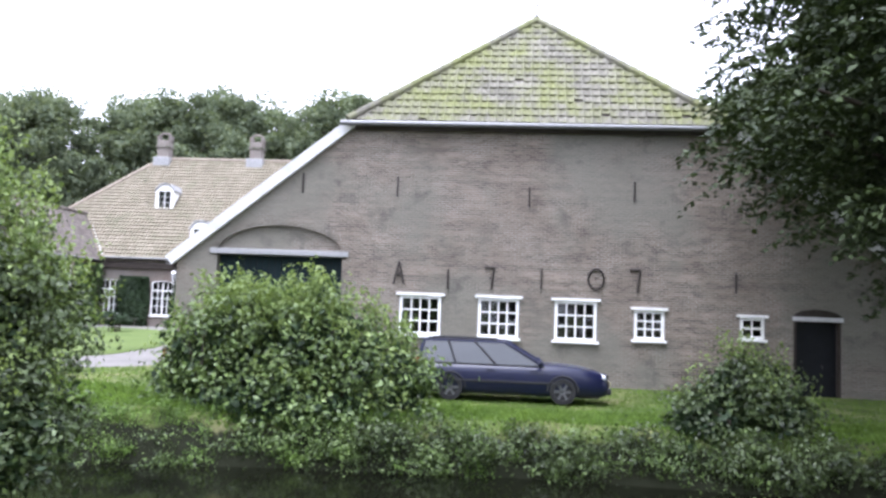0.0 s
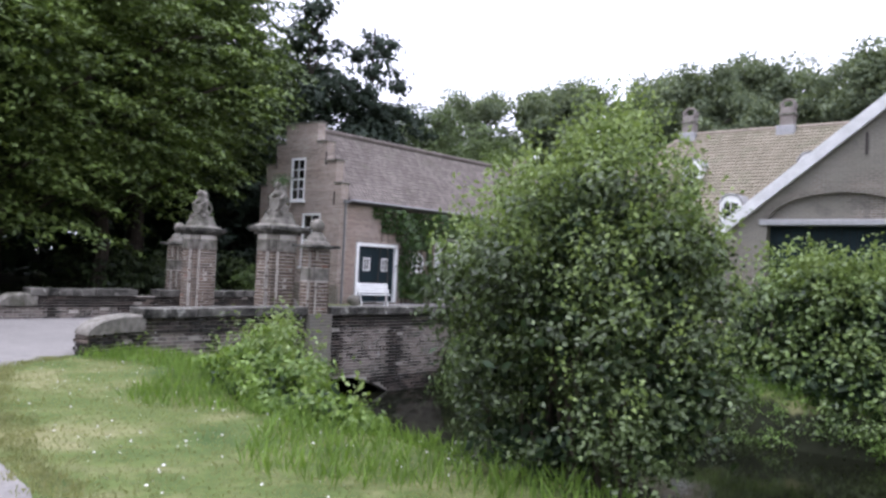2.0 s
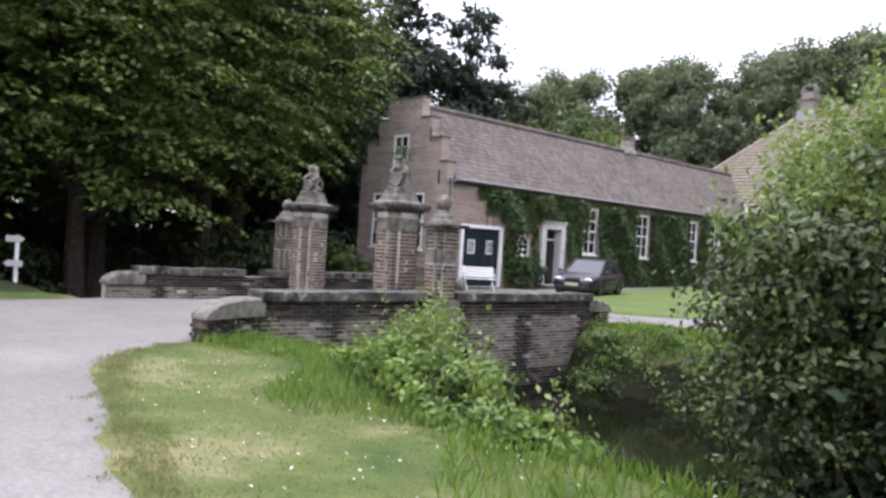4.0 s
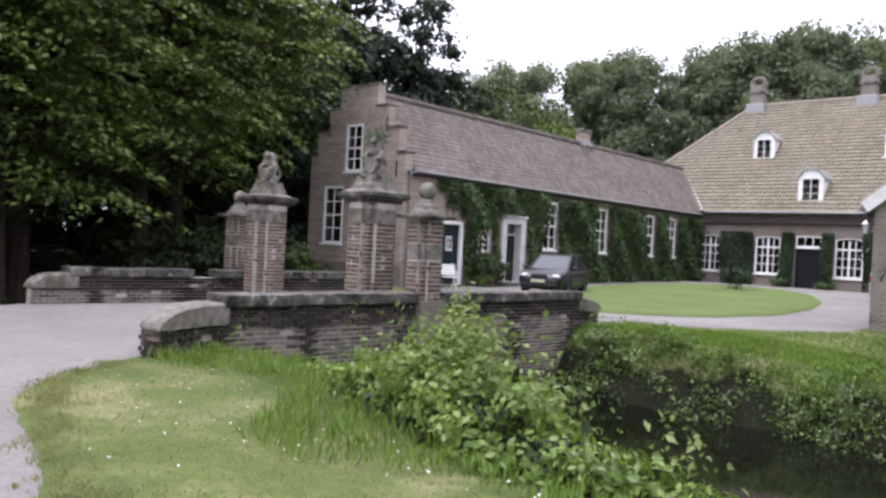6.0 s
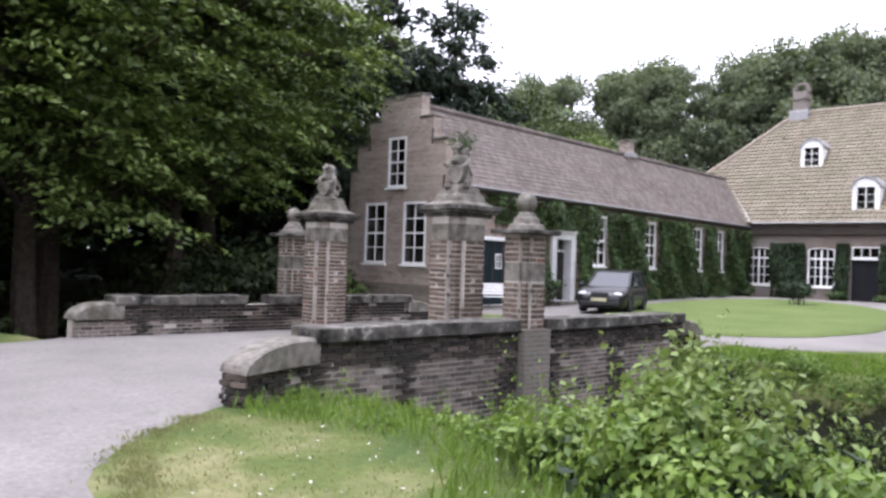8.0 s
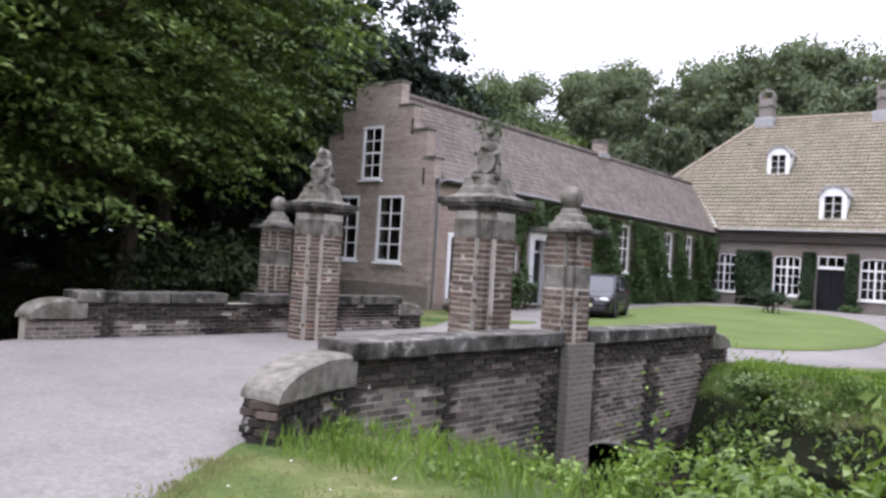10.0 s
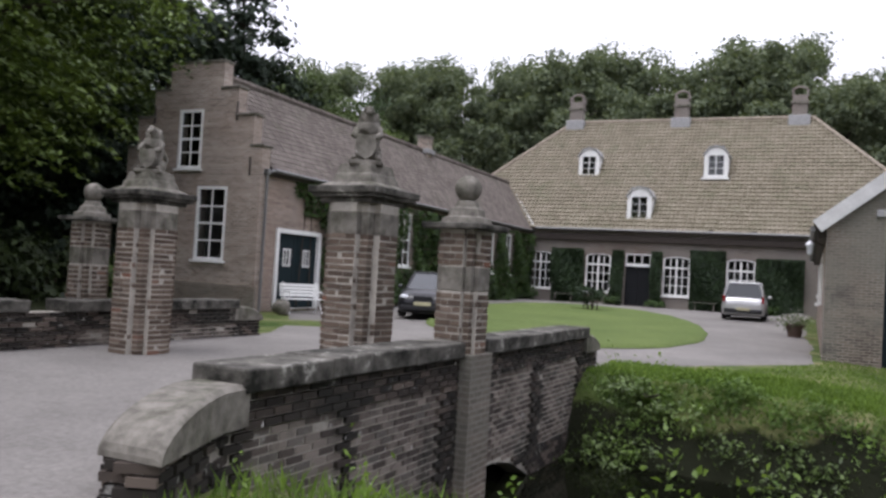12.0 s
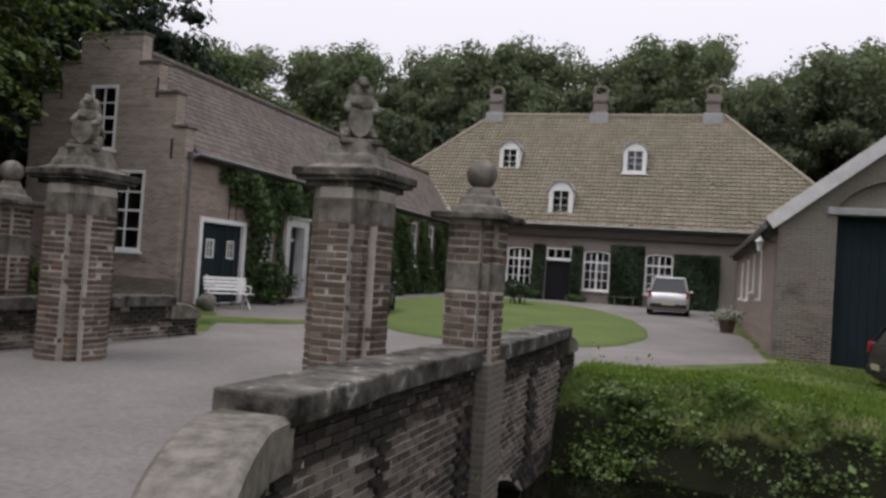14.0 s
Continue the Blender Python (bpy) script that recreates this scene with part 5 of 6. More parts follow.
        for x in (-wb / 2 - 0.02 * L, wb / 2 - 0.02 * L):
            wh = new("wheel")
            wh.parent = ob
            wh.matrix_basis = Matrix.Translation((x, s * (w - 0.09), wheel_r)) @ Matrix.Rotation(radians(-90 * s), 4, "X")
            part("tyre", lathe([(wheel_r * 0.62, -0.1), (wheel_r * 0.95, -0.1), (wheel_r, -0.06), (wheel_r, 0.06), (wheel_r * 0.95, 0.1), (wheel_r * 0.66, 0.1), (wheel_r * 0.62, 0.06)], 28), TYRE, wh)
            bm = lathe([(0.03, 0.07), (wheel_r * 0.2, 0.085), (wheel_r * 0.22, 0.07)], 12)
            for a in range(6):
                box(bm, 0.02, wheel_r * 0.64, -0.03, 0.03, 0.062, 0.078, m=Matrix.Rotation(math.pi * a / 3, 4, "Z"))
            rod(bm, (0, 0, 0.02), (0, 0, 0.055), wheel_r * 0.64, n=24)
            part("rim", bm, RIMGREY, wh)
            bm = bmesh.new()
            for a in range(12):
                t0, t1 = math.pi * a / 12, math.pi * (a + 1) / 12
                r = wheel_r + 0.05
                rod(bm, (x + r * math.cos(t0), s * (w - 0.01), wheel_r + r * math.sin(t0)), (x + r * math.cos(t1), s * (w - 0.01), wheel_r + r * math.sin(t1)), 0.025, n=6)
            part("wheel_arch", bm, TRIMBLACK, ob)
    part("front_bumper", boxed(0.47 * L, 0.512 * L, -0.78 * w, 0.78 * w, 0.27, 0.42, bevel=0.03), TRIMBLACK, ob)
    part("grille", boxed(0.485 * L, 0.503 * L, -0.34 * w, 0.34 * w, hood - 0.27, hood - 0.15, bevel=0.01), TRIMBLACK, ob)
    part("rear_bumper", boxed(-0.512 * L, -0.47 * L, -0.86 * w, 0.86 * w, 0.3, 0.48, bevel=0.03), TRIMBLACK, ob)
    for x in (0.515 * L, -0.515 * L):
        part("number_plate", boxed(x - 0.008, x + 0.008, -0.26, 0.26, 0.42, 0.53, bevel=0.004), PLATE, ob)
    part("underbody", boxed(-0.45 * L, 0.45 * L, -0.8 * w, 0.8 * w, 0.17, 0.3), TRIMBLACK, ob)
    if wagon:
        for s in (-1, 1):
            part("roof_rail", rod(bmesh.new(), (head[0][0] + 0.1, s * head[0][1] * 0.96, zt + 0.05), (head[1][0] - 0.2, s * head[0][1] * 0.96, zt + 0.05), 0.018), TRIMBLACK, ob)
    return ob


def paint_mat(name, c, metal=0.0):
    m = Nodes(name, 0.3, 0.3, metal)
    m.colour(m.ramp(m.noise(3, 3), [(0.3, tuple(v * 0.85 for v in c)), (0.7, c)]))
    m.b.inputs["Coat Weight"].default_value, m.b.inputs["Coat Roughness"].default_value = 0.2, 0.06
    return m.mat


NAVY, CARBLACK, SILVER = paint_mat("navy_paint", (0.008, 0.01, 0.035)), paint_mat("black_car_paint", (0.012, 0.012, 0.014)), paint_mat("silver_paint", (0.5, 0.5, 0.5), 0.4)
car(pose(1.3, 22.65, land(1.3, 22.65) + 0.03, 0, 0, 0), 4.65, 1.76, 1.45, NAVY, "dark blue estate car parked on the grass before the barn", cab=(-0.475, 0.17), roof=(-0.45, -0.03))
car(pose(-20.7, 29.7, land(-20.7, 29.7) + 0.03, 0, 0, -72.5), 4.15, 1.73, 1.47, CARBLACK, "black hatchback parked on the courtyard gravel", cab=(-0.48, 0.21), roof=(-0.4, 0.0), wagon=False)
car(pose(-11.9, 43.6, land(-11.9, 43.6) + 0.03, 0, 0, 91), 4.3, 1.74, 1.62, SILVER, "silver people carrier parked facing the house", belt=0.95, hood=0.92, cab=(-0.485, 0.26), roof=(-0.45, 0.05))
car(pose(-5.5, 23.2, land(-5.5, 23.2) + 0.0, 0, 0, 4), 3.95, 1.68, 1.46, CARBLACK, "black small car standing before the barn gateway", cab=(-0.48, 0.21), roof=(-0.4, 0.0), wagon=False)


# ---- courtyard furniture ----
def bench(m, label, mat, back=True, L=1.35):
    ob = thing("garden_bench", label, "bench", m)
    for i in range(4):
        part("seat_slat", boxed(-L / 2, L / 2, -0.2 + i * 0.11, -0.11 + i * 0.11, 0.42, 0.445, bevel=0.006), mat, ob)
    if back:
        for i in range(4):
            part("back_slat", boxed(-L / 2, L / 2, 0.24 + i * 0.025, 0.262 + i * 0.025, 0.5 + i * 0.1, 0.58 + i * 0.1, bevel=0.006), mat, ob)
    for s in (-1, 1):
        x = s * (L / 2 - 0.12)
        part("leg", rod(bmesh.new(), (x, -0.22, 0), (x, 0.1, 0.42), 0.022), mat, ob)
        part("leg", rod(bmesh.new(), (x, 0.3, 0), (x, -0.02, 0.42), 0.022), mat, ob)
        if back:
            part("back_post", rod(bmesh.new(), (x, 0.18, 0.4), (x, 0.34, 0.92), 0.02), mat, ob)
            part("armrest", rod(bmesh.new(), (x, -0.2, 0.64), (x, 0.28, 0.66), 0.02), mat, ob)
            part("arm_post", rod(bmesh.new(), (x, -0.18, 0.42), (x, -0.18, 0.64), 0.018), mat, ob)
    return ob


bench(pose(-23.3, 26.1, land(-23.3, 26.1) + 0.03, 0, 0, 62), "white slatted garden bench beside the green doors", WHITE)
bench(pose(-22.1, 50.2, land(-22, 50) + 0.03), "low weathered bench against the house", STONE, False, 1.2)
bench(pose(-14.4, 50.2, land(-14, 50) + 0.03), "low weathered bench below the house window", STONE, False, 1.2)
bm = ball(bmesh.new(), (0, 0, 0.2), (0.28, 0.24, 0.24), 3)
for v in bm.verts:
    v.co += v.normal * 0.05 * noise.noise(v.co * 4)
ob = mesh_ob("boulder", bm, STONE, smooth=True)
ob.matrix_basis = pose(-23.3, 25.0, land(-23.3, 25) + 0.02)
tagged(ob, "pale rounded boulder at the foot of the gable", "stone")
post = thing("signpost", "white wooden signpost with two pointed boards at the wood edge", "signpost", pose(-26.6, 10.4, land(-26.6, 10.4)))
part("post", boxed(-0.05, 0.05, -0.05, 0.05, 0, 1.75, bevel=0.008), WHITE, post)
for z, s in ((1.55, 1), (0.85, -1)):
    lp = [(-0.28, 0), (0.2, 0), (0.32, 0.09), (0.2, 0.18), (-0.28, 0.18)]
    part("sign_board", slab([[(s * u, v) for u, v in lp]], 0.025, pose(0.0, -0.08, z, 0, 0, 35)), WHITE, post)
pm = pose(-9.75, 34.5, land(-9.75, 34.5) + 0.02)
pot = thing("flower_tub", "terracotta tub with pale flowers by the barn wall", "plant pot", pm)
part("tub", lathe([(0.2, 0), (0.27, 0.36), (0.3, 0.38), (0.3, 0.42), (0.25, 0.42), (0.22, 0.34)], 20), POT, pot)


# ---- plants ----
def leaf_cloud(centres, size, rng, up=0.4, outward=None, shape=0.55, jitter=0.35):
    """Vertices and faces of folded leaves at the given centres."""
    n = len(centres)
    nrm = rng.normal(size=(n, 3))
    if outward is not None:
        nrm = nrm * 0.7 + outward
    nrm[:, 2] += up
    nrm /= np.linalg.norm(nrm, axis=1, keepdims=True) + 1e-9
    t = np.cross(nrm, rng.normal(size=(n, 3)))
    t /= np.linalg.norm(t, axis=1, keepdims=True) + 1e-9
    b = np.cross(nrm, t)
    s = (size * (1 + jitter * rng.uniform(-1, 1, n)))[:, None]
    v = np.stack([centres - t * s * 0.5, centres + b * s * shape * 0.5 + nrm * s * 0.12, centres + t * s * 0.5, centres - b * s * shape * 0.5 + nrm * s * 0.12], 1)
    return v.reshape(-1, 3)


def leaf_object(name, verts, mat, parent, label="", kind=""):
    n = len(verts) // 4
    me = bpy.data.meshes.new(name)
    k = np.arange(n) * 4
    tris = np.stack([k, k + 1, k + 2, k, k + 2, k + 3], 1).reshape(-1)
    me.vertices.add(len(verts))
    me.vertices.foreach_set("co", verts.astype(np.float32).ravel())
    me.loops.add(len(tris))
    me.loops.foreach_set("vertex_index", tris.astype(np.int32))
    me.polygons.add(n * 2)
    me.polygons.foreach_set("loop_start", (np.arange(n * 2) * 3).astype(np.int32))
    me.update(calc_edges=True)
    me.validate()
    me.materials.append(mat)
    ob = new(name, me)
    if parent:
        ob.parent = parent
    return tagged(ob, label, kind=kind)


def clumped(rng, lobes, n, clump, hollow=0.55, per=40, flat=0.65):
    """Points and outward ways in clumps spread over the lobes (centre, radii)."""
    vol = np.array([r[0] * r[1] * r[2] for _, r in lobes]) ** 0.67
    pick = rng.choice(len(lobes), n // per + 1, p=vol / vol.sum())
    c, o = [], []
    for i in pick:
        (lc, lr) = lobes[i]
        d = rng.normal(size=3)
        d /= np.linalg.norm(d)
        rad = hollow + (1 - hollow) * rng.uniform() ** 0.5
        p = np.array(lc) + d * np.array(lr) * rad
        q = rng.normal(size=(per, 3)) * clump * rng.uniform(0.6, 1.3)
        q[:, 2] *= flat
        c.append(p + q)
        o.append(np.tile(d * 0.6, (per, 1)) + q / clump * 0.8)
    return np.concatenate(c), np.concatenate(o)


def stems(foot, tips, r, rng, bend=0.3):
    bm = bmesh.new()
    for t in tips:
        a = Vector(foot) + Vector((t[0] * 0.7 + rng.uniform(-r * 3, r * 3), t[1] * 0.7 + rng.uniform(-r * 3, r * 3), 0))
        k = min(bend, 0.3 * (Vector(t) - a).length)
        m = a.lerp(Vector(t), 0.5) + Vector((rng.uniform(-k, k), rng.uniform(-k, k), rng.uniform(0, k)))
        rod(bm, a, m, r, r * 0.7, 6)
        rod(bm, m, t, r * 0.7, r * 0.25, 6)
    return bm


def bush(name, label, x, y, lobes, n, size, clump, mat, seed, stem=0.03, sprays=0, spray_mat=None, category="bush"):
    """A shrub of many leaves round its stems; lobes relative to its foot."""
    rng = np.random.default_rng(seed)
    ob = thing(name, label, category, pose(x, y, land(x, y) - 0.03))
    fine = []
    for c, r in lobes:
        fine.append((c, tuple(v * 0.72 for v in r)))
        for _ in range(7):
            d = rng.normal(size=3)
            d[2] += 0.25
            d /= np.linalg.norm(d)
            k = rng.uniform(0.25, 0.42)
            fine.append((tuple(np.array(c) + d * np.array(r) * rng.uniform(0.7, 0.98)), tuple(k * v for v in r)))
    tips = [(c[0] + rng.uniform(-0.5, 0.5) * r[0], c[1] + rng.uniform(-0.5, 0.5) * r[1], c[2] + 0.5 * r[2]) for c, r in lobes for _ in range(4)]
    part("branchwork", stems((0, 0, -0.1), tips, stem, rng), BARK, ob)
    c, o = clumped(rng, fine, n, clump, 0.55, 45, 0.5)
    # outer leaves thin out towards the foot, to imitate the shade there
    low, high = min(q[2] - r[2] for q, r in lobes), max(q[2] + r[2] for q, r in lobes)
    lot = np.repeat(rng.uniform(size=len(c) // 45 + 1), 45)[:len(c)]
    keep = (c[:, 2] > -0.4) & (lot < 0.12 + 1.5 * (c[:, 2] - low) / (high - low))
    leaf_object("leaves", leaf_cloud(c[keep], size, rng, 0.75, o[keep]), mat, ob)
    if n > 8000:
        # near-black leaves fill the inside: the shrub's inner shade put into colour
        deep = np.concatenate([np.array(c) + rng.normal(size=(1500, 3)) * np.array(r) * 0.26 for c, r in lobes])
        leaf_object("inner_shade_leaves", leaf_cloud(deep[deep[:, 2] > -0.3], size * 1.8, rng, 0.2), LEAF_YEW_SHADE, ob)
    if sprays:
        pts = []
        # young growth is weighted upwards, so its pale colour imitates light from above
        tall = np.array([max(0.05, q[2] + r[2] - low) ** 2.2 * r[0] for q, r in fine])
        for i in rng.choice(len(fine), sprays, p=tall / tall.sum()):
            lc, lr = fine[i]
            d = rng.normal(size=3)
            d[2] = abs(d[2]) + 0.5
            d /= np.linalg.norm(d)
            a = np.array(lc) + d * np.array(lr) * 0.9
            w = d * 0.6 + np.array([0, 0, 0.7])
            reach = rng.uniform(0.12, 0.42) * (0.8 + 5 * size)
            for k in range(16):
                pts.append(a + w * (k / 16) * reach + rng.normal(size=3) * (0.03 + 0.3 * size))
        leaf_object("young_growth", leaf_cloud(np.array(pts), size * 0.9, rng, 0.5), spray_mat or mat, ob, kind="stuff")
    return ob


# tall shrub on the near bank
bush("tall_shrub", "tall loose grey-green shrub on the near moat bank", -2.95, 8.0,
     [((0, 0, 1.5), (1.2, 1.05, 1.0)), ((0.1, 0, 2.15), (0.7, 0.65, 0.65)), ((-0.75, 0.2, 1.1), (0.85, 0.8, 0.75)), ((0.7, -0.1, 0.95), (0.75, 0.75, 0.75)), ((-0.2, 0.1, 0.45), (1.1, 0.9, 0.5)), ((-0.5, 0, 2.0), (0.42, 0.45, 0.5)), ((0.5, 0.1, 1.75), (0.65, 0.65, 0.6))], 52000, 0.05, 0.11, LEAF_GREY, 11, 0.025, 1250, LEAF_LIT_TIP)
# broad shrub on the far bank
bush("broad_shrub", "broad green shrub with pale top-lit young tips on the far bank", -3.2, 19.2,
     [((0, 0, 1.2), (2.0, 1.3, 1.3)), ((-1.4, 0, 0.9), (1.5, 1.2, 1.2)), ((1.4, 0, 0.8), (1.5, 1.1, 1.1)), ((0.6, -0.3, 1.4), (1.0, 0.9, 0.9)), ((-0.9, -0.2, 1.55), (0.9, 0.8, 0.8)), ((2.2, 0, 0.6), (0.8, 0.8, 0.9)), ((0, -0.9, 0.1), (2.6, 0.8, 0.7)), ((-2.3, 0.2, 0.7), (0.9, 0.8, 1.0))], 20000, 0.12, 0.26, LEAF_BUSH, 12, 0.04, 620, LEAF_LIT_TIP)
bush("rounded_shrub", "rounded grey-green shrub on the far bank by the barn", 5.7, 18.9,
     [((0, 0, 0.5), (1.35, 1.0, 0.85)), ((-0.6, -0.3, 0.1), (1.1, 0.9, 0.7)), ((0.7, -0.2, 0.3), (0.9, 0.9, 0.8)), ((0.1, 0, 1.0), (0.7, 0.7, 0.5))], 12000, 0.1, 0.2, LEAF_GREY, 13, 0.03, 80, LEAF_LIT_TIP)
# alder sprouts by the bridge
bush("alder_shrub", "bright green alder sprouts on the near bank by the bridge", -8.2, 9.0,
     [((0.1, 0, 0.1), (0.9, 0.7, 0.45)), ((0.9, -0.35, 0.15), (0.8, 0.55, 0.4)), ((1.7, -0.6, 0.05), (0.75, 0.5, 0.35)), ((-0.6, 0.2, 0.05), (0.6, 0.5, 0.35)), ((0.1, 0.1, 0.4), (0.45, 0.4, 0.35)), ((2.3, -0.75, 0.0), (0.6, 0.45, 0.32))], 24000, 0.075, 0.11, LEAF_BRIGHT, 14, 0.02, 110, LEAF_LIT_TIP)
bush("parapet_weeds", "pale green leafy weeds below the bridge parapet", -11.5, 9.6,
     [((0, -0.1, -0.02), (0.9, 0.45, 0.13)), ((0.9, 0.2, 0.0), (0.9, 0.5, 0.18)), ((-0.6, -0.4, -0.02), (0.6, 0.35, 0.12)), ((1.9, 0.1, 0.05), (0.8, 0.5, 0.32)), ((2.6, -0.2, 0.08), (0.6, 0.5, 0.3))], 5200, 0.055, 0.09, LEAF_BRIGHT, 15, 0.01, 14, category="weeds")
bush("bank_shrub", "leafy shrub where the parapet meets the far bank", -11.9, 18.2,
     [((0, -0.1, -0.05), (0.35, 0.4, 0.26)), ((0.4, -0.35, -0.2), (0.45, 0.4, 0.22))], 1800, 0.08, 0.11, LEAF_BUSH, 16, 0.02, 8, LEAF_BRIGHT)
statue_weed(pose(-14.33, 14.0, 2.72 + 0.7), "green weeds growing on the stone beast's head")
bush("garden_shrub", "dark shrub at the foot of the stepped gable", -28.3, 23.5,
     [((0, 0, 0.55), (0.9, 0.7, 0.75)), ((0.5, 0, 0.45), (0.6, 0.6, 0.6))], 3000, 0.15, 0.2, LEAF_BUSH, 17, 0.02, 10)
bush("potted_shrub", "round clipped shrub in the middle of the oval lawn", -18.3, 41.0,
     [((0, 0, 0.75), (0.75, 0.75, 0.4)), ((0.4, 0, 0.65), (0.5, 0.5, 0.3))], 2500, 0.11, 0.12, LEAF_YEW_SHADE, 18, 0.03)
bush("corner_plants", "potted green plants between the bench and the door", -23.9, 29.9,
     [((0, -0.4, 0.7), (0.35, 0.6, 0.8)), ((0, 0.3, 0.6), (0.35, 0.6, 0.6))], 2600, 0.12, 0.15, LEAF_IVY, 19, 0.015)
for x, y, s, k in ((-24.0, 46.0, 0.8, 20), (-24.0, 49.5, 0.9, 21), (-19.4, 50.3, 0.6, 22), (-16.9, 50.3, 0.55, 23), (-11.2, 50.2, 0.6, 24)):
    bush("low_plants", "low leafy plants along the house wall", x, y, [((0, 0, 0.35 * s), (0.7 * s, 0.5 * s, 0.5 * s))], 900, 0.12, 0.14, LEAF_IVY, k, 0.012)
rng = np.random.default_rng(31)
c = rng.normal(size=(900, 3)) * np.array([0.2, 0.2, 0.11]) + np.array([0, 0, 0.52])
leaf_object("foliage", leaf_cloud(c[:450], 0.09, rng), LEAF_BUSH, pot)
leaf_object("blossom", leaf_cloud(c[450:] + np.array([0, 0, 0.04]), 0.07, rng, 0.8), PETAL, pot, kind="stuff")


def climber(name, label, rects, m, n, size, mat, seed, depth=0.25, gaps=()):
    """Leaves over parts of a wall: rects of (u0, u1, v0, v1) in the wall's plane."""
    rng = np.random.default_rng(seed)
    ob = thing(name, label, "climbing plant")
    area = np.array([(b - a) * (d - c) for a, b, c, d in rects])
    pts, out = [], []
    for (a, b, c, d), k in zip(rects, (n * area / area.sum()).astype(int)):
        u, v = rng.uniform(a - 0.06, b + 0.06, k), rng.uniform(c, d + 0.08, k)
        bulge = depth * (0.6 + 0.4 * np.sin(u * 2.3 + v * 1.7))
        w = -bulge * rng.uniform(0.2, 1, k)
        ok = np.ones(k, bool)
        for g0, g1, h0, h1 in gaps:
            ok &= ~((u > g0) & (u < g1) & (v > h0) & (v < h1))
        pts.append(np.stack([u, w, v], 1)[ok])
        out.append(np.tile([0, -1.0, 0], (int(ok.sum()), 1)))
    vs = leaf_cloud(np.concatenate(pts), size, rng, 0.3, np.concatenate(out), 0.8)
    mm = np.array(m)
    vs = vs @ mm[:3, :3].T + mm[:3, 3]
    leaf_object("leaves", vs, mat, ob)
    bm = bmesh.new()
    for (a, b, c, d) in rects:
        for k in range(max(1, int((b - a) / 0.8))):
            u = a + (b - a) * (k + 0.5) / max(1, int((b - a) / 0.8))
            p, q = m @ Vector((u, -0.03, 0.0)), m @ Vector((u + rng.uniform(-0.3, 0.3), -0.03, d - 0.2))
            rod(bm, p, q, 0.025, 0.01, 5)
    part("branchwork", bm, BARK, ob, kind="stuff")
    return ob


wy = lambda y: y - WY0
wing_gaps = [(wy(y - 0.62), wy(y + 0.62), 1.55, 3.95) for y in SW] + [(wy(31.0), wy(32.9), 0, 3.1), (wy(29.45), wy(30.45), 1.35, 2.45), (wy(26.0), wy(28.6), 0, 2.7)]
climber("wall_creeper", "thick green creeper covering the wing's courtyard wall", [(wy(28.4), wy(30.6), 2.6, 4.0), (wy(26.95), wy(27.7), 3.65, 4.05), (wy(27.5), wy(28.6), 3.1, 4.05), (wy(28.7), wy(30.8), 0.3, 2.6), (wy(30.6), wy(34.0), 2.9, 4.05), (wy(32.9), wy(34.2), 0.2, 3.0), (wy(34.1), wy(50.5), 0.1, 3.95)], facing(WX1, WY0, 0, 90), 32000, 0.14, LEAF_IVY, 41, 0.55, wing_gaps)
yews = [(-24.4, -24.55, 0), (-22.95, -21.2, 3.3), (-19.5, -18.95, 3.3), (-17.3, -16.85, 3.3), (-15.2, -13.55, 3.45), (-11.9, -9.7, 3.15)]
for k, (a, b, top) in enumerate(yews[1:]):
    climber("wall_hedge", "dense clipped dark green wall shrub between windows", [(a, b, 0.15, top)], facing(0, HY, 0, 0), int(6500 * (b - a)), 0.11, LEAF_YEW_SHADE, 50 + k, 0.7)
climber("wall_hedge", "dense clipped dark green shrub in the courtyard corner", [(-25.4, -24.6, 0.3, 3.2)], facing(0.3, HY, 0, 0), 1500, 0.13, LEAF_YEW_SHADE, 58, 0.4)


# ---- grasses ----
def blades(name, label, pts, height, rng, mat, wide=0.012):
    n = len(pts)
    a = rng.uniform(0, 2 * np.pi, n)
    d = np.stack([np.cos(a), np.sin(a), np.zeros(n)], 1)
    h = (height * rng.uniform(0.5, 1.2, n))[:, None]
    lean = np.stack([rng.normal(size=n) * 0.35, rng.normal(size=n) * 0.35, np.ones(n)], 1) * h
    v = np.stack([pts - d * wide, pts + lean * 0.55 + d * wide * 0.9, pts + lean + d * wide * 0.2, pts + lean * 0.5 - d * wide * 0.9], 1).reshape(-1, 3)
    ob = leaf_object(name, v, mat, None)
    return tagged(ob, label, "grass", kind="stuff")


def scatter(rng, n, x0, x1, y0, y1, test):
    p = np.stack([rng.uniform(x0, x1, n), rng.uniform(y0, y1, n)], 1)
    return np.array([(x, y, land(x, y)) for x, y in p if test(x, y)])


rng = np.random.default_rng(61)


def verge(x):
    return float(np.interp(x, [-12.6, -12.4, -11.8, -11, -8.9, -6.7, -5.6, -2.5, 1, 6], [9.2, 8.4, 7.5, 7.0, 6.2, 5.5, 5.2, 4.5, 3.8, 2.4]))


short = scatter(rng, 45000, -12.6, 3, 2.8, 10.0, lambda x, y: y > verge(x) - 0.12 + 0.2 * noise.noise(Vector((x * 2, y * 2, 0))) and y < shore(x)[0] - 0.6)
blades("short_grass", "short mown verge grass beside the gravel", short, 0.028, rng, BLADE, 0.007)
tall = scatter(rng, 26000, -12.6, 5, 5.5, 11.3, lambda x, y: y > min(verge(x) + 1.7, shore(x)[0] - 1.9) + 0.5 * math.sin(x * 1.7) and y < shore(x)[0] + 0.2)
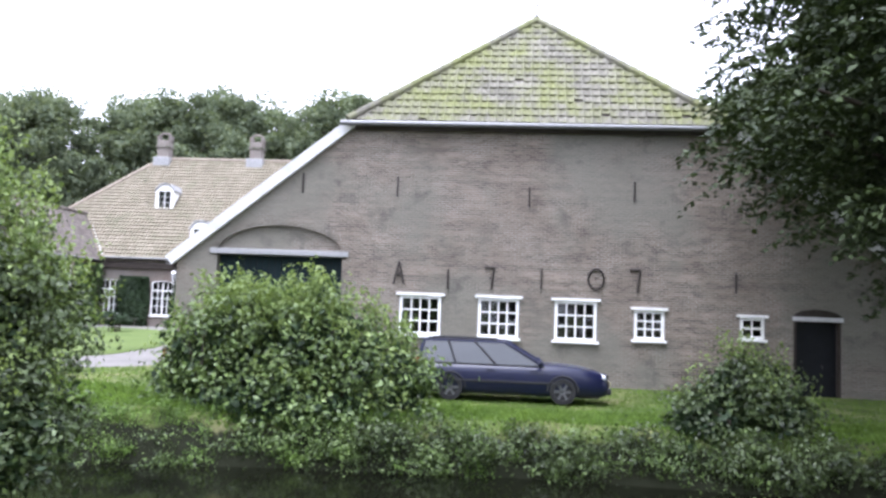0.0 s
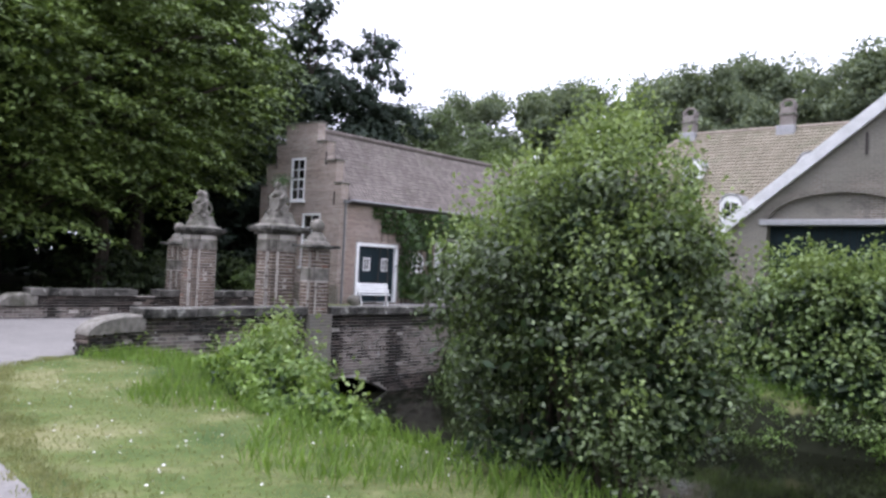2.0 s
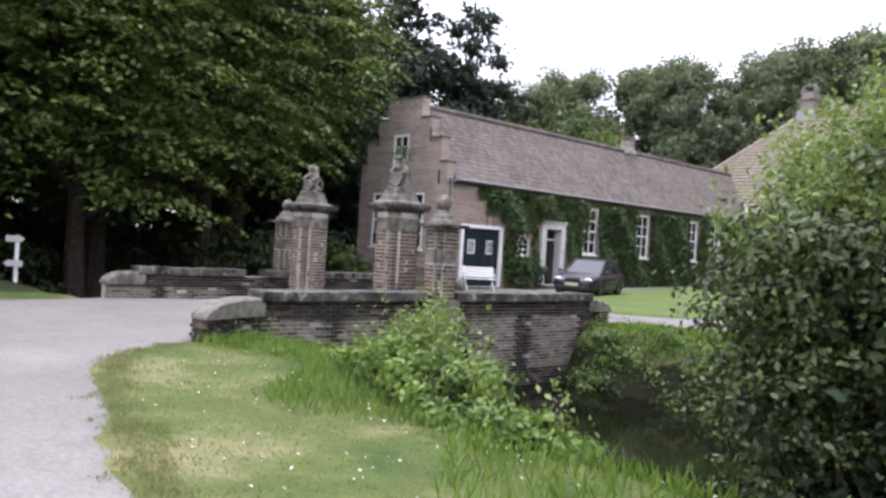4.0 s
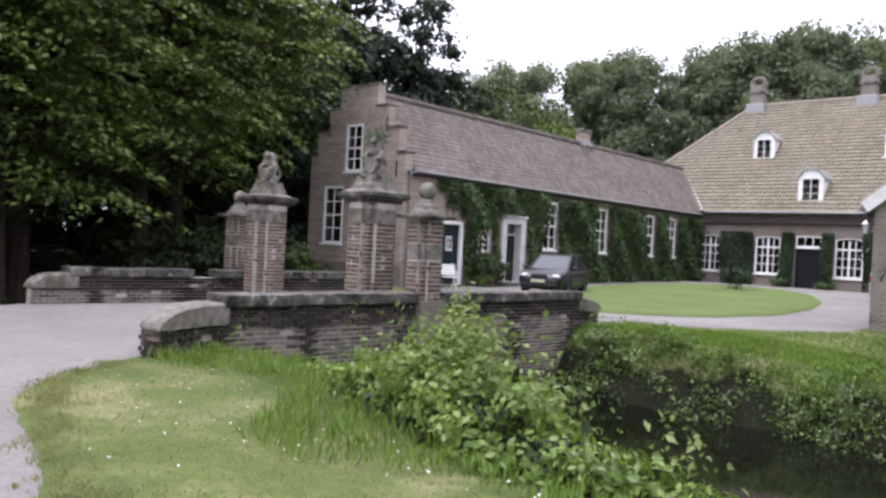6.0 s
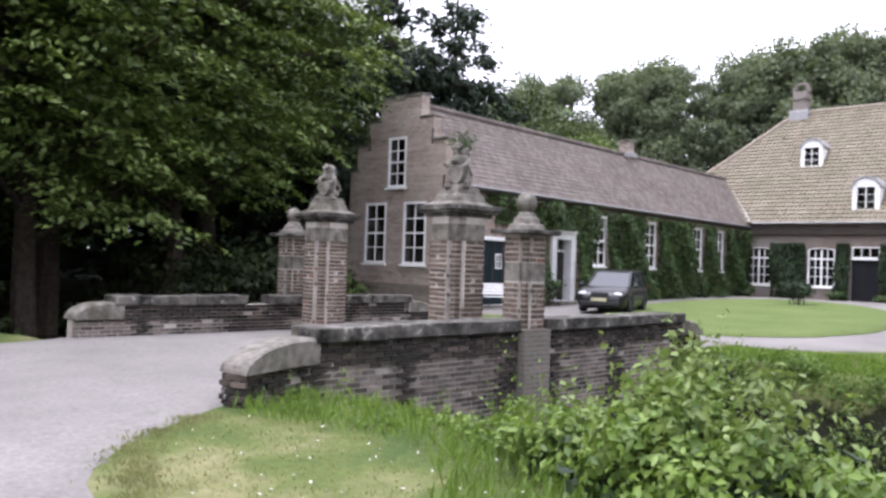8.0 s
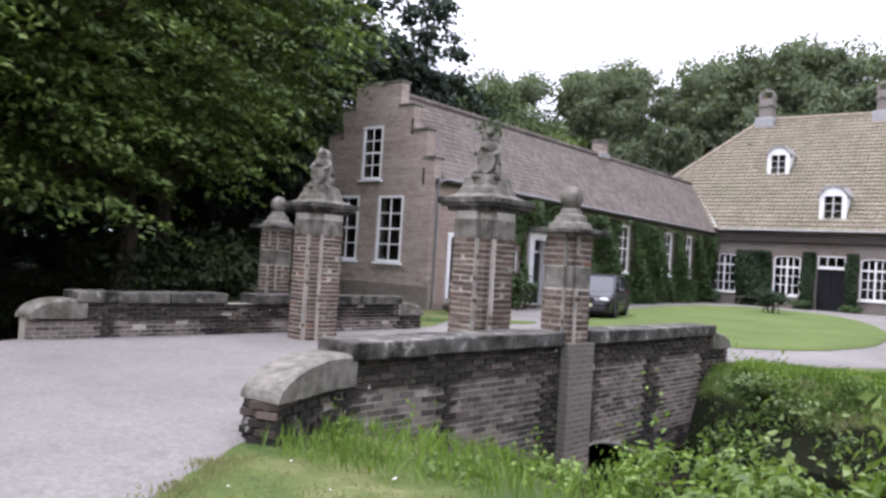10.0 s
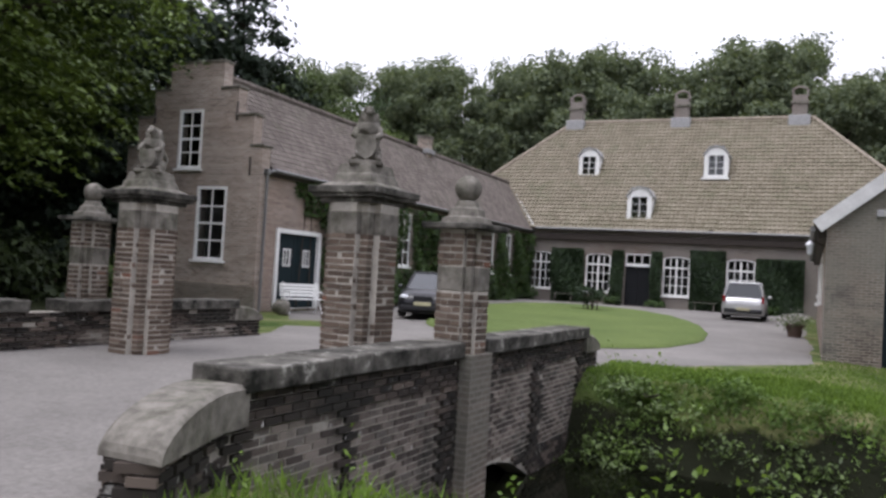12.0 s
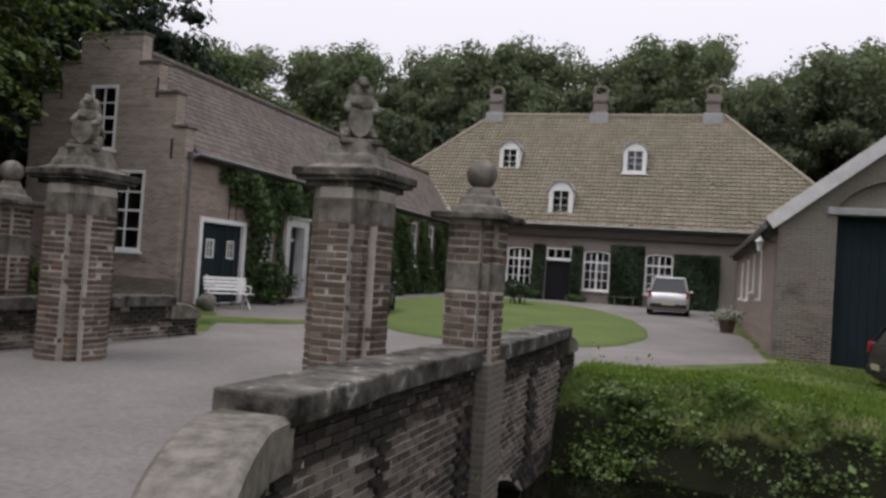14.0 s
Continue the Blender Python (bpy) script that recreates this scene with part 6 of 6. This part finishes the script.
blades("tall_grass", "long bright grass on the near bank", tall, 0.2, rng, FRESH, 0.009)
far_bank = scatter(rng, 70000, -12.6, 14, 17.4, 20.6, lambda x, y: y > shore(x)[1] + 0.62)
blades("bank_grass", "long grass on the far moat bank", far_bank, 0.11, rng, FRESH, 0.011)
yard = scatter(rng, 60000, -12, 13, 18.6, 26.4, lambda x, y: True if x > -9 else y < 24.6 + (x + 9.2) * 2.6)
blades("meadow_grass", "rough meadow grass in front of the barn", yard, 0.06, rng, FRESH, 0.01)
# leafy weeds on the far bank
mounds = []
for k in range(260):
    x = rng.uniform(-12.7, 12)
    y = shore(x)[1] + rng.uniform(-0.3, 0.62)
    mounds.append(((x, y, land(x, y) + 0.05), (rng.uniform(0.3, 0.7), 0.3, rng.uniform(0.15, 0.35))))
c, o = clumped(rng, mounds, 42000, 0.13, 0.4, 40, 0.7)
ob = leaf_object("bank_weeds", leaf_cloud(c, 0.07, rng, 0.5, o), LEAF_BUSH, None)
tagged(ob, "low leafy weeds hanging over the far bank", "weeds", kind="stuff")
mounds = [((x, shore(x)[1] + rng.uniform(0.1, 0.7), -0.75 + rng.uniform(0, 0.25)), (0.5, 0.4, rng.uniform(0.3, 0.5))) for x in np.arange(-1.2, 9, 0.32)]
c, o = clumped(rng, mounds, 12000, 0.15, 0.5, 40, 0.7)
ob = leaf_object("bank_hedge", leaf_cloud(c, 0.08, rng, 0.4, o), LEAF_GREY, None)
tagged(ob, "straggling grey-green growth along the far bank", "hedge", kind="stuff")
# lush herbs that cover the bank beside the bridge
mounds = []
for k in range(75):
    x = rng.uniform(-11.9, 1.5)
    y = shore(x)[1] + rng.uniform(0.3, 0.98)
    mounds.append(((x, y, land(x, y) + 0.02), (rng.uniform(0.2, 0.6), rng.uniform(0.2, 0.4), rng.uniform(0.04, 0.2))))
for k in range(28):
    x = rng.uniform(-12.0, -6.5)
    y = shore(x)[1] + rng.uniform(0.55, 0.9)
    mounds.append(((x, y, land(x, y) + 0.03), (rng.uniform(0.25, 0.5), rng.uniform(0.2, 0.35), rng.uniform(0.12, 0.22))))
c, o = clumped(rng, mounds, 11000, 0.14, 0.4, 40, 0.6)
ob = leaf_object("bank_herbs", leaf_cloud(c, 0.065, rng, 0.4, o), LEAF_HERB, None)
tagged(ob, "lush bright green herbs covering the far bank", "herbs", kind="stuff")
# tufts that stray over the edge of the gravel
stray = []
for k in range(520):
    x = rng.uniform(-12.5, 3.0)
    y = verge(x) - 0.12 + rng.normal() * 0.11
    r = rng.uniform(0.02, 0.09)
    stray += [(x + u * r, y + v * r, land(x + u * r, y + v * r) + 0.012) for u, v in rng.normal(size=(int(300 * r) + 8, 2))]
blades("edge_grass", "thin grass tufts straying over the gravel edge", np.array(stray), 0.045, rng, BLADE, 0.006)
fl = scatter(rng, 700, -12.2, 2, 4, 9, lambda x, y: y > verge(x) + 0.1)
ob = leaf_object("daisies", leaf_cloud(fl + np.array([0, 0, 0.06]), 0.03, rng, 2.0), PETAL, None)
tagged(ob, "small white daisies in the verge", "flowers", kind="stuff")


# ---- trees ----
def tree(name, label, height, spread, base, n, size, mat, seed, trunk=0.3, clump=0.5, lobes=14, conifer=False, layered=False, billows=False):
    """A tree with a tapered trunk, limbs and a crown of clumped leaves."""
    rng = np.random.default_rng(seed)
    ob = thing(name, label, "tree")
    bm = bmesh.new()
    p = Vector((0, 0, -0.3))
    steps = 6
    for k in range(steps):
        q = Vector((rng.normal() * 0.15, rng.normal() * 0.15, height * 0.8 * (k + 1) / steps))
        rod(bm, p, q, trunk * (1 - 0.14 * k), trunk * (1 - 0.14 * (k + 1)), 9)
        p = q
    lb = []
    if conifer:
        tiers = 15
        for k in range(tiers):
            f = k / (tiers - 1)
            z = base + (height - base) * f
            r = spread * (1 - f) ** 0.8 + 0.3
            for j in range(6):
                a = 2 * math.pi * (j / 6) + rng.uniform(0, 1)
                rr = r * rng.uniform(0.6, 1.1)
                lb.append(((rr * 0.6 * math.cos(a), rr * 0.6 * math.sin(a), z - 0.1 * rr), (rr * 0.62, rr * 0.62, 0.6)))
    else:
        for k in range(lobes):
            a = k * 2.4 + rng.uniform(-0.4, 0.4)
            f = (k + 0.5) / lobes
            z = base + (height - base) * (0.12 + 0.8 * f)
            prof = math.sin(math.pi * min(0.95, 0.18 + 0.75 * f)) ** 0.7
            r = spread * prof * rng.uniform(0.45, 0.85)
            s = spread * rng.uniform(0.3, 0.48)
            lb.append(((r * math.cos(a), r * math.sin(a), z), (s, s, s * 0.62)))
        lb.append(((0, 0, height - spread * 0.4), (spread * 0.5, spread * 0.5, spread * 0.4)))
    for (c, r) in lb[:: 3 if conifer else 1]:
        st = Vector((0, 0, max(base * 0.6, c[2] - 1.5)))
        rod(bm, st, c, trunk * 0.35, trunk * 0.1, 6)
    part("trunk", bm, BARK, ob, "furrowed grey-brown trunk and limbs")
    if layered:
        # flat sprays that droop outwards along each limb, with dark gaps between them
        c, o, per = [], [], 60
        for _ in range(n // per):
            lc, lr = lb[rng.integers(len(lb))]
            d = rng.normal(size=3)
            d[2] = 0.75 * d[2]
            d /= np.linalg.norm(d)
            p = np.array(lc) + d * np.array(lr) * rng.uniform(0.5, 1.05)
            out = np.array([p[0], p[1], 0.0])
            out /= np.linalg.norm(out) + 1e-6
            side = np.array([-out[1], out[0], 0.0])
            w, l = clump * rng.uniform(0.7, 1.4), clump * rng.uniform(0.9, 1.9)
            a, b = rng.normal(size=per) * w * 0.55, rng.uniform(-1, 1, per) * l
            droop = -0.3 * b - 0.35 * (b / l) ** 2 * l - 0.25 * np.abs(a)
            q = p + out * b[:, None] + side * a[:, None]
            q[:, 2] += droop + rng.normal(size=per) * 0.05 * clump
            c.append(q)
            o.append(np.tile(out * 0.45 + np.array([0, 0, 1.3]), (per, 1)) + side * (a / w)[:, None] * 0.5)
        c, o = np.concatenate(c), np.concatenate(o)
        leaf_object("crown", leaf_cloud(c, size, rng, 0.3, o), mat, ob)
    elif billows:
        # rounded heads of foliage with loose edges, over a thinner fill
        c, o, per = [], [], 50
        heads = []
        for lc, lr in lb:
            heads.append((np.array(lc), lr[0] * 0.85, 0.7))
            for _ in range(10):
                d = rng.normal(size=3)
                d[2] += 0.15
                d /= np.linalg.norm(d)
                heads.append((np.array(lc) + d * np.array(lr) * rng.uniform(0.7, 1.1), lr[0] * rng.uniform(0.25, 0.5), 0.85))
        for i in rng.integers(len(heads), size=n // per):
            hc, hr, fl = heads[i]
            d = rng.normal(size=(per, 3))
            d /= np.linalg.norm(d, axis=1, keepdims=True)
            c.append(hc + d * np.array([hr, hr, hr * fl]) * np.abs(rng.normal(0.85, 0.22, (per, 1))))
            o.append(d * 0.9)
        leaf_object("crown", leaf_cloud(np.concatenate(c), size, rng, 0.4, np.concatenate(o)), mat, ob)
    else:
        c, o = clumped(rng, lb, n, clump, 0.6, 55, 0.5)
        leaf_object("crown", leaf_cloud(c, size, rng, 0.8, o * 0.8), mat, ob)
    return ob


def plant(proto, spots, first):
    """Puts the tree at the first spot and copies at the others: x, y, turn, scale."""
    for k, (x, y, turn, s) in enumerate(spots):
        m = pose(x, y, land(x, y) - 0.1, 0, 0, turn)
        ob = proto if k == 0 else copy_thing(proto, m)
        ob.matrix_basis = m @ Matrix.Diagonal((s, s, s, 1))


oak = tree("broadleaf_tree", "tall broadleaf tree in the dark wood", 19, 6.0, 3.0, 42000, 0.26, LEAF_WOOD, 71, 0.4, 0.75, 36, layered=True)
beech = tree("broadleaf_tree", "spreading beech at the wood edge", 17, 6.5, 3.0, 52000, 0.21, LEAF_BEECH, 72, 0.35, 0.62, 40, layered=True)
far_tree = tree("broadleaf_tree", "broadleaf tree with haze-tinted leaves behind the house", 21, 6.2, 2.0, 46000, 0.34, LEAF_FAR_HAZE, 73, 0.4, 0.75, 26, billows=True)
far_tree_b = tree("broadleaf_tree", "rounded tree with haze-tinted leaves behind the house", 18, 5.6, 1.5, 42000, 0.34, LEAF_FAR_HAZE, 74, 0.4, 0.7, 24, billows=True)
pine = tree("conifer_tree", "dark conifer behind the stepped gable", 18, 6.0, 2.5, 22000, 0.4, LEAF_PINE, 75, 0.3, 0.4, conifer=True)
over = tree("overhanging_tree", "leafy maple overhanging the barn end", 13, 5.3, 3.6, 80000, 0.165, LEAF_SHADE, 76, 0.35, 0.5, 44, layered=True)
# the copy at x 18.5 is unseen, added to darken the barn end
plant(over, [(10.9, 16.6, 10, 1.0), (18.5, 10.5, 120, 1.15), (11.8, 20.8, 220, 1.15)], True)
rnd = random.Random(8)
spots = [(-35, 22), (-33, 15), (-38, 26), (-41, 18), (-46, 28), (-47, 12), (-37, 8), (-44, 4), (-52, 20), (-34, -2), (-42, -6), (-55, 35), (-37, 44), (-44, 47), (-39, 53), (-41, 34)]
plant(oak, [(x, y, rnd.uniform(0, 360), 0.68 if y > 40 else rnd.uniform(0.9, 1.15) * (0.85 if y > 29 else 1.0)) for x, y in spots], True)
spots = [(-31.5, 18.5), (-29.5, 9.5), (-32.5, 4.5), (-30.5, 13.5), (-31, -3), (-28.5, 2.5)]
plant(beech, [(x, y, rnd.uniform(0, 360), rnd.uniform(0.85, 1.1)) for x, y in spots], True)
plant(pine, [(-35.6, 32.5, 0, 0.95), (-35.2, 37.0, 80, 0.9), (-36.0, 28.0, 200, 0.85)], True)
spots = [(-33, 74, 1.0), (-26, 78, 1.08), (-19, 76, 0.86), (-12, 80, 1.1), (-5, 77, 0.92), (2, 80, 1.06), (9, 74, 0.9), (15, 74, 1.02), (22, 70, 1.04), (-40, 68, 0.93), (31, 66, 1.0), (28, 56, 1.0), (-45, 60, 0.84), (22, 48, 1.0), (20, 38, 0.98), (36, 50, 1.0), (-30, 86, 1.08), (-15, 88, 1.14), (0, 89, 1.05), (14, 90, 1.05)]
plant(far_tree, [(x, y, rnd.uniform(0, 360), s) for x, y, s in spots], True)
young = tree("young_tree", "bright yellow-green young tree behind the long wing", 9.2, 3.2, 2.0, 14000, 0.2, LEAF_BEECH, 77, 0.15, 0.45, 18, billows=True)
plant(young, [(-33.5, 48.0, 0, 1.05), (-34.5, 43.0, 90, 0.9)], True)
# unseen trees added behind the camera, to darken the walls and panes facing it
for x in range(-48, 45, 7):
    s = rnd.uniform(0.5, 0.65)
    copy_thing(far_tree, pose(x, -26 - 3 * math.sin(x), 0, 0, 0, rnd.uniform(0, 360))).scale = (s, s, s)
spots = [(-37.5, 63, 1.0), (-29, 71, 1.12), (-22.5, 70, 0.9), (-15, 72, 1.14), (-8, 71, 0.96), (-1, 73, 1.12), (6, 70, 0.95), (13, 71, 1.1), (20, 66, 1.04), (26, 62, 1.05), (18, 56, 1.02)]
plant(far_tree_b, [(x, y, rnd.uniform(0, 360), s) for x, y, s in spots], True)
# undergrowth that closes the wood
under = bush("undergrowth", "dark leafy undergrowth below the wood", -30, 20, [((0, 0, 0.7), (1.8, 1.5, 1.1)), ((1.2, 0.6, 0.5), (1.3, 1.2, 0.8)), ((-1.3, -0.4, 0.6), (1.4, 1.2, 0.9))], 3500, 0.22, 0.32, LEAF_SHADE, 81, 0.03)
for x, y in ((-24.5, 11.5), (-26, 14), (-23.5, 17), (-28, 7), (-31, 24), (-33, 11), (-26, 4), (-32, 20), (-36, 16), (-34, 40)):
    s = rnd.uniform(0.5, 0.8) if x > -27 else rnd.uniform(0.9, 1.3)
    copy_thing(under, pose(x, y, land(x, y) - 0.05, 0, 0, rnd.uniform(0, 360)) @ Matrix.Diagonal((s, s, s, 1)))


def thicket(x0, x1, y0, y1, z1, n, size, seed, mat, label):
    """Leaves that fill the lower storey of the wood."""
    rng = np.random.default_rng(seed)
    c = np.stack([rng.uniform(x0, x1, n), rng.uniform(y0, y1, n), z1 * rng.uniform(0, 1, n) ** 1.2], 1)
    c[:, 2] *= 0.7 + 0.3 * np.sin(c[:, 0] * 0.4) * np.cos(c[:, 1] * 0.37)
    ob = leaf_object("thicket", leaf_cloud(c, size, rng, 0.4, None, 0.8), mat, None)
    return tagged(ob, label, "thicket", kind="stuff")


# the first thicket takes the darkest leaf, to paint the wood's deep shade
thicket(-62, -46, -30, 62, 9, 9000, 1.3, 91, LEAF_YEW_SHADE, "dense thicket deep in the wood, coloured dark for shade")
thicket(-46, 50, 80, 92, 12, 9000, 1.4, 92, LEAF_FAR_HAZE, "dense thicket behind the house")
thicket(26, 40, 20, 80, 10, 5000, 1.4, 93, LEAF_FAR_HAZE, "dense thicket beyond the barn")
thicket(-46, -36, 40, 66, 6, 3000, 1.0, 94, LEAF_WOOD, "dark thicket behind the long wing")


# ---- bricks of the bridge parapet, course by course ----
def lay_bricks(ob, mid, side, y0, y1, z_low, near, arched=True, nose=1.0):
    """Stretchers on one face; those up to y = near are pieces of their own, the rest one joined part."""
    rnd = random.Random(17)
    course, length = 0.07, 0.22
    shared = {}
    rest = {True: ([], []), False: ([], [])}
    T = 0.19
    z, k = 0.53, 0
    while z > z_low:
        y = y0 - (length / 2 if k % 2 else 0)
        while y < y1:
            a, b = max(y, y0), min(y + length, y1)
            c = (a + b) / 2
            top = 0.55
            if c < y0 + 1.15 * nose or c > y1 - 0.8:
                top = 0.325
            arch = -1.55 + 0.75 * math.sin(math.pi * (c - 12.6) / 4.16) if arched and 12.6 < c < 16.76 else -9
            panel = z < 0.3 and z > -0.85 and any(p < c < q for p, q in ((10.1, 11.3), (11.6, 13.2), (14.6, 16.1), (16.5, 18.1)))
            if b - a > 0.05 and z < top and z > arch + 0.04 and rnd.random() > 0.012:
                depth = (-0.016 if panel else 0.012) + rnd.uniform(-0.004, 0.004)
                x = mid(c) + side * (T - 0.06 + depth)
                l = b - a - 0.016
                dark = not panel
                if c < near:
                    key = (round(l, 2), dark)
                    if key not in shared:
                        shared[key] = bpy.data.meshes.new("brick")
                        bb = boxed(-0.05, 0.05, -key[0] / 2, key[0] / 2, -0.027, 0.027)
                        bb.to_mesh(shared[key])
                        bb.free()
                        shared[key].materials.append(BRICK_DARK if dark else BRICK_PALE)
                    o = new("brick", shared[key])
                    o.parent = ob
                    o.matrix_basis = pose(x, c, z, rnd.uniform(-0.6, 0.6), 0, 22.8 if mid(c - 0.1) - mid(c) > 0.01 else -1.8)
                else:
                    rest_v, rest_f = rest[dark]
                    i = len(rest_v)
                    for dx in (-0.05, 0.05):
                        for dy, dz in ((-l / 2, -0.027), (l / 2, -0.027), (l / 2, 0.027), (-l / 2, 0.027)):
                            rest_v.append((x + dx, c + dy, z + dz))
                    rest_f += [tuple(i + j for j in f) for f in ((0, 3, 2, 1), (4, 5, 6, 7), (0, 1, 5, 4), (1, 2, 6, 5), (2, 3, 7, 6), (3, 0, 4, 7))]
            y += length
        z -= course
        k += 1
    for dark, (rest_v, rest_f) in rest.items():
        me = bpy.data.meshes.new("brickwork")
        me.from_pydata(rest_v, [], rest_f)
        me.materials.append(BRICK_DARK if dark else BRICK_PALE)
        o = new("brickwork", me)
        o.parent = ob
        tagged(o, kind="stuff")


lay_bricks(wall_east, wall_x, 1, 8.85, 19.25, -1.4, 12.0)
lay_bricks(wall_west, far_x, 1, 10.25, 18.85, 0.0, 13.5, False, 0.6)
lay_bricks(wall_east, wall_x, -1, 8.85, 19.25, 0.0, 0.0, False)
